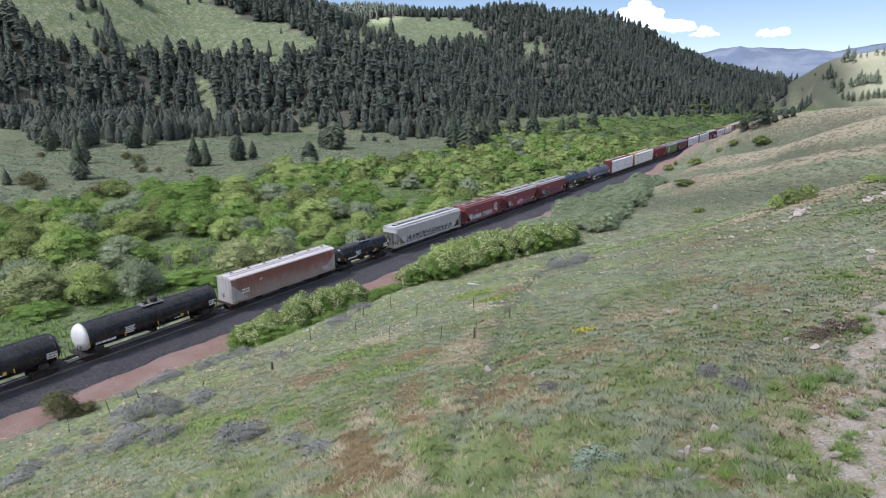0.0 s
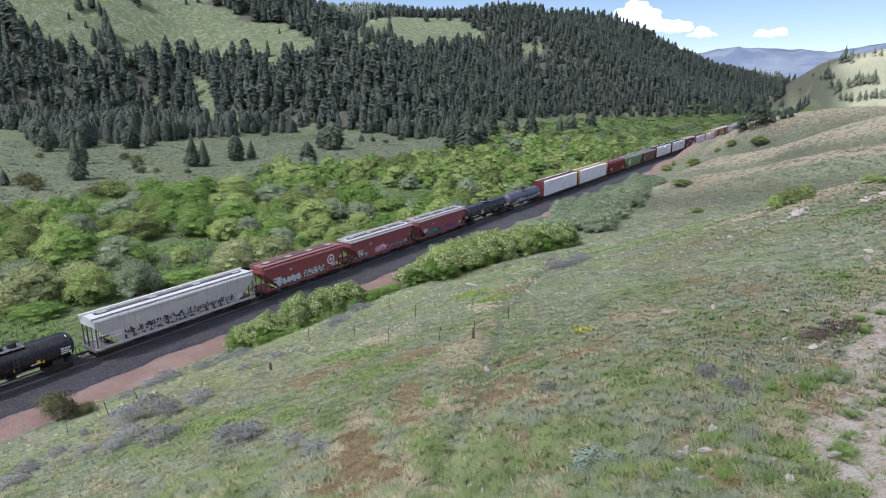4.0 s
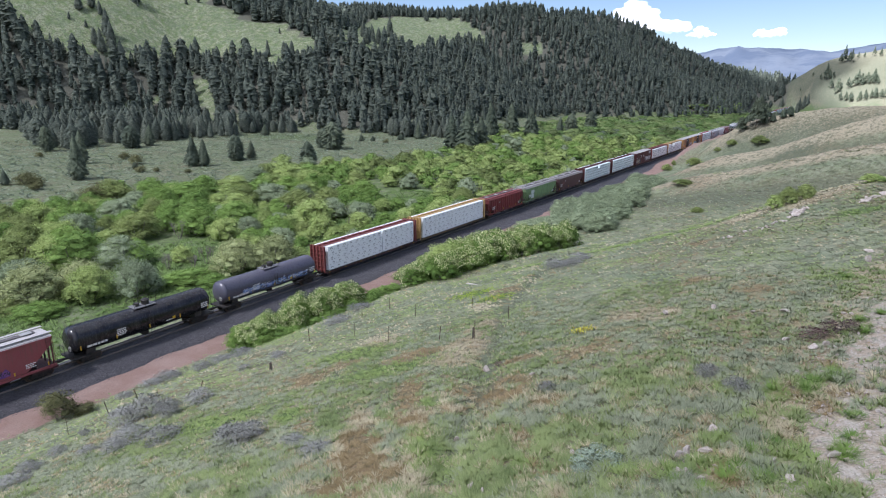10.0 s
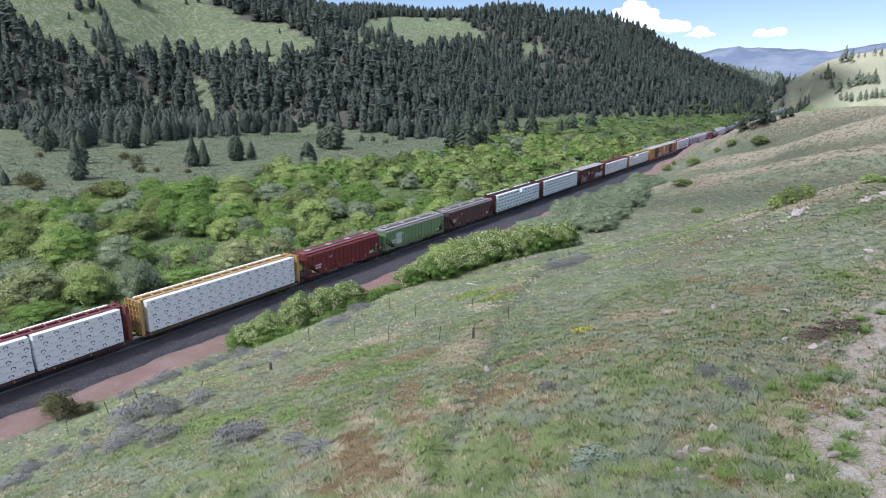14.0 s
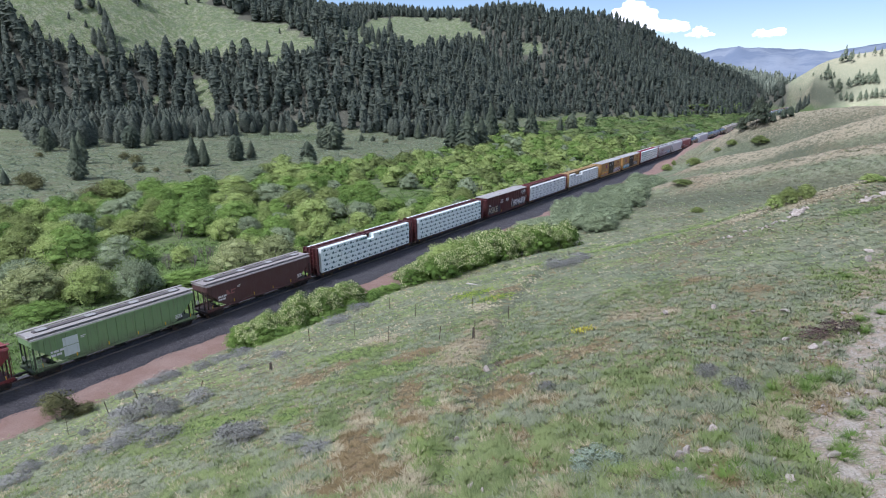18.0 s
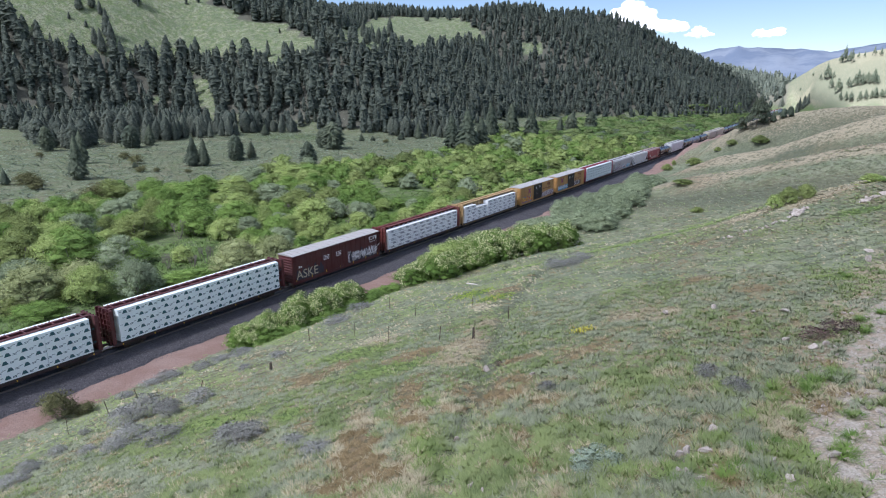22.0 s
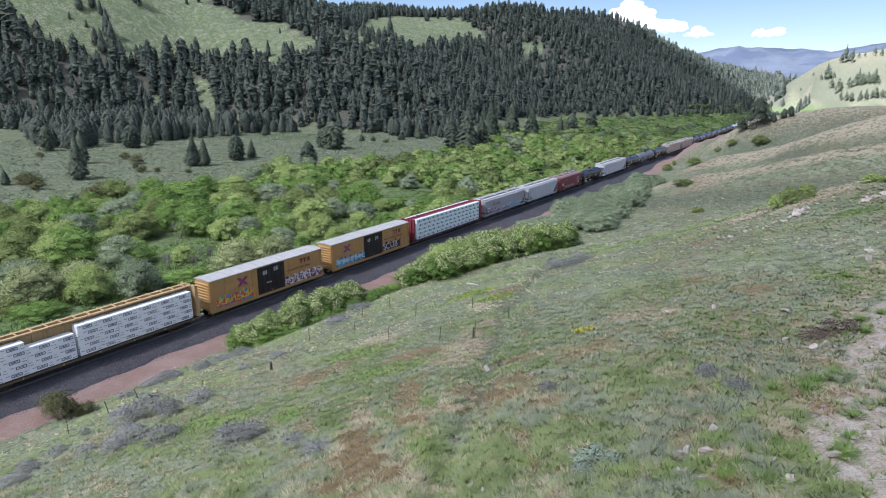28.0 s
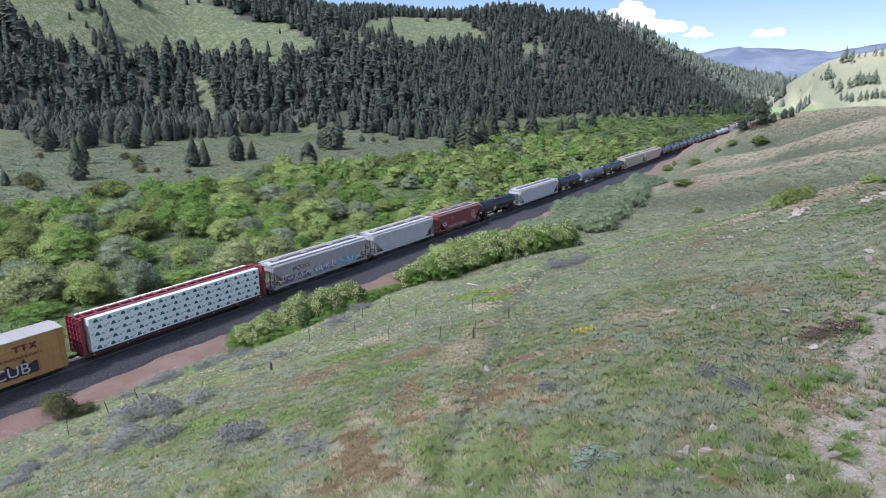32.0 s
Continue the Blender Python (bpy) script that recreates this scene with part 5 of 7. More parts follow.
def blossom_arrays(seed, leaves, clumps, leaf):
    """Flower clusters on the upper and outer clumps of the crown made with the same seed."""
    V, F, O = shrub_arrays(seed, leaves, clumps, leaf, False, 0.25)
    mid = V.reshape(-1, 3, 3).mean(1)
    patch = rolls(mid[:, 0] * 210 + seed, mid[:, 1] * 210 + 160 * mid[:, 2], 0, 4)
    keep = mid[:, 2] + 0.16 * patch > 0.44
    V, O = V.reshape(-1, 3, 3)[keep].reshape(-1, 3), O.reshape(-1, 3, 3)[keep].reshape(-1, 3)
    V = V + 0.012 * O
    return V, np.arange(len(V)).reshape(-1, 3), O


def stems_shape(seed, n=7, top=0.7):
    r = random.Random(seed)
    s = Shape()
    for i in range(n):
        a = r.uniform(0, 6.28)
        x, y = 0.06 * math.cos(a), 0.06 * math.sin(a)
        mx, my = 0.2 * math.cos(a) * r.uniform(0.6, 1.2), 0.2 * math.sin(a) * r.uniform(0.6, 1.2)
        s.rod((x, y, -0.03), (mx, my, 0.4 * top), 0.014, 4, 0.010)
        s.rod((mx, my, 0.4 * top), (mx * 1.7 + r.uniform(-0.06, 0.06), my * 1.7, top), 0.010, 4, 0.004)
        s.rod((mx, my, 0.4 * top), (mx * 1.3 + r.uniform(-0.12, 0.12), my * 0.6 + r.uniform(-0.12, 0.12), top * 0.9), 0.007, 3, 0.003)
    return s


def bare_shape(seed):
    r = random.Random(500 + seed)
    s = Shape()
    for i in range(9):
        a, o = r.uniform(0, 6.28), r.uniform(0.08, 0.3)
        k = (o * math.cos(a), o * math.sin(a), r.uniform(0.35, 0.55))
        s.rod((0.03 * math.cos(a), 0.03 * math.sin(a), -0.03), k, 0.014, 4, 0.009)
        for j in range(5):
            e = (k[0] * r.uniform(1.0, 1.7) + r.uniform(-0.1, 0.1), k[1] * r.uniform(1.0, 1.7) + r.uniform(-0.1, 0.1), r.uniform(0.7, 1.0))
            s.rod(k, e, 0.008, 3, 0.003)
            for q in range(3):
                m = tuple(k[t] + (e[t] - k[t]) * r.uniform(0.4, 0.9) for t in range(3))
                s.rod(m, (m[0] + r.uniform(-0.12, 0.12), m[1] + r.uniform(-0.12, 0.12), m[2] + r.uniform(0.05, 0.16)), 0.005, 3, 0.002)
    return s


def gz(x, y):
    return float(ground_z(x, y))


def plant(root_name, crown, stem, x, y, w, h, turn, label, category, group, sink=0.05, long=1.0):
    ob = tagged(new(root_name), label, category, group)
    ob.location, ob.rotation_euler.z = (x, y, gz(x, y) - sink), turn
    ob.scale = (w, w * long, h)
    c = new("crown", crown)
    c.parent = ob
    if stem is not None:
        t = new("trunk" if category == "tree" else "stem", stem)
        t.parent = ob
    return ob


def build_conifers():
    crowns = [crown_mesh("conifer_crown", conifer_arrays(40 + i, 260, (0.20, 0.24, 0.21, 0.22)[i], 0.05, (0.1, 0.3, 0.5, 0.9)[i], 9, 9), NEEDLE_NEAR) for i in range(4)]
    gloom = leafy("needles_lone", (0.065, 0.088, 0.066), (0.17, 0.20, 0.13), 3.0, 0.25, 0.85, 0.25, 0.6, fine=14.0)
    singles = [crown_mesh("lone_crown", conifer_arrays(50 + i, 320, (0.20, 0.24, 0.18, 0.22)[i], 0.04, (0, 0, 0.2, 0.85)[i], 9, 9), gloom) for i in range(4)]
    trunk = from_arrays("conifer_trunk", *trunk_arrays(0.6), BARK)
    r = random.Random(3)
    # lone trees on the meadow and along the willow edge: x, y, width, height
    lone = [(-119.8, 197.2, 7.4, 15.0), (-96.0, 231.5, 7.4, 11.9), (-91.9, 232.3, 5.7, 10.4), (-84.6, 248.4, 7.9, 10.6), (-80.9, 255.4, 5.2, 7.4), (-53.0, 237.2, 7.6, 10.4), (-53.2, 294.7, 12.5, 13.2), (-59.0, 299.0, 8.0, 9.5), (12.4, 303.5, 14.0, 22.0), (4.8, 319.2, 10.9, 18.0), (20.0, 312.0, 11.0, 17.0), (-59.8, 307.8, 4.0, 4.6), (-168.3, 258.4, 7.2, 10.8), (-136.8, 228.6, 6.4, 12.8), (-134.3, 183.5, 3.5, 5.2), (87.8, 420.6, 10.9, 14.0), (79.2, 416.3, 6.9, 11.5), (108.7, 452.1, 10.0, 14.2), (55.2, 382.2, 12.6, 20.0), (41.8, 373.4, 12.4, 22.0), (29.1, 364.9, 12.1, 23.0), (-14.5, 355.8, 5.3, 9.9), (115.1, 214.3, 2.8, 3.4), (118.3, 213.9, 3.0, 3.0), (120.3, 212.8, 2.4, 2.6), (239.5, 454.1, 8.0, 9.0), (272.5, 503.5, 7.0, 9.0), (310.3, 560.8, 8.0, 10.5), (300.0, 546.0, 6.0, 8.0), (368.8, 653.9, 8.0, 10.0), (-115.6, 363.8, 6.7, 10.1), (-141.3, 329.0, 5.0, 10.3), (-141.5, 277.0, 9.5, 10.3), (-138.1, 286.3, 6.4, 10.1), (-141.8, 316.1, 8.8, 11.7), (-100.1, 344.5, 6.4, 6.4), (-113.7, 222.6, 2.9, 2.4), (-44.9, 336.1, 4.4, 4.4), (-38.9, 338.0, 3.8, 3.1), (-23.9, 348.0, 5.5, 3.9)]
    for x, y, w, h in lone:
        k = 3 if w > 0.66 * h and h > 8 else r.randrange(3)
        slim = 2 * (0.20, 0.24, 0.18, 0.22)[k]
        plant("conifer", singles[k], trunk, x, y, w / slim, h, r.uniform(0, 6), "dark green conifer with drooping branches standing on the grassy meadow" if h > 6 else "small young conifer on the grassy meadow", "tree", "lone conifers")
    # trees scattered on the sunny far hill
    spread = [(466, 731, 21), (467, 720, 18), (478, 726, 10), (481, 720, 8), (485, 710, 12), (485, 699, 11), (451, 763, 7), (438, 714, 20), (436, 722, 11), (443, 710, 11), (429, 677, 21), (431, 692, 15), (437, 672, 15), (441, 668, 17), (444, 668, 17), (445, 663, 15), (447, 658, 16), (448, 654, 15), (451, 653, 18), (450, 646, 13), (423, 660, 12), (424, 653, 12), (425, 645, 13), (428, 638, 12), (431, 633, 12), (434, 629, 12)]
    grove = [(436, 625, 13), (439, 621, 11), (441, 619, 13), (427, 667, 7), (442, 770, 5), (446, 660, 14), (443, 662, 13), (449, 650, 15), (426, 649, 10), (430, 640, 11), (433, 636, 13), (437, 628, 12), (440, 624, 10), (470, 728, 15), (464, 735, 14), (434, 680, 12), (440, 712, 14)]
    headland = [(499, 970, 18), (501, 956, 20), (515, 965, 23), (521, 961, 23), (420, 762, 20), (414, 739, 21), (409, 720, 20), (408, 707, 18), (408, 698, 17), (408, 693, 14), (506, 996, 17), (493, 901, 21), (408, 733, 16), (405, 713, 17), (487, 904, 19), (479, 905, 19), (404, 704, 12), (475, 911, 17), (424, 775, 18), (430, 790, 19), (436, 806, 18), (452, 840, 20), (462, 870, 20), (445, 822, 19)]
    ragged = [crown_mesh("pine_crown", pine_arrays(520 + i, 900, 0.05), gloom) for i in range(4)]
    for x, y, h in spread + grove:
        plant("conifer", ragged[r.randrange(4)], trunk, x, y, h * r.uniform(0.30, 0.46), h * r.uniform(0.58, 0.78), r.uniform(0, 6), "tall pine on the sunny grass hillside", "tree", "far hillside pines")
    for x, y, h in headland:
        if abs(line(x, y)[1]) < 9:
            continue
        plant("conifer", crowns[r.randrange(4)], trunk, x, y, h * r.uniform(1.0, 1.3), h, r.uniform(0, 6), "dark conifer at the foot of the wooded ridge's end", "tree", "ridge end conifers")
    # trees that stand alone on the high clearings
    for x, y, h in ((-58.2, 488, 13), (-56, 670, 20), (-59.4, 641, 17), (-19.6, 764, 15), (7.4, 764, 16), (-79, 754, 10), (-245.8, 440, 5), (-256, 438.8, 5), (-242.5, 454.6, 10), (-206.6, 519, 6), (-228.6, 483, 5), (-126.9, 495, 5), (-254, 449, 14), (-248.5, 456, 12), (-125.6, 454, 12), (-111.6, 446, 14), (-107.8, 450, 13), (-230.4, 428, 17), (-233.2, 442, 19), (-228, 436, 18), (-236, 431, 12), (-221.5, 521, 7), (-200, 527, 8), (-70, 560, 16), (-45, 600, 18), (-62, 610, 17)):
        plant("conifer", crowns[r.choice((0, 1, 2))], trunk, x, y, h * r.uniform(1.0, 1.3), h, r.uniform(0, 6), "lone conifer on a grassy clearing high on the hillside", "tree", "clearing conifers")
    # the broad pine on the bank above the track
    pine = crown_mesh("pine_crown", pine_arrays(58, 7000, 0.036, 44), gloom)
    for x, y, w, h in ((110.4, 216.2, 8.0, 9.2), (112.6, 215.8, 3.0, 2.8), (106.6, 219.0, 4.0, 4.6)):
        plant("conifer", pine, trunk, x, y, w * 1.15, h, r.uniform(0, 6), "broad dark pine on the bank above the railway track", "tree", "bank pines")
    # the forest on the ridge
    rng = np.random.RandomState(8)
    pts = []
    for R0, R1, gap in ((280, 560, 5.1), (560, 860, 5.9), (860, 1350, 7.6)):
        gx = np.arange(-430, 720, gap)
        gy = np.arange(250, 1320, gap)
        X, Y = np.meshgrid(gx, gy)
        x = X.ravel() + rng.uniform(-0.48, 0.48, X.size) * gap
        y = Y.ravel() + rng.uniform(-0.48, 0.48, X.size) * gap
        R = np.hypot(x, y)
        keep = (R >= R0) & (R < R1) & (np.abs(x) < y * 0.80 + 30)
        pts.append(np.c_[x[keep], y[keep]])
    P = np.concatenate(pts)
    x, y = P.T
    z = ground_z(x, y)
    s, n = line(x, y)
    rise = z + 2.85 - 0.042 * np.clip(-n - 96, 0, 260)
    inside = wooded(x, y, z, 0.0)
    p_, q_ = 0.695 * x + 0.719 * y, -0.719 * x + 0.695 * y
    brow = sstep(40, 10, 0.35 * (1330 - p_) - z) * sstep(760, 860, p_) * sstep(22, 45, z)
    ok = (inside & (rng.rand(len(x)) < (0.95 - 0.24 * sstep(620, 480, np.hypot(x, y)) - 0.8 * brow) * (1 - 0.55 * sstep(95, 140, z) * sstep(600, 700, p_)))) | ((n < -14) & (rise > 3) & (rng.rand(len(x)) < 0.012))
    # what lies behind the crest is never seen: thin it out
    slope = (ground_z(x * 1.02, y * 1.02) - z) / (0.02 * np.hypot(x, y))
    ok &= (slope > -0.06) | (rng.rand(len(x)) < 0.4)
    x, y, z, rise = x[ok], y[ok], z[ok], rise[ok]
    h = (9.0 + 10.5 * rng.rand(len(x)) ** 1.3) * (1 - 0.22 * sstep(450, 750, np.hypot(x, y))) * (0.72 + 0.3 * sstep(0, 16, rise))
    order = np.argsort(rise + 0.02 * np.hypot(x, y))
    near = order[:230]
    for i in near:
        k = r.randrange(4)
        plant("conifer", crowns[k], trunk, float(x[i]), float(y[i]), h[i] * r.uniform(1.1, 1.6), float(h[i]), r.uniform(0, 6), "dark green conifer at the foot of the forested hillside", "tree", "forest edge conifers", 0.2)
    rest = order[230:]
    protos = [conifer_arrays(70 + i, 32, (0.20, 0.19, 0.22, 0.20, 0.21, 0.20)[i], 0.04, (0.15, 0.5, 0.9, 0.3, 0.7, 0.4)[i], 6, 5) for i in range(6)]
    places = np.c_[rng.randint(0, 6, len(rest)), x[rest], y[rest], z[rest] - 0.3, h[rest] * rng.uniform(1.0, 1.65, len(rest)), h[rest], rng.uniform(0, 6, len(rest))]
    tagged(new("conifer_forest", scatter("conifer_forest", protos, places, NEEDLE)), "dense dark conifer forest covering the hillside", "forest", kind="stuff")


def build_shrubs():
    r = random.Random(21)
    kinds = ["lime", "green", "olive", "lime", "green", "lime", "green", "grey"]
    mix = ("lime", "green", "lime", "olive", "green", "lime", "grey", "green")
    crowns = {(k, i): crown_mesh("shrub_crown", shrub_arrays(100 + 10 * j + i, 15000, 64, leaf=0.021, loose=0.4), LEAF[k]) for j, k in enumerate(("lime", "green", "olive", "grey", "bloom")) for i in range(3)}
    pale_crown = crown_mesh("shrub_crown", shrub_arrays(171, 16000, 66, leaf=0.020, loose=0.45), leafy("leaf_pale", (0.17, 0.21, 0.09), (0.47, 0.52, 0.25), 3.2, 0.2, 0.8, isl=0.4, mottle=0.6, fine=22.0))
    stems = [stems_shape(i).mesh("shrub_stems", STEM) for i in range(2)]
    names = {"lime": "yellow-green willow shrub in fresh leaf on the valley bottom", "green": "bright green leafy willow shrub on the valley bottom", "olive": "olive green willow shrub on the valley bottom", "grey": "grey-green willow shrub on the valley bottom"}
    rng = np.random.RandomState(31)
    pts = []
    tries = 0
    cell = {}
    while tries < 22000:
        tries += 1
        s = rng.uniform(8, 760) if tries % 2 else rng.uniform(8, 230)
        a = rng.uniform(13, 150)
        edge = 108 - 20 * float(sstep(150, 210, s)) + 50 * float(sstep(250, 360, s)) - 80 * float(sstep(500, 680, s)) + 6 * math.sin(s * 0.09)
        if a > edge:
            continue
        x, y = plan(s, -a)
        if abs(x) > y * 0.80 + 20 or (s < 66 + 0.25 * a and a < 50 + 8 * math.sin(s * 0.2)):
            continue
        open_ = float(rolls(x * 2.6, y * 2.6, 0, 4))
        if a < 30 + 6 * math.sin(s * 0.13) and open_ > -0.9 and rng.rand() < 0.75:
            continue
        if open_ > 2.0:
            continue
        w = rng.uniform(4.2, 11.0) * (0.7 if a < 30 else 1.0)
        key = (int(x // 10), int(y // 10))
        close = False
        for dx in (-1, 0, 1):
            for dy in (-1, 0, 1):
                for (qx, qy, qw) in cell.get((key[0] + dx, key[1] + dy), ()):
                    if math.hypot(qx - x, qy - y) < 0.39 * (qw + w):
                        close = True
        if close:
            continue
        cell.setdefault(key, []).append((x, y, w))
        pts.append((s, float(x), float(y), w, min(6.2, w * rng.uniform(0.55, 0.85))))
    pts.sort()
    near = [p for p in pts if p[0] < 175][:230]
    rest = [p for p in pts if p not in set(near)]
    for s, x, y, w, h in near:
        k = r.choice(kinds)
        plant("willow_shrub", crowns[(k, r.randrange(3))], stems[r.randrange(2)], x, y, w, h, r.uniform(0, 6), names[k], "shrub", "valley willows", 0.1, r.uniform(0.75, 1.35))
    for x, y, w, h, k in ((-61.0, 84.5, 9.6, 6.4, "pale"), (-53.3, 86.0, 8.0, 6.0, "lime"), (-57.0, 90.0, 8.0, 5.4, "pale"), (-47.6, 89.4, 6.8, 6.2, "grey"), (-48.3, 107.3, 4.4, 3.6, "lime"), (-36.0, 100.5, 8.6, 6.2, "pale"), (-29.6, 103.0, 8.6, 6.4, "pale"), (-66.7, 105.0, 12.0, 6.6, "green"), (-76.5, 104.0, 11.5, 6.6, "olive"), (-58.0, 106.0, 9.0, 4.6, "green"), (-57.0, 79.4, 7.4, 2.2, "green"), (-62.4, 81.0, 5.5, 2.2, "olive"), (-42.4, 95.0, 9.0, 2.4, "green"), (-37.6, 93.5, 5.0, 2.0, "green"), (-70.0, 95.0, 7.5, 4.6, "grey"), (-84.0, 100.0, 10.0, 6.0, "olive"), (-51.5, 97.0, 3.6, 1.8, "green"), (-45.0, 78.0, 3.0, 1.2, "green"), (-72.0, 88.0, 6.0, 3.4, "green")):
        plant("willow_shrub", crowns[("grey" if k == "pale" else k, r.randrange(3))] if k != "pale" else pale_crown, stems[r.randrange(2)], x, y, w, h, r.uniform(0, 6), names.get(k, "pale yellow-green willow shrub on the valley bottom"), "shrub", "valley willows", 0.1, r.uniform(0.85, 1.2))
    mats = ("lime", "green", "olive", "grey")
    for j, k in enumerate(mats):
        for name, lo, hi, leaves, leaf in (("willow_thicket", 0, 330, 1900, 0.042), ("far_willow_thicket", 330, 900, 620, 0.055)):
            mine = [p for i, p in enumerate(rest) if mix[i % 8] == k and lo <= p[0] < hi]
            if not mine:
                continue
            protos = [shrub_arrays(200 + i + 9 * j, leaves, 22 if lo == 0 else 10, leaf=leaf, loose=0.15) for i in range(4)]
            places = [(r.randrange(4), x, y, gz(x, y) - 0.1, w * (1.0 if lo == 0 else 1.25), h * (1.0 if lo == 0 else 0.8), r.uniform(0, 6)) for s, x, y, w, h in mine]
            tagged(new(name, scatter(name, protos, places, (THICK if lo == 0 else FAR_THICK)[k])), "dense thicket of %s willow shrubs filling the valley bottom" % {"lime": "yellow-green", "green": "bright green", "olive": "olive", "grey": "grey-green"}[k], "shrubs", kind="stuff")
    # flowering bushes between the dirt strip and the hill
    blooms = []
    for i in range(5):
        blooms.append((59.5 + 1.6 * i, 11.4 + 0.5 * math.sin(i * 2.0), 2.6, 1.5))
    for i in range(12):
        s = 40.2 + 1.6 * i
        blooms.append((s, 10.5 + 0.9 * math.sin(i * 1.9), r.uniform(3.6, 4.8), 3.0 + 1.2 * math.sin(min(1, i / 9) * 1.7) + r.uniform(-0.3, 0.5)))
    for i in range(26):
        s = 72 + 2.1 * i
        u = i / 25
        blooms.append((70.5 + 25 * u, 12.2 + 1.5 * u + (0, 4 + 3 * u, 5 + 9 * u)[i % 3] + 0.7 * math.sin(i * 2.3), r.uniform(5.0, 6.4), r.uniform(4.6, 5.6) * (0.75 + 0.3 * math.sin(3.1 * i / 25))))
    for i in range(13):
        blooms.append((41.0 + 1.5 * i, 12.7 + 0.4 * math.sin(i * 2.7), r.uniform(2.2, 3.2), r.uniform(1.0, 1.55)))
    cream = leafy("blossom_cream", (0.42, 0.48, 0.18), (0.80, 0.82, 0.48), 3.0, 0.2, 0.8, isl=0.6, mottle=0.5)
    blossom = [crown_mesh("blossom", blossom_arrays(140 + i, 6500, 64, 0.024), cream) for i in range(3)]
    for s, n, w, h in blooms:
        x, y = plan(s, n)
        k = "green" if h < 1.6 else "bloom" if r.random() < 0.85 else "lime"
        v = r.randrange(3)
        ob = plant("flowering_bush" if h >= 1.6 else "green_bush", crowns[(k, v)], stems[0], float(x), float(y), w, h, r.uniform(0, 6), "dense bush with cream blossom beside the dirt strip" if h >= 1.6 else "low fresh green bush below the flowering bushes", "bush", "trackside bushes", 0.15)
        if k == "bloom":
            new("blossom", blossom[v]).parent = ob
    # grey willow scrub further along the bank
    for i in range(120):
        s, n = r.uniform(106, 190), r.uniform(10.5, 27)
        if n > 30 - 0.14 * (s - 106):
            continue
        x, y = plan(s, n)
        plant("scrub_bush", crowns[("grey", r.randrange(2))], stems[1], float(x), float(y), r.uniform(4.6, 7.4), r.uniform(2.6, 4.4), r.uniform(0, 6), "grey-green scrub bush on the bank beside the track", "bush", "bank scrub", 0.1)
    # bushes on the right-hand hills
    for x, y, w, h in ((80.9, 217.6, 4.1, 2.4), (86.8, 227.0, 1.7, 2.1), (89.3, 214.7, 6.0, 2.6), (102.0, 214.8, 4.0, 2.0), (98.2, 216.9, 2.8, 1.6), (108.0, 207.4, 6.5, 2.7), (38.6, 66.4, 2.6, 2.0), (40.3, 66.2, 2.2, 1.8), (37.2, 66.4, 2.0, 1.6), (47.0, 65.5, 2.6, 0.9), (50.7, 117.9, 2.5, 1.1), (58.8, 146.2, 5.5, 1.1), (51.4, 119.1, 2.0, 0.9)):
        k = "lime" if y < 70 and h < 1.7 else "olive"
        plant("hill_bush", crowns[(k, r.randrange(3))], stems[1], x, y, w, h, r.uniform(0, 6), "low green bush on the grassy hillside", "bush", "hillside bushes")
    # the shrub at the corner of the dirt strip
    x, y = plan(21.5, 8.1)
    scraggy = crown_mesh("juniper_crown", shrub_arrays(181, 5200, 13, leaf=0.034, loose=0.7), leafy("leaf_juniper", (0.07, 0.078, 0.035), (0.23, 0.235, 0.11), 3.0, 0.2, 0.8, 0.4, 0.7, fine=20.0))
    plant("juniper_bush", scraggy, stems[0], float(x), float(y), 2.9, 2.7, 1.0, "olive brown juniper bush at the edge of the dirt strip", "bush", "hillside bushes")
    plant("juniper_bush", scraggy, stems[1], float(x) + 1.9, float(y) + 0.7, 1.9, 1.1, 2.4, "low olive brown juniper bush at the edge of the dirt strip", "bush", "hillside bushes")
    # sagebrush and low plants on the near slope: x, y, width, height
    sc = [crown_mesh("sage_crown", shrub_arrays(300 + i, 3200, 24, 0.034, False, 0.5), LEAF["sage"]) for i in range(3)]
    bare_mesh = [bare_shape(i).mesh("bare_twigs", STEM) for i in range(3)]
    dead = [(-48.8, 102.5), (-43.3, 106.0), (-45.0, 104.0)]
    for i in range(26):
        s_, a_ = r.uniform(70, 190), r.uniform(13, 70)
        x, y = dead[i] if i < 3 else plan(s_, -a_)
        ob = tagged(new("bare_shrub", bare_mesh[i % 3]), "bare grey dead shrub among the green willows", "shrub", "bare shrubs")
        h = r.uniform(2.4, 4.2)
        ob.location, ob.scale, ob.rotation_euler.z = (float(x), float(y), gz(x, y) - 0.1), (h, h, h), r.uniform(0, 6)
    # junipers and low bushes out on the meadow
    for x, y, w, h in ((-125.8, 183.7, 5.5, 3.0), (-130.0, 186.5, 6.0, 3.6), (-96.8, 165.5, 7.0, 5.0), (-107.8, 214.8, 4.0, 2.3), (-122.0, 179.1, 4.0, 2.2), (-103.0, 216.5, 2.4, 1.6), (-92.0, 217.0, 2.6, 1.4), (-128.0, 243.0, 4.0, 2.6), (-118.0, 232.0, 5.0, 3.6), (-60.0, 311.0, 4.0, 2.4), (-31.0, 330.0, 3.4, 2.0), (-150.0, 247.0, 3.0, 1.8), (-160.0, 240.0, 3.0, 2.0)):
        plant("juniper_bush", scraggy, stems[0], x, y, w, h, r.uniform(0, 6), "dark green juniper bush on the grassy meadow", "bush", "meadow bushes")
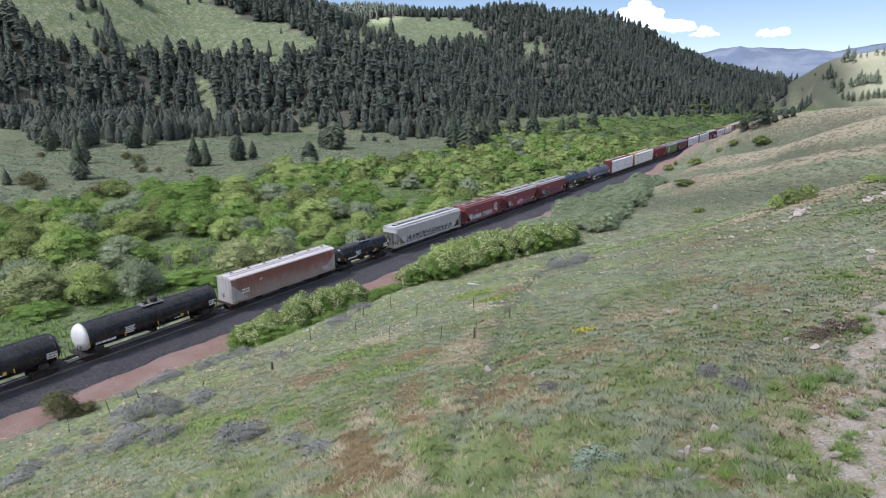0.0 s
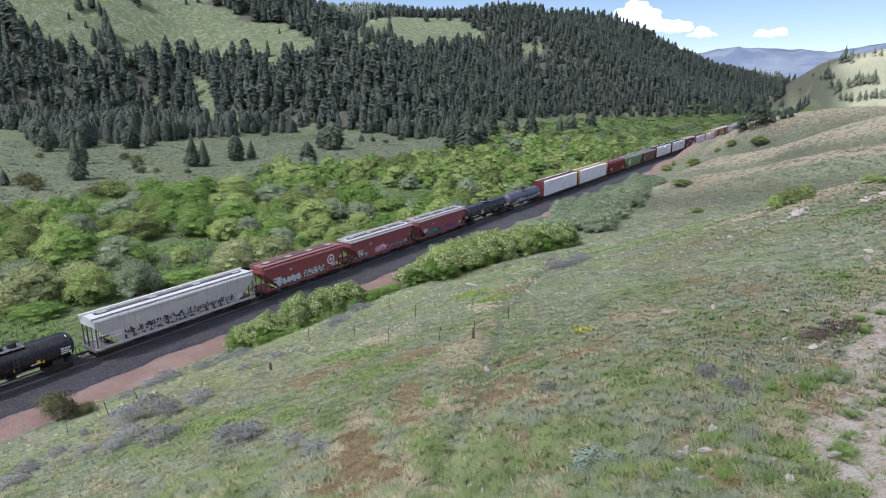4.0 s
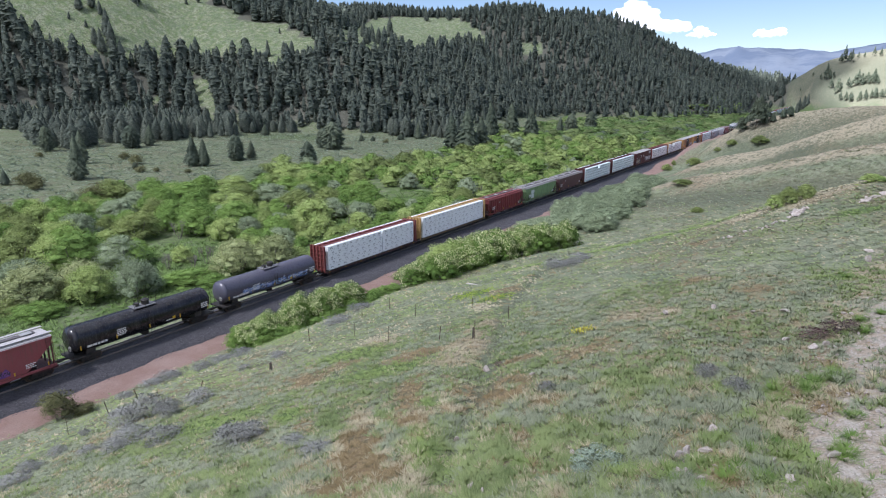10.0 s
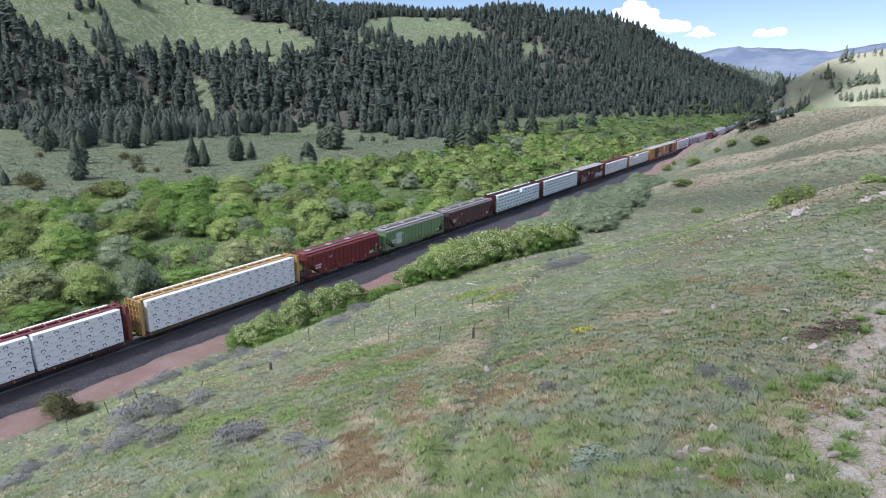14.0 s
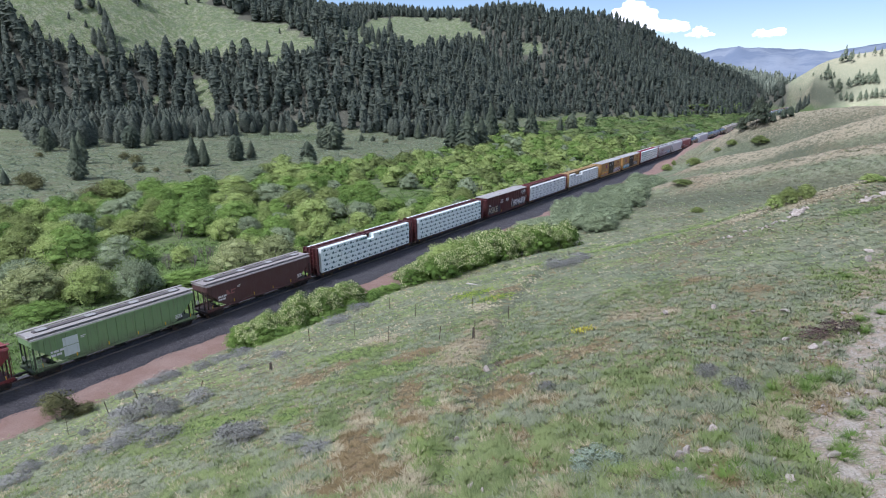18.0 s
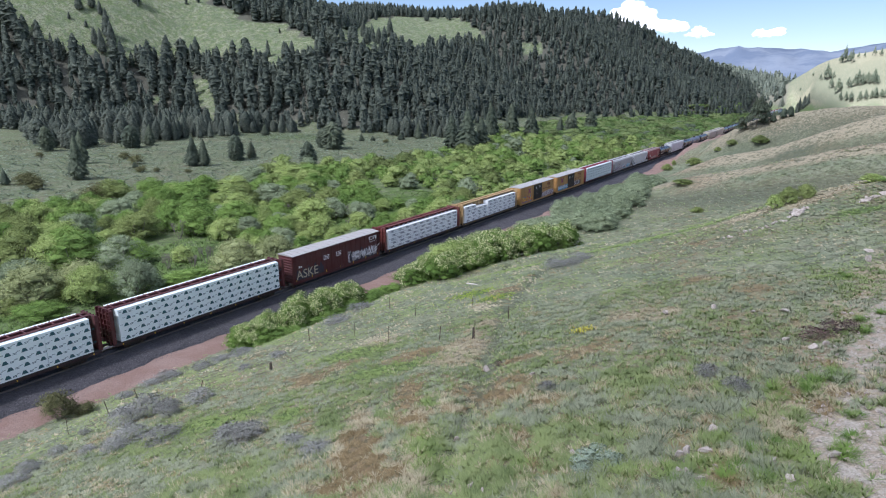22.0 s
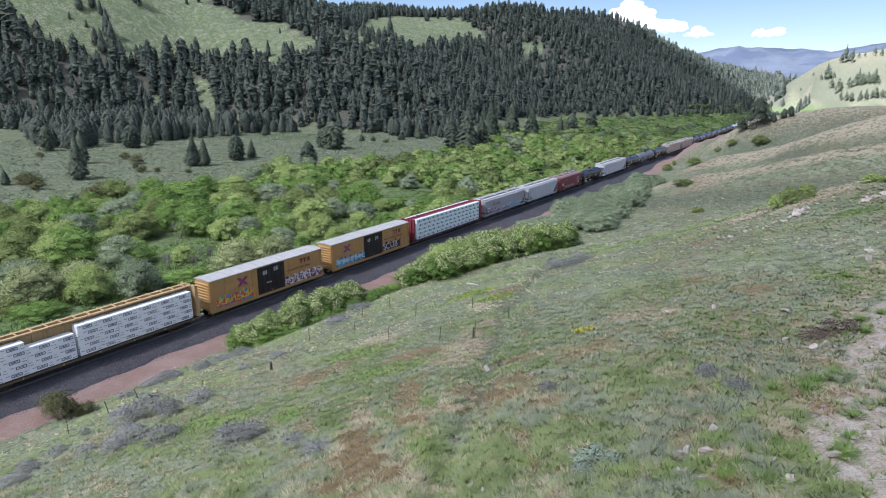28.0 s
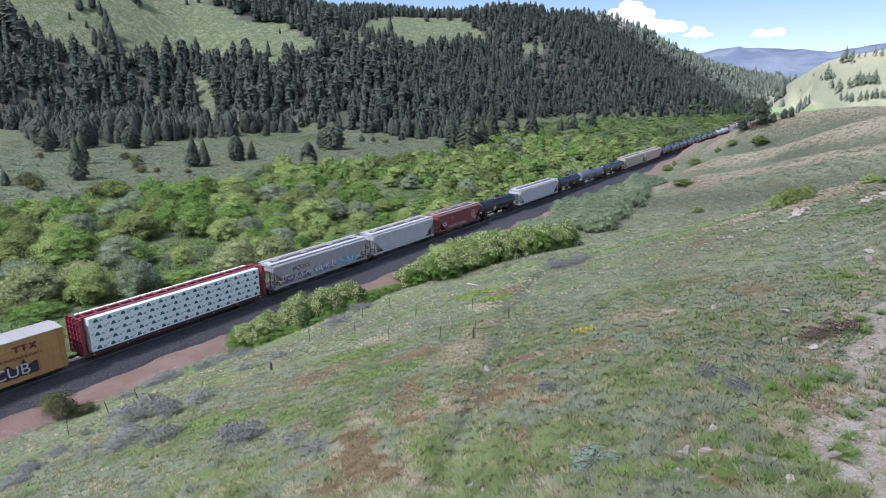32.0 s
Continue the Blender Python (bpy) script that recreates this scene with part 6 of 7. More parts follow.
    sage = [(-24.0, 40.6, 2.1, 1.3), (-22.6, 41.5, 2.6, 1.4), (-20.3, 40.0, 1.7, 1.1), (-21.1, 35.7, 2.3, 0.9), (-17.9, 34.1, 2.2, 0.7), (-21.4, 34.5, 1.5, 0.6), (-18.8, 41.8, 1.9, 0.9), (-12.0, 30.5, 1.9, 0.9), (-10.9, 30.3, 1.6, 0.8), (-13.0, 31.9, 1.0, 0.6), (-28.6, 57.3, 2.5, 0.8), (-24.8, 56.9, 2.3, 0.9), (-23.4, 58.8, 2.6, 0.8), (-21.1, 58.3, 2.4, 0.7), (-29.7, 55.8, 2.0, 0.7), (-27.2, 34.3, 1.5, 0.6), (-26.9, 36.8, 1.2, 0.5), (-26.7, 32.2, 1.7, 0.6), (-6.2, 25.9, 1.5, 0.35), (-7.8, 27.8, 1.2, 0.4), (-23.9, 35.5, 1.1, 0.4), (-27.2, 40.4, 0.9, 0.4), (13.1, 66.7, 3.4, 1.1), (16.2, 67.6, 3.0, 0.9), (14.6, 65.4, 2.6, 0.8), (5.2, 27.1, 0.8, 0.4), (-10.1, 70.1, 3.0, 0.8), (-11.7, 63.3, 3.2, 0.7), (12.1, 25.2, 1.0, 0.5), (12.5, 23.3, 1.0, 0.5), (-15.5, 52.0, 1.6, 0.5), (-18.0, 50.0, 1.4, 0.5), (-31.0, 53.0, 1.6, 0.6), (-26.5, 44.0, 1.2, 0.5)]
    for x, y, w, h in sage:
        plant("sagebrush", sc[r.randrange(3)], None, x, y, w * 1.15, h * (1.2 if y < 50 else 0.8), r.uniform(0, 6), "low grey sagebrush on the grassy slope", "sagebrush", "slope sagebrush", 0.04)
    mint = crown_mesh("mint_crown", shrub_arrays(361, 1100, 26, 0.05, False), leafy("leaf_mint", (0.19, 0.26, 0.19), (0.47, 0.55, 0.43), 3.0, 0.1))
    for x, y, w, h in ((5.3, 19.2, 1.3, 0.5), (6.1, 18.9, 1.0, 0.4), (5.8, 19.8, 0.9, 0.35), (4.9, 18.6, 0.8, 0.35)):
        plant("silvery_plant", mint, None, x, y, w, h, r.uniform(0, 6), "low silvery green leafy plant on the grassy slope", "plant", "silvery plants", 0.03)
    # brown dead brush on the slope
    dead = leafy("dead_brush", (0.05, 0.035, 0.035), (0.17, 0.11, 0.10), 3.0, 0.0)
    dc = crown_mesh("brush_crown", shrub_arrays(333, 900, 20, 0.045, False), dead)
    for x, y, w, h in ((18.3, 27.6, 1.8, 0.6), (19.4, 28.0, 1.5, 0.7), (20.3, 27.9, 1.2, 0.6), (3.4, 33.4, 0.7, 0.35)):
        plant("dead_brush", dc, stems[0], x, y, w, h, r.uniform(0, 6), "tangle of reddish brown dead brush on the slope", "brush", "dead brush", 0.03)
    # fresh green clumps
    gc = crown_mesh("clump_crown", tuft_arrays(350, 190, 0.16), leafy("clump_green", (0.07, 0.14, 0.03), (0.24, 0.36, 0.09), 2.0, 0.2, 0.7, 0.3, 0.6))
    for x, y, w, h in ((14.9, 22.2, 0.9, 0.7), (16.6, 23.2, 0.9, 0.6), (9.2, 16.8, 0.9, 0.6), (13.3, 17.4, 0.9, 0.4), (11.7, 15.4, 0.9, 0.4), (11.5, 18.4, 0.6, 0.5), (10.1, 16.5, 0.8, 0.6), (8.3, 16.3, 0.8, 0.5), (7.6, 16.9, 0.7, 0.5), (13.0, 17.0, 0.8, 0.35), (14.0, 18.2, 0.8, 0.3), (20.6, 27.4, 0.8, 0.5), (21.5, 29.0, 0.7, 0.45), (15.5, 22.8, 0.8, 0.6), (14.7, 21.7, 0.8, 0.5), (16.3, 22.6, 1.0, 0.5), (9.7, 17.3, 0.9, 0.5), (10.7, 18.2, 0.7, 0.45), (13.8, 22.7, 0.8, 0.5), (12.6, 23.6, 0.7, 0.4), (26.2, 37.2, 0.9, 0.4), (23.0, 29.6, 0.9, 0.4), (15.0, 19.6, 0.8, 0.35), (12.0, 18.0, 0.7, 0.35), (16.6, 18.6, 1.0, 0.35), (47.0, 63.0, 2.4, 0.7), (49.5, 64.5, 2.4, 0.6), (11.8, 25.6, 0.9, 0.4)):
        plant("grass_clump", gc, None, x, y, w * 0.72, h * 0.72, r.uniform(0, 6), "fresh green grass clump on the slope", "plant", "green clumps", 0.03)


def tuft_arrays(seed, blades, fine=1.0):
    q = np.random.RandomState(seed)
    vs = []
    for b in range(blades):
        a, o = q.uniform(0, 6.28), q.uniform(0, 0.3)
        c, d = math.cos(a), math.sin(a)
        w, out = q.uniform(0.10, 0.17) * (1 if blades > 4 else 1.5) * fine, q.uniform(0.25, 0.95)
        vs += [(c * o - d * w, d * o + c * w, -0.05), (c * o + d * w, d * o - c * w, -0.05), (c * (o + out), d * (o + out), q.uniform(0.6, 1.0))]
    v = np.array(vs)
    o = np.c_[0.45 * v[:, 0], 0.45 * v[:, 1], 0 * v[:, 0] + 1.0]
    return v, np.arange(blades * 3).reshape(-1, 3), o / np.linalg.norm(o, axis=1)[:, None]


def build_grass():
    """Tussocks over the near slope, in drifts of sage, green, straw and reddish low growth."""
    rng = np.random.RandomState(77)
    n = 220000
    R = 13 * (170 / 13) ** (rng.rand(n) ** 0.8)
    az = rng.uniform(-0.72, 0.70, n)
    x, y = R * np.sin(az), R * np.cos(az)
    s, lat = line(x, y)
    toe = 7.6 + 2.4 * sstep(35, 75, s)
    road = road_side(x, y)
    # drifts a few metres across
    d1 = np.sin(0.55 * x + 0.21 * y + 1.3 * np.sin(0.23 * y)) + np.sin(-0.31 * x + 0.47 * y + 1.1 * np.sin(0.37 * x) + 2.0)
    d2 = np.sin(0.83 * x - 0.52 * y + 1.7 * np.sin(0.41 * y + 1)) + np.sin(0.27 * x + 0.71 * y + 1.2 * np.sin(0.5 * x))
    trail = np.exp(-((x - trail_at(y) + 1.4) / 1.1) ** 2) * (y < 80)
    gs = gully(lat)
    ditch = np.exp(-((s - gs + 5.6) / 1.8) ** 2) * sstep(24, 34, lat) * (1 - sstep(52, 62, lat))
    brow = np.exp(-((s - gs + 7) / 3.0) ** 2) * sstep(50, 60, lat)
    beyond = sstep(4, 14, s - gs)
    d3 = np.sin(2.1 * x + 1.3 * y + 1.6 * np.sin(0.9 * y)) + np.sin(-1.4 * x + 2.4 * y + 1.5 * np.sin(1.1 * x) + 2.0)
    clump = np.sin(4.3 * x + 2.2 * y + 1.9 * np.sin(2.1 * y + 0.7 * x)) + np.sin(-2.6 * x + 4.9 * y + 1.7 * np.sin(2.7 * x) + 1.0) + 0.7 * np.sin(8.3 * x - 3.9 * y + 1.3 * np.sin(5.0 * y))
    u = np.clip(0.42 + 0.17 * d3 + 0.55 * (rng.rand(n) - 0.5), 0, 1)
    straw = 0.09 + 0.12 * np.clip(d2 - 0.6, 0, 2) + 0.3 * trail * (d2 > -0.5) + 0.6 * brow + 0.6 * drift(x, y, "straw")
    rust = 0.04 + 0.22 * np.clip(d1 - 0.9, 0, 2) + 0.15 * trail * (d1 > 0) + 0.62 * drift(x, y, "rust")
    lush = 0.30 + 0.5 * np.clip(-d1 - 0.1, 0, 2) * (d2 < 1) - 0.18 * (d1 > 0.4) + 2.0 * ditch - 0.1 * beyond + 1.5 * drift(x, y, "lush")
    kind = np.where(u < rust, 3, np.where(u < rust + straw, 2, np.where(u < rust + straw + lush, 1, 0)))
    kind = np.where(rng.rand(n) < 1.1 * ditch + 0.8 * drift(x, y, "lush"), 4, kind)
    kind = np.where(rng.rand(n) < 0.9 * drift(x, y, "vivid"), 5, kind)
    thin = np.where(R < 60, 0.30 + 0.70 * sstep(-1.2, 0.6, clump), 1.0) * np.where(kind == 3, 0.75, 1.0) * (1 - 0.25 * drift(x, y, "rust")) * (1 - 0.4 * beyond)
    ok = (lat > toe + rng.uniform(-0.6, 2.2, n)) & ((road < 1.0) | (road > 9) | (rng.rand(n) < 0.06 + 0.55 * (d2 > 0.4) * (road < 3))) & (rng.rand(n) < thin)
    x, y, R, kind, clump = x[ok], y[ok], R[ok], kind[ok], clump[ok]
    z = ground_z(x, y)
    close = [tuft_arrays(410 + k, 13, 0.42) for k in range(5)]
    fine = [tuft_arrays(400 + k, 6, 0.8) for k in range(5)]
    coarse = [tuft_arrays(420 + k, 3) for k in range(5)]
    mats = (("sage_grass", leafy("grass_sage", (0.131, 0.157, 0.100), (0.359, 0.393, 0.268), 0.6, 0.2, 0.85, 0.45, 1.3), "sage green"), ("green_grass", leafy("grass_green", (0.091, 0.139, 0.051), (0.296, 0.359, 0.154), 0.6, 0.2, 0.85, 0.45, 1.3), "green"), ("dry_grass", leafy("grass_dry", (0.285, 0.251, 0.154), (0.570, 0.513, 0.353), 0.5, 0.2, 0.85), "straw-coloured dry"), ("rusty_grass", leafy("grass_rust", (0.171, 0.131, 0.063), (0.388, 0.302, 0.171), 0.5, 0.2, 0.85, 0.4), "low reddish brown"), ("lush_grass", leafy("grass_lush", (0.097, 0.160, 0.046), (0.308, 0.399, 0.137), 0.6, 0.2, 0.8, 0.3, 1.0), "fresh bright green"), ("bright_grass", leafy("grass_vivid", (0.17, 0.25, 0.03), (0.40, 0.50, 0.08), 0.6, 0.2, 0.8, 0.3, 0.8), "vivid yellow-green"))
    for k, (name, mat, word) in enumerate(mats):
        for lo, hi, far, protos in ((0, 29, "near_", close), (29, 48, "", fine), (48, 999, "far_", coarse)):
            i = np.where((kind == k) & (R > lo) & (R <= hi) & ((R > 29) | (rng.rand(len(R)) < 0.8)) & ((R <= 48) | (rng.rand(len(R)) < 0.55)))[0]
            if len(i) == 0:
                continue
            grow = np.clip(R[i] / 55, 0.72, 2.0)
            w = rng.uniform(0.18, 0.48, len(i)) * grow * (1.35 if hi == 29 else 1.0)
            h = rng.uniform(0.08, 0.24, len(i)) * np.clip(R[i] / 60, 0.9, 1.3) * (0.6 if hi == 999 else 1.0) * (0.6 if k == 3 else 1.0) * (1.5 if hi == 29 else 1.0) * (0.75 + 0.5 * sstep(-0.5, 1.6, clump[i]))
            places = np.c_[rng.randint(0, 5, len(i)), x[i], y[i], z[i], w, h, rng.uniform(0, 6.28, len(i))]
            tagged(new(far + name, scatter(name, protos, places, mat)), "%s grass tussocks covering the %shillside" % (word, {"far_": "farther ", "": "", "near_": "nearest "}[far]), "grass", kind="stuff")
    # rank grass on the bottom land between the track and the willows
    m = 26000
    s = rng.uniform(14, 150, m)
    a = 5.2 + 46 * rng.rand(m) ** 1.3
    x, y = plan(s, -a)
    ok = (np.abs(x) < y * 0.78 + 6) & (rng.rand(m) < 0.35 + 0.65 * (rolls(x * 6, y * 6, 0, 4) > -0.4))
    x, y = x[ok], y[ok]
    grow = np.clip(np.hypot(x, y) / 70, 0.9, 2)
    places = np.c_[rng.randint(0, 5, len(x)), x, y, ground_z(x, y), rng.uniform(0.3, 0.75, len(x)) * grow, rng.uniform(0.2, 0.65, len(x)), rng.uniform(0, 6, len(x))]
    tagged(new("bank_grass", scatter("bank_grass", fine, places, leafy("grass_rank", (0.075, 0.14, 0.042), (0.22, 0.32, 0.11), 0.25, 0.25, 0.85, 0.35, 1.3))), "rank fresh green grass between the railway and the willows", "grass", kind="stuff")
    # small sage clumps over the meadow and the far benches
    m = 20000
    s = rng.uniform(20, 420, m)
    a = np.where(rng.rand(m) < 0.93, -rng.uniform(90, 260, m), rng.uniform(14, 120, m))
    x, y = plan(s, a)
    ok = (np.abs(x) < y * 0.78 + 10) & ((a < 0) | (s > 120))
    x, y = x[ok], y[ok]
    z = ground_z(x, y)
    ok = z < 22
    x, y, z = x[ok], y[ok], z[ok]
    protos = [shrub_arrays(440 + k, 8, 5, 0.55, False) for k in range(4)]
    w = rng.uniform(0.5, 1.25, len(x)) * np.where(line(x, y)[1] > 0, 0.42, 1.0)
    places = np.c_[rng.randint(0, 4, len(x)), x, y, z - 0.05, w, w * rng.uniform(0.22, 0.4, len(x)), rng.uniform(0, 6, len(x))]
    tagged(new("sage_clumps", scatter("sage_clumps", protos, places, leafy("meadow_sage", (0.171, 0.217, 0.148), (0.353, 0.422, 0.308), 0.08, 0.2, 0.85))), "scattered low sage clumps over the meadow and hillsides", "sagebrush", kind="stuff")


def stone_mesh(seed, mat):
    r = np.random.RandomState(seed)
    bm = bmesh.new()
    bmesh.ops.create_icosphere(bm, subdivisions=3, radius=0.5)
    cuts = [(Vector(r.normal(size=3)).normalized(), r.uniform(0.14, 0.27)) for _ in range(13)]
    for v in bm.verts:
        for nrm, d in cuts:
            e = v.co.dot(nrm) - d
            if e > 0:
                v.co -= nrm * e
        v.co *= 1 + r.uniform(-0.008, 0.008)
    me = bpy.data.meshes.new("rock")
    bm.to_mesh(me)
    bm.free()
    me.materials.append(mat)
    return me


def build_small_things():
    r = random.Random(5)
    stone = rocky("pale_stone", (0.52, 0.47, 0.42), (0.36, 0.30, 0.265), 3.5, strength=0.8)
    rocks = [stone_mesh(i, stone) for i in range(6)]
    spots = [(2.6, 33.5, 0.82, 0.69), (0.6, 24.1, 0.51, 0.36), (10.2, 20.1, 0.55, 0.3), (8.6, 18.6, 0.36, 0.62), (8.3, 18.5, 0.4, 0.4), (7.9, 17.6, 0.38, 0.34), (8.1, 17.5, 0.34, 0.3), (9.3, 18.6, 0.6, 0.24), (9.7, 18.4, 0.39, 0.2), (16.8, 35.1, 0.56, 0.42), (18.1, 33.0, 0.53, 0.26), (17.1, 27.9, 0.51, 0.28), (17.6, 26.3, 0.7, 0.4), (18.2, 26.5, 0.54, 0.38), (29.4, 40.1, 0.47, 0.63), (31.4, 42.7, 0.83, 0.33), (19.5, 32.3, 0.97, 0.26), (14.1, 35.6, 0.5, 0.36), (1.0, 18.9, 0.41, 0.29), (1.4, 18.4, 0.32, 0.2), (0.3, 18.9, 0.29, 0.21), (4.9, 20.0, 0.39, 0.3), (13.0, 22.0, 0.32, 0.18), (-19.1, 43.5, 0.45, 0.36), (4.8, 29.7, 0.43, 0.25), (15.5, 24.0, 0.35, 0.2), (12.8, 17.2, 0.55, 0.26), (10.9, 16.3, 0.53, 0.21), (10.9, 17.4, 0.45, 0.19), (8.4, 17.0, 0.37, 0.18)]
    for i in range(90):
        a, o = r.uniform(-2.5, 19), r.uniform(-1.2, 2.4)
        spots.append((11.7 + a * 0.67 + o * 0.742, 18.3 + a * 0.742 - o * 0.67, r.uniform(0.12, 0.34), r.uniform(0.08, 0.18)))
    for i in range(16):
        spots.append((8.6 + r.uniform(-1.0, 1.6), 18.0 + r.uniform(-0.9, 0.9), r.uniform(0.12, 0.26), r.uniform(0.1, 0.2)))
    for x, y, w, h in spots:
        ob = tagged(new("rock", rocks[r.randrange(6)]), "pale weathered rock lying in the grass", "rock", "hillside rocks")
        ob.location, ob.scale, ob.rotation_euler.z = (x, y, gz(x, y) + 0.36 * h), (w * 1.2, w * r.uniform(0.8, 1.2), h * 1.5), r.uniform(0, 6)
    # pebbles over the bare earth
    rng = np.random.RandomState(19)
    m = 5200
    a, o = rng.uniform(-5, 22, m), rng.uniform(-0.8, 5.5, m)
    px, py = 11.7 + a * 0.67 + o * 0.742, 18.3 + a * 0.742 - o * 0.67
    pz, q = ground_z(px, py), rng.uniform(0.012, 0.05, m) ** 1.0
    corner = np.array([[1, 0, -0.2], [-0.5, 0.9, -0.2], [-0.6, -0.8, -0.2], [0.1, 0.1, 0.7]])
    vv = corner[None] * q[:, None, None] + rng.uniform(-0.008, 0.008, (m, 4, 3)) + np.stack([px, py, pz], -1)[:, None]
    ff = (np.array([[0, 1, 3], [1, 2, 3], [2, 0, 3]])[None] + 4 * np.arange(m)[:, None, None]).reshape(-1, 3)
    tagged(new("pebbles", from_arrays("pebbles", vv.reshape(-1, 3), ff, stone)), "pale pebbles scattered on the bare earth track", "pebbles", kind="stuff")
    # rock outcrops along the brow of the spur
    for path in (((27.6, 57.5), (30.6, 58.1), (33.7, 58.8), (35.0, 59.2), (36.5, 60.6), (37.5, 61.2)), ((41.1, 57.8), (42.3, 58.5), (43.5, 58.8))):
        for (ax, ay), (bx, by) in zip(path, path[1:]):
            for i in range(9):
                q = r.random()
                x, y = ax + (bx - ax) * q + r.uniform(-0.5, 0.5), ay + (by - ay) * q + r.uniform(-0.5, 0.5)
                w = r.uniform(0.4, 1.1) * (1.2 if ax > 34 else 0.7)
                ob = tagged(new("outcrop_rock", rocks[r.randrange(6)]), "grey-white bedrock outcrop on the brow of the hill", "rock", "outcrop rocks")
                ob.location, ob.scale, ob.rotation_euler.z = (x, y, gz(x, y) + 0.1 * w), (w, w * 0.8, w * 0.62), r.uniform(0, 6)
    # wire fence posts, steel and wood
    steel = paint("post_rust", (0.11, 0.075, 0.055), 0.7, 0.3)
    wood = rocky("post_wood", (0.13, 0.11, 0.09), (0.08, 0.065, 0.05), 6.0)
    for i, (x, y, h, lean) in enumerate(((2.3, 40.8, 1.5, 3), (-0.3, 42.5, 1.4, -8), (-8.2, 51.8, 1.5, 2), (-13.3, 55.5, 1.45, -2), (-2.7, 55.3, 1.35, 3), (-6.1, 64.5, 1.4, 0), (-29.4, 41.8, 1.5, -4), (-28.0, 45.1, 1.4, -9), (-20.2, 45.1, 1.25, -20), (-28.6, 50.8, 1.1, -12), (2.7, 52.7, 1.1, 2), (5.3, 45.6, 1.1, 0), (-9.1, 63.4, 1.25, 2), (-4.6, 47.0, 1.4, -3))):
        ob = tagged(new("fence_post"), "thin rusty steel fence post in the grass", "fence post", "fence posts")
        ob.location, ob.rotation_euler = (x, y, gz(x, y) - 0.05), (0, radians(lean), r.uniform(0, 3))
        s = Shape().box(-0.03, 0.03, -0.008, 0.008, 0, h).box(-0.006, 0.006, -0.03, 0.0, 0, h)
        part("post_bar", s, steel, ob)
        s = Shape()
        for k in range(5):
            z = 0.3 + (h - 0.4) * k / 4
            s.box(-0.035, 0.035, 0.008, 0.022, z, z + 0.03)
        part("post_stud", s, steel, ob)
    for x, y, h, w in ((-14.7, 46.9, 0.7, 0.12), (2.2, 41.0, 0.9, 0.07)):
        ob = tagged(new("wooden_post", Shape().rod((0, 0, -0.1), (0.02, 0.01, h * 0.9), w, 8, w * 0.9).rod((0.02, 0.01, h * 0.9), (0.02, 0.01, h), w * 0.9, 8, w * 0.5).mesh("wooden_post", wood)), "short dark weathered wooden post in the grass", "post", "fence posts")
        ob.location = (x, y, gz(x, y))
    bleached = rocky("bleached_wood", (0.62, 0.58, 0.52), (0.45, 0.42, 0.38), 5.0)
    for x, y, ln, turn in ((3.4, 66.4, 1.5, -0.45), (-19.3, 43.7, 0.5, 0.2)):
        z = max(gz(x + math.cos(turn) * q, y + math.sin(turn) * q) for q in (-ln / 2, 0, ln / 2))
        ob = tagged(new("dead_log", Shape().rod((-ln / 2, 0, 0), (ln * 0.1, 0.03, 0.02), 0.09, 8, 0.08).rod((ln * 0.1, 0.03, 0.02), (ln / 2, 0, 0), 0.08, 8, 0.045).mesh("dead_log", bleached)), "pale bleached log lying on the slope", "log")
        ob.location, ob.rotation_euler.z = (x, y, z + 0.09), turn
    # yellow flowers in two drifts
    rng = np.random.RandomState(9)
    v, f, b = [], [], 0
    for cx, cy, rx, ry, n in ((8.9, 35.8, 0.6, 0.5, 60), (4.7, 55.3, 2.2, 0.9, 26), (1.5, 58.5, 1.6, 0.8, 12)):
        for i in range(n):
            x, y = cx + rng.normal() * rx * 0.6, cy + rng.normal() * ry * 0.6
            z, q = gz(x, y) + rng.uniform(0.15, 0.32), rng.uniform(0.025, 0.05)
            a = rng.uniform(0, 6.28, 3)
            ring = [(x + q * math.cos(k * 1.2566 + a[0]), y + q * math.sin(k * 1.2566 + a[0]), z + 0.012 * math.sin(k)) for k in range(5)]
            v += ring + [(x, y, z + 0.02), (x, y, z - 0.3)]
            f += [(b + k, b + (k + 1) % 5, b + 5) for k in range(5)] + [(b, b + 1, b + 6)]
            b += 7
    petal = paint("petal_yellow", (0.62, 0.55, 0.03), 0.6, amount=0.05)
    tagged(new("yellow_flowers", from_arrays("yellow_flowers", np.array(v), np.array(f), petal)), "drifts of small yellow wildflowers in the grass", "flowers", kind="stuff")


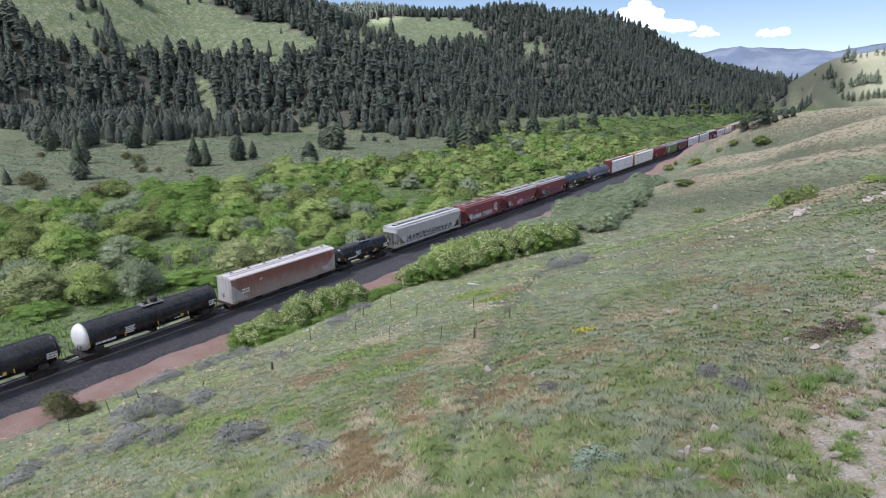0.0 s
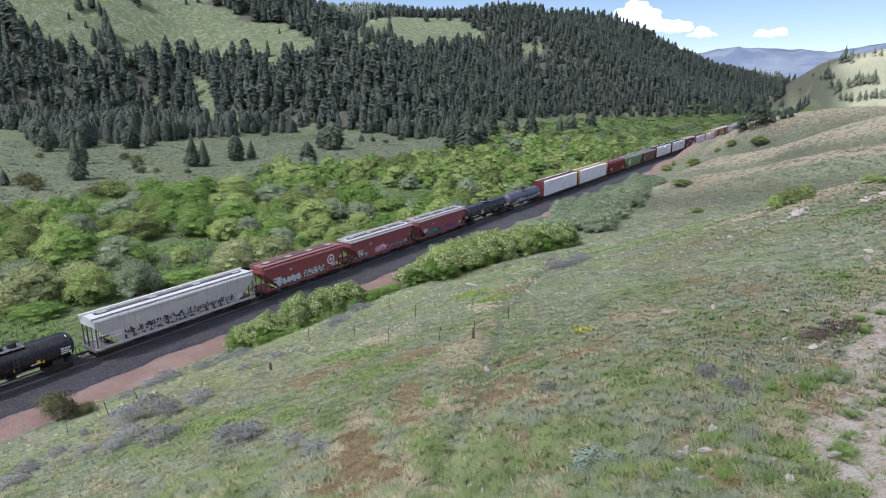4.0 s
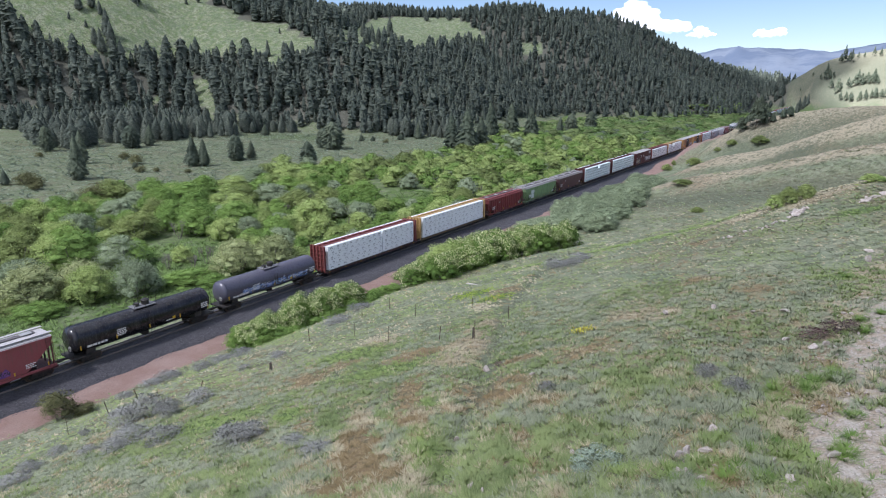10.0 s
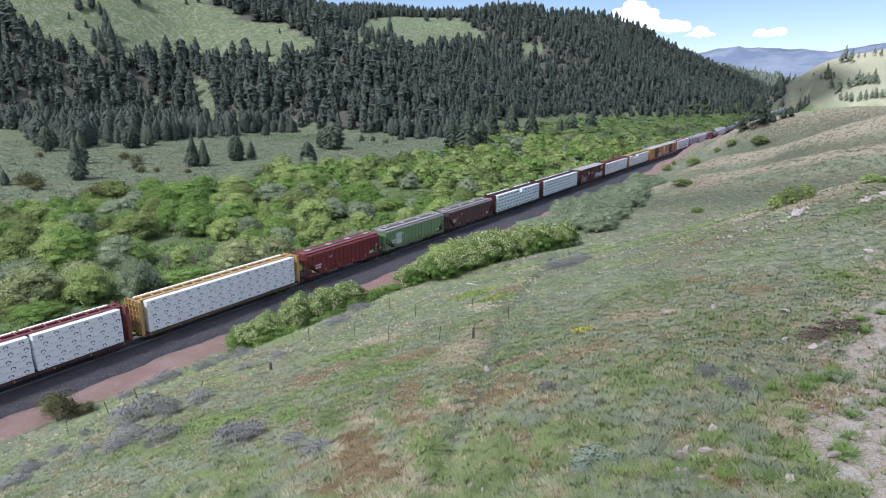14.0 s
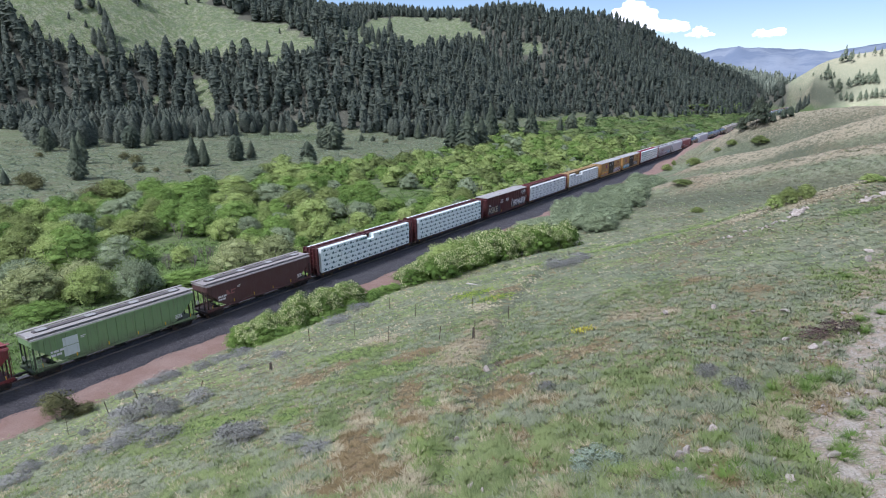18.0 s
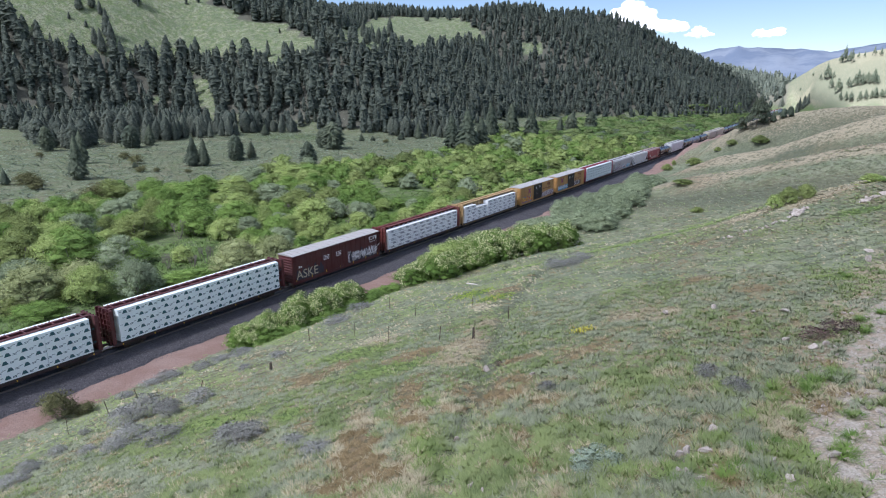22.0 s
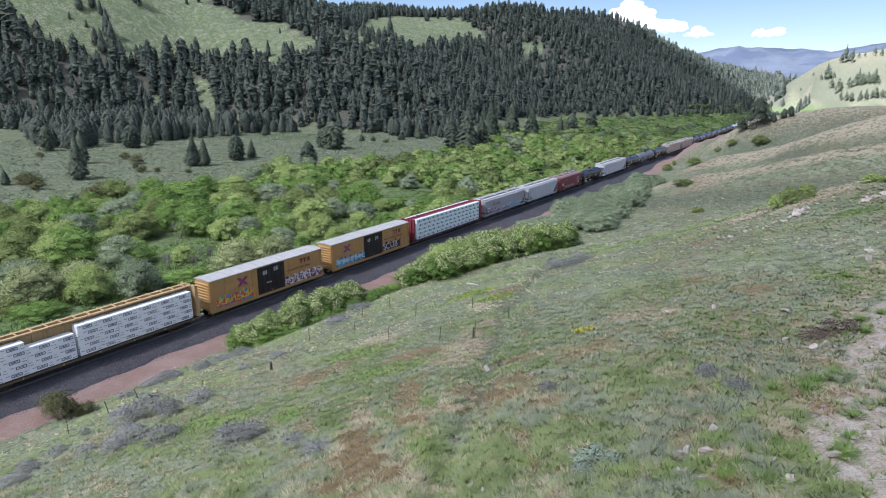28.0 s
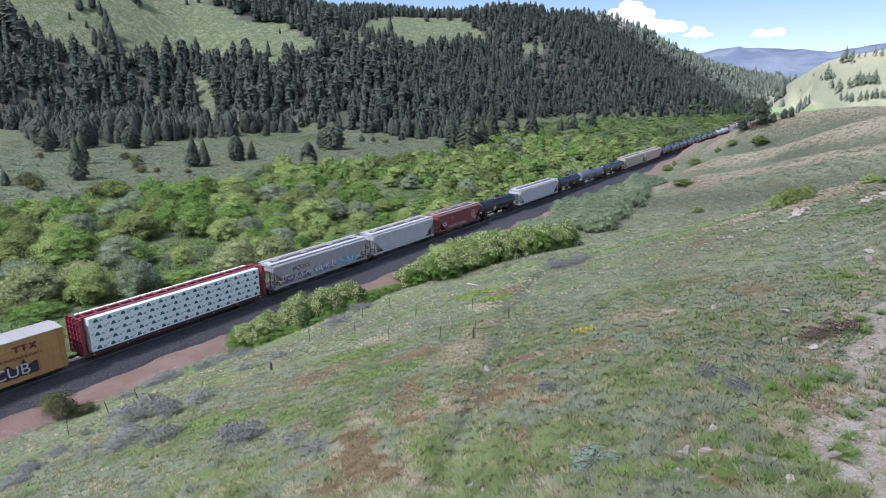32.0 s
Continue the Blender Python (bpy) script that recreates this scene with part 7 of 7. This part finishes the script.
# ---- far hills and clouds ----
def build_distance():
    mat, N, L, B = nodes_of("far_forest_haze_blue")
    # The haze of distance is put into the forest colour as blue.
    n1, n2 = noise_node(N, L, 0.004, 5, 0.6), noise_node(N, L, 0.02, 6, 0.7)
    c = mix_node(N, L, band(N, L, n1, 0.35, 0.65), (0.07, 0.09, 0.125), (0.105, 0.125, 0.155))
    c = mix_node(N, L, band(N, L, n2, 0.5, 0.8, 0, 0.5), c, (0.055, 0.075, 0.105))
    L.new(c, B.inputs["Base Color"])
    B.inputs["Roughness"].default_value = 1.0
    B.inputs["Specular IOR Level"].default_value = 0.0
    az = np.radians(np.arange(-180, 180, 0.5))
    deg = np.degrees(az)
    crest = 0.049 + 0.006 * np.sin(deg * 0.16 + 2.3) + 0.006 * np.sin(deg * 0.41 + 1.1) + 0.0022 * np.sin(deg * 1.7) + 0.0012 * np.sin(deg * 4.1 + 0.4)
    crest = 0.86 * crest + 0.018 * np.exp(-((deg - 40) / 4.0) ** 2) + 0.009 * np.exp(-((deg - 25.5) / 3.6) ** 2)
    # the level-topped mountain at the valley's end, a rounder one beside it
    known = np.interp(deg, (21.75, 23.28, 25.13, 26.79, 28.8, 30.37, 31.51, 32.58, 33.61, 34.91, 37.0), (0.0456, 0.0521, 0.0552, 0.0537, 0.0505, 0.0475, 0.0455, 0.0485, 0.0529, 0.0556, 0.058)) + 0.0006 * np.sin(deg * 4.1)
    seen = sstep(18.5, 21.75, deg) * (1 - sstep(37, 41, deg))
    crest = crest * (1 - seen) + known * seen
    rings = []
    for q, rad in ((-0.02, 2700), (0.30, 3000), (0.62, 3350), (0.86, 3700), (1.0, 4000), (0.0, 4500)):
        wob = 60 * np.sin(deg * 0.9 + q * 9) + 35 * np.sin(deg * 2.3 + q * 5)
        R = rad + wob * (0 < q)
        lift = q * (1 + (0.05 * np.sin(deg * 1.3 + 7 * q) + 0.03 * np.sin(deg * 3.7 + 4 * q)) * (0 < q < 1))
        rings.append(np.c_[R * np.sin(az), R * np.cos(az), 28.5 + 4000 * crest * lift - (40 if q <= 0 else 0)])
    v = np.concatenate(rings)
    n = len(az)
    k = np.arange(n)
    f = np.concatenate([np.c_[j * n + k, j * n + (k + 1) % n, (j + 1) * n + (k + 1) % n, (j + 1) * n + k] for j in range(len(rings) - 1)])
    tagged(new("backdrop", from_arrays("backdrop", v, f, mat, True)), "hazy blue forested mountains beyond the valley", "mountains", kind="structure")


def puff_cloud(name, seed, width, height, depth, mat, label, flat=0.35, count=110):
    r = np.random.RandomState(seed)
    bm = bmesh.new()
    for i in range(count):
        u = r.uniform(-1, 1)
        top = (1 - u * u) ** 0.7 * (0.6 + 0.4 * math.sin(3.1 * u + seed))
        px, pz = u * width / 2, r.uniform(-0.12, 1) * top * height
        py = r.uniform(-0.5, 0.5) * depth
        rad = height * r.uniform(0.10, 0.26) * (0.5 + 0.5 * (1 - abs(u)))
        m = Matrix.Translation((px, py, pz)) @ Matrix.Diagonal((rad * 1.5, rad, rad * 0.9, 1))
        bmesh.ops.create_icosphere(bm, subdivisions=2, radius=1.0, matrix=m)
    for v in bm.verts:
        d = noise.noise_vector(v.co * (6.0 / height)) * height * 0.05 + noise.noise_vector(v.co * (17.0 / height)) * height * 0.045
        v.co += d
    me = bpy.data.meshes.new(name)
    bm.to_mesh(me)
    bm.free()
    me.materials.append(mat)
    me.polygons.foreach_set("use_smooth", [True] * len(me.polygons))
    return tagged(new(name, me), label, "cloud")


CLOUDS = []


def build_clouds():
    mat, N, L, B = nodes_of("cloud_white_glow")
    B.inputs["Base Color"].default_value = (0.93, 0.94, 0.95, 1)
    # Weak glow added so the clouds' unlit sides stay white.
    B.inputs["Emission Color"].default_value, B.inputs["Emission Strength"].default_value = (0.95, 0.95, 1.0, 1), 0.26
    B.inputs["Roughness"].default_value = 1.0
    B.inputs["Specular IOR Level"].default_value = 0.0
    t = N.new("ShaderNodeBsdfTranslucent")
    t.inputs["Color"].default_value = (0.9, 0.92, 0.95, 1)
    tr = N.new("ShaderNodeBsdfTransparent")
    m1, m2 = N.new("ShaderNodeMixShader"), N.new("ShaderNodeMixShader")
    m1.inputs[0].default_value, m2.inputs[0].default_value = 0.1, 0.78
    L.new(B.outputs[0], m1.inputs[1])
    L.new(t.outputs[0], m1.inputs[2])
    L.new(m1.outputs[0], m2.inputs[1])
    L.new(tr.outputs[0], m2.inputs[2])
    L.new(m2.outputs[0], N["Material Output"].inputs["Surface"])
    R = 4200.0
    for seed, az, el, w, h, dx in ((3, 17.9, 4.75, 480, 185, -45), (5, 27.3, 4.0, 165, 66, -18), (8, 22.2, 4.15, 170, 50, -30)):
        ob = puff_cloud("cumulus_cloud", seed, w, h, w * 0.3, mat, "small white fair-weather cumulus cloud in the blue sky")
        a = radians(az)
        at = (R * math.sin(a), R * math.cos(a), 28.5 + R * math.tan(radians(el)))
        CLOUDS.append((ob, pose(*at, 0, 0, -az), pose(at[0] + dx * math.cos(a), at[1] - dx * math.sin(a), at[2], 0, 0, -az)))
    # the broad cloud overhead, whose shade lies on the valley and draws back along the ridge
    mat, N, L, B = nodes_of("shade_cloud")
    B.inputs["Base Color"].default_value = (0.85, 0.86, 0.88, 1)
    B.inputs["Roughness"].default_value = 1.0
    t = N.new("ShaderNodeBsdfTranslucent")
    t.inputs["Color"].default_value = (0.50, 0.508, 0.53, 1)
    tr = N.new("ShaderNodeBsdfTransparent")
    m1, m2 = N.new("ShaderNodeMixShader"), N.new("ShaderNodeMixShader")
    m1.inputs[0].default_value, m2.inputs[0].default_value = 0.7, 0.51
    L.new(B.outputs[0], m1.inputs[1])
    L.new(t.outputs[0], m1.inputs[2])
    L.new(m1.outputs[0], m2.inputs[1])
    L.new(tr.outputs[0], m2.inputs[2])
    L.new(m2.outputs[0], N["Material Output"].inputs["Surface"])
    up = 400.0
    edge = [(-1500, -1500), (560, -1500), (640, -500), (700, -100), (715, 100), (750, 150), (975, 166), (1060, 232), (1133, 290), (1180, 338), (1207, 381), (1223, 418), (1260, 600), (1300, 900), (760, 900), (640, 560), (420, 560), (-300, 900), (-1500, 1200)]
    ring = []
    for (p0, q0), (p1, q1) in zip(edge, edge[1:] + edge[:1]):
        for i in range(24):
            p, q = p0 + (p1 - p0) * i / 24, q0 + (q1 - q0) * i / 24
            w = 26 * math.sin(p * 0.021 + q * 0.013) + 16 * math.sin(p * 0.05 - q * 0.043 + 1)
            p, q = p + 0.3 * w, q + 0.6 * w
            ring.append((0.695 * p - 0.719 * q, 0.719 * p + 0.695 * q))
    mx, my = sum(p for p, _ in ring) / len(ring), sum(p for _, p in ring) / len(ring)
    s = Shape()
    s.loft([[(mx + (x - mx) * k, my + (y - my) * k, z) for x, y in ring] for z, k in ((0, 0.985), (8, 1.0), (30, 0.99), (60, 0.93))])
    ob = tagged(new("shade_cloud", s.mesh("shade_cloud", mat, True)), "broad grey-white cloud high above the valley", "cloud")
    off = SUN_DIR * (up / SUN_DIR.z)
    rows = []
    for cx, cy in ((0.0, 0.0), (-225.0, -232.0)):
        rows.append(pose(cx + off.x, cy + off.y, up))
    CLOUDS.append((ob, *rows))


# ---- the train, front to rear ----
RED, MAROON, BROWN = (0.27, 0.062, 0.068), (0.085, 0.018, 0.02), (0.06, 0.027, 0.025)
TANK, SLATE, CREAM = (0.012, 0.012, 0.015), (0.078, 0.076, 0.105), (0.55, 0.50, 0.40)
GOLD = (0.50, 0.295, 0.105)
INK, SNOW = (0.03, 0.03, 0.05), (0.75, 0.75, 0.78)


def build_train():
    t = "black tank car on the railway track"
    cars = [
        (18.69, lambda L: tank_car(L, TANK, "black tank car with yellow reflector strips on the railway track")),
        (18.70, lambda L: tank_car(L, TANK, "black tank car with a white painted front head", head=True)),
        (20.84, lambda L: hopper_car(L, (0.25, 0.10, 0.075), "rust-faded brown covered hopper car with grey roof", (0.60, 0.565, 0.55), 0, 3, trim=(0.45, 0.44, 0.42), rust=0.6, dirt=(0.30, 0.22, 0.19), slope=False, skirt=((0.33, 0.29, 0.265), 1.6, 3.6))),
        (13.64, lambda L: tank_car(L, TANK, "short black tank car with yellow reflector strips", dia=2.75)),
        (22.73, lambda L: hopper_car(L, (0.54, 0.535, 0.53), "weathered pale grey covered hopper car with dark graffiti", (0.62, 0.62, 0.61), 0, 3, tag=[(7.4, 1.45, 14.5, 1.15, (INK, (0.45, 0.45, 0.46), INK), 14, 4)], rust=0.5, dirt=(0.27, 0.22, 0.19))),
        (17.47, lambda L: hopper_car(L, RED, "oxide red covered hopper car with a round white emblem and graffiti", (0.30, 0.12, 0.11), 0, 3, tag=[(5.8, 1.42, 4.6, 1.1, (INK, (0.42, 0.60, 0.66), SNOW), 5, 2), (0.6, 1.5, 4.2, 1.0, (SNOW, (0.03, 0.12, 0.11), SNOW), 5, 5)], logo=("ring", -5.0, 2.9, SNOW), trim=RED)),
        (18.36, lambda L: hopper_car(L, (0.27, 0.068, 0.076), "oxide red covered hopper car with pink graffiti", (0.52, 0.50, 0.49), 0, 3, tag=[(2.3, 1.5, 3.0, 1.15, ((0.5, 0.3, 0.42), (0.62, 0.16, 0.35), SNOW), 4, 7), (-1.4, 1.5, 4.5, 0.9, (INK, (0.16, 0.13, 0.17), (0.3, 0.3, 0.34)), 5, 9), (6.6, 1.5, 2.2, 0.8, (INK, (0.12, 0.15, 0.2), SNOW), 3, 19)], trim=(0.16, 0.03, 0.035))),
        (18.37, lambda L: hopper_car(L, (0.28, 0.072, 0.08), "oxide red covered hopper car with turquoise graffiti lettering", (0.48, 0.46, 0.45), 0, 3, tag=[(5.6, 1.5, 4.6, 0.95, (INK, (0.03, 0.45, 0.55), SNOW), 5, 12, "ASURE"), (-0.8, 1.6, 3.4, 0.8, ((0.12, 0.05, 0.25), (0.2, 0.08, 0.3), INK), 5, 13)], trim=(0.17, 0.035, 0.04))),
        (18.49, lambda L: tank_car(L, TANK, "glossy black tank car with white lettering and yellow strips", rough=0.28)),
        (18.32, lambda L: tank_car(L, SLATE, "slate grey tank car with blue graffiti on its side", rough=0.35, tag=(5.4, 1.50, 1.62, 11.6, 1.05, ((0.06, 0.09, 0.2), (0.13, 0.24, 0.55), (0.6, 0.68, 0.85)), 12, 15))),
        (24.95, lambda L: centerbeam_car(L, (0.20, 0.05, 0.045), "oxide red centerbeam flat wagon loaded with white-wrapped lumber", mark="ring", gap=(2, 0.3))),
        (25.22, lambda L: centerbeam_car(L, (0.50, 0.33, 0.13), "yellow centerbeam flat wagon loaded with white-wrapped lumber", mark="ring", web=True)),
        (18.36, lambda L: hopper_car(L, (0.20, 0.03, 0.032), "deep red ribbed covered hopper car", (0.24, 0.05, 0.05), 16, 3, trim=(0.20, 0.03, 0.032))),
        (19.76, lambda L: hopper_car(L, (0.20, 0.325, 0.145), "green ribbed covered hopper car with a white emblem", (0.36, 0.34, 0.32), 16, 3, skirt=((0.12, 0.12, 0.085), 0.6, 2.2), logo=("panel", 5.4, 2.5, (0.62, 0.70, 0.66)), trim=(0.20, 0.325, 0.145), dirt=(0.16, 0.13, 0.10))),
        (19.38, lambda L: hopper_car(L, (0.095, 0.042, 0.040), "dark maroon-brown covered hopper car", (0.33, 0.30, 0.29), 0, 3, logo=("zig", 5.2, 2.9, (0.30, 0.12, 0.11)))),
        (25.06, lambda L: centerbeam_car(L, MAROON, "maroon centerbeam flat wagon with printed white lumber packs", wrap=(0.80, 0.90, 0.96), mark="tri", notch=(-1.2, 0.5), mcol=(0.03, 0.12, 0.14))),
        (25.69, lambda L: centerbeam_car(L, MAROON, "maroon centerbeam flat wagon with printed white lumber packs", wrap=(0.80, 0.90, 0.96), mark="tri", mcol=(0.03, 0.12, 0.14))),
        (21.40, lambda L: box_car(L, MAROON, "dark maroon box car with grey graffiti along its side", (0.42, 0.405, 0.39), None, [(9.2, 1.15, 5.6, 1.8, (INK, (0.52, 0.48, 0.36), INK), 5, 31, "ASKE"), (-1.2, 1.15, 7.6, 1.9, (INK, (0.36, 0.35, 0.36), SNOW), 6, 33)], [("worm", -7.0, 3.9, 1.9, 0.6, SNOW), ("bars", -7.1, 3.55, 1.7, 0.16, SNOW), ("bars", 3.5, 3.0, 1.2, 0.8, SNOW), ("bars", 0.9, 3.0, 1.2, 0.8, SNOW), ("bars", 8.6, 2.9, 0.6, 0.5, SNOW)], ribs=18)),
        (25.13, lambda L: centerbeam_car(L, (0.17, 0.04, 0.035), "oxide red centerbeam flat wagon with low white lumber packs", wrap=(0.86, 0.89, 0.97), mark="plate", mcol=(0.13, 0.145, 0.20), gap=(2, 0.5), tall=3.35, rows=5)),
        (25.65, lambda L: centerbeam_car(L, (0.50, 0.34, 0.16), "yellow centerbeam flat wagon partly loaded with white lumber packs", wrap=(0.86, 0.89, 0.97), mark="plate", mcol=(0.13, 0.145, 0.20), gap=(3, 0.0), low=(3,), tall=3.35, rows=5, web=True)),
        (21.62, lambda L: box_car(L, GOLD, "yellow box car with black doors and colourful graffiti", (0.47, 0.46, 0.44), (0.012, 0.012, 0.013), [(9.0, 1.12, 5.6, 1.55, ((0.03, 0.30, 0.62), (0.55, 0.10, 0.06), (0.75, 0.55, 0.08)), 6, 41), (-2.4, 1.1, 7.2, 1.45, (SNOW, (0.16, 0.03, 0.09), SNOW), 6, 43)], [("cross", 4.8, 3.2, 1.3, 1.1, (0.42, 0.03, 0.14)), ("tee", -5.2, 3.75, 2.2, 0.62, (0.20, 0.03, 0.03)), ("bars", 1.5, 3.7, 0.8, 0.55, SNOW), ("bars", -0.4, 3.9, 0.8, 0.55, SNOW), ("bars", 0.9, 2.4, 0.8, 0.2, SNOW)], 10, True)),
        (21.82, lambda L: box_car(L, GOLD, "yellow box car with black doors and blue and white graffiti", (0.47, 0.46, 0.44), (0.012, 0.012, 0.013), [(8.9, 1.12, 7.0, 1.4, ((0.05, 0.14, 0.3), (0.10, 0.48, 0.66), SNOW), 7, 51), (-2.4, 1.2, 4.8, 1.5, (INK, (0.68, 0.68, 0.70), INK), 4, 53, "SCUB")], [("cross", 6.4, 3.2, 1.3, 1.1, (0.42, 0.03, 0.14)), ("tee", -5.2, 3.75, 2.2, 0.62, (0.20, 0.03, 0.03)), ("bars", 1.5, 3.7, 0.8, 0.55, SNOW), ("bars", -0.4, 3.7, 0.8, 0.55, SNOW)], 10, True)),
        (25.37, lambda L: centerbeam_car(L, (0.27, 0.04, 0.06), "rose red centerbeam flat wagon with printed white lumber packs", wrap=(0.80, 0.90, 0.95), mark="tri", mcol=(0.03, 0.14, 0.17))),
        (21.44, lambda L: hopper_car(L, (0.44, 0.435, 0.455), "grey covered hopper car with maroon and blue graffiti", (0.60, 0.60, 0.60), 0, 4, tag=[(8.4, 1.45, 5.6, 1.1, ((0.30, 0.22, 0.28), (0.14, 0.10, 0.16), SNOW), 6, 61), (2.2, 1.45, 4.8, 1.2, ((0.10, 0.42, 0.60), (0.25, 0.16, 0.22), SNOW), 6, 63), (-3.2, 1.45, 3.8, 1.2, ((0.25, 0.50, 0.66), (0.10, 0.40, 0.58), SNOW), 3, 65)], word=("HOOKS", 6.3, 2.95, 0.95), rust=0.3)),
        (19.33, lambda L: hopper_car(L, (0.60, 0.62, 0.64), "pale grey covered hopper car with smooth curved sides", (0.66, 0.66, 0.65), 0, 3, rust=0.25)),
        (17.60, lambda L: hopper_car(L, RED, "oxide red covered hopper car with a round pale emblem", (0.46, 0.30, 0.28), 0, 3, logo=("ring", -5.0, 2.9, (0.5, 0.42, 0.40)), trim=RED, tag=[(4.5, 1.4, 7.0, 0.7, ((0.3, 0.22, 0.2), (0.4, 0.34, 0.32), INK), 7, 71)])),
        (17.24, lambda L: tank_car(L, TANK, t)),
        (24.16, lambda L: hopper_car(L, (0.66, 0.68, 0.70), "white covered hopper car with a smooth body", (0.68, 0.68, 0.67), 0, 4, rust=0.2)),
        (17.08, lambda L: tank_car(L, TANK, t)),
        (19.39, lambda L: tank_car(L, (0.14, 0.155, 0.19), "blue-grey tank car on the railway track", rough=0.4)),
        (20.04, lambda L: tank_car(L, TANK, t)),
        (24.30, lambda L: hopper_car(L, CREAM, "cream covered hopper car with a tan roof", (0.66, 0.60, 0.50), 0, 4, rust=0.2)),
        (24.30, lambda L: hopper_car(L, CREAM, "cream covered hopper car with a tan roof", (0.66, 0.60, 0.50), 0, 4, rust=0.2)),
    ]
    for i in range(8):
        cars.append((15.5, lambda L: tank_car(L, (0.035, 0.04, 0.06), "dark slate tank car near the end of the train", ring=True)))
    for i in range(2):
        cars.append((19.0, lambda L: tank_car(L, (0.66, 0.66, 0.68), "white tank car near the end of the train")))
    for i in range(9):
        cars.append((24.4, lambda L: centerbeam_car(L, (0.2, 0.05, 0.05), "red centerbeam flat wagon with plain white lumber packs", mark="none", wrap=(0.78, 0.79, 0.88))))
    at, made = 7.70, []
    for L, make in cars:
        made.append((make(L), at + L / 2))
        at += L
    return made


def motions():
    V0, ACC = 12.771, 0.03108
    for car, s0 in TRAIN:
        rows = []
        for t in range(0, 33):
            s = s0 - V0 * t - ACC * t * t
            (x, y), (xf, yf), (xr, yr) = plan(s, AXIS), plan(s - 6.0, AXIS), plan(s + 6.0, AXIS)
            rows.append((float(t), pose(float(x), float(y), 0.0, 0, 0, math.degrees(math.atan2(yf - yr, xf - xr)))))
        walk(car, rows)
    for ob, a, b in CLOUDS:
        walk(ob, [(0.0, a), (32.0, b)])


build_distance()
build_clouds()
build_conifers()
build_shrubs()
build_grass()
build_small_things()
TRAIN = build_train()
motions()
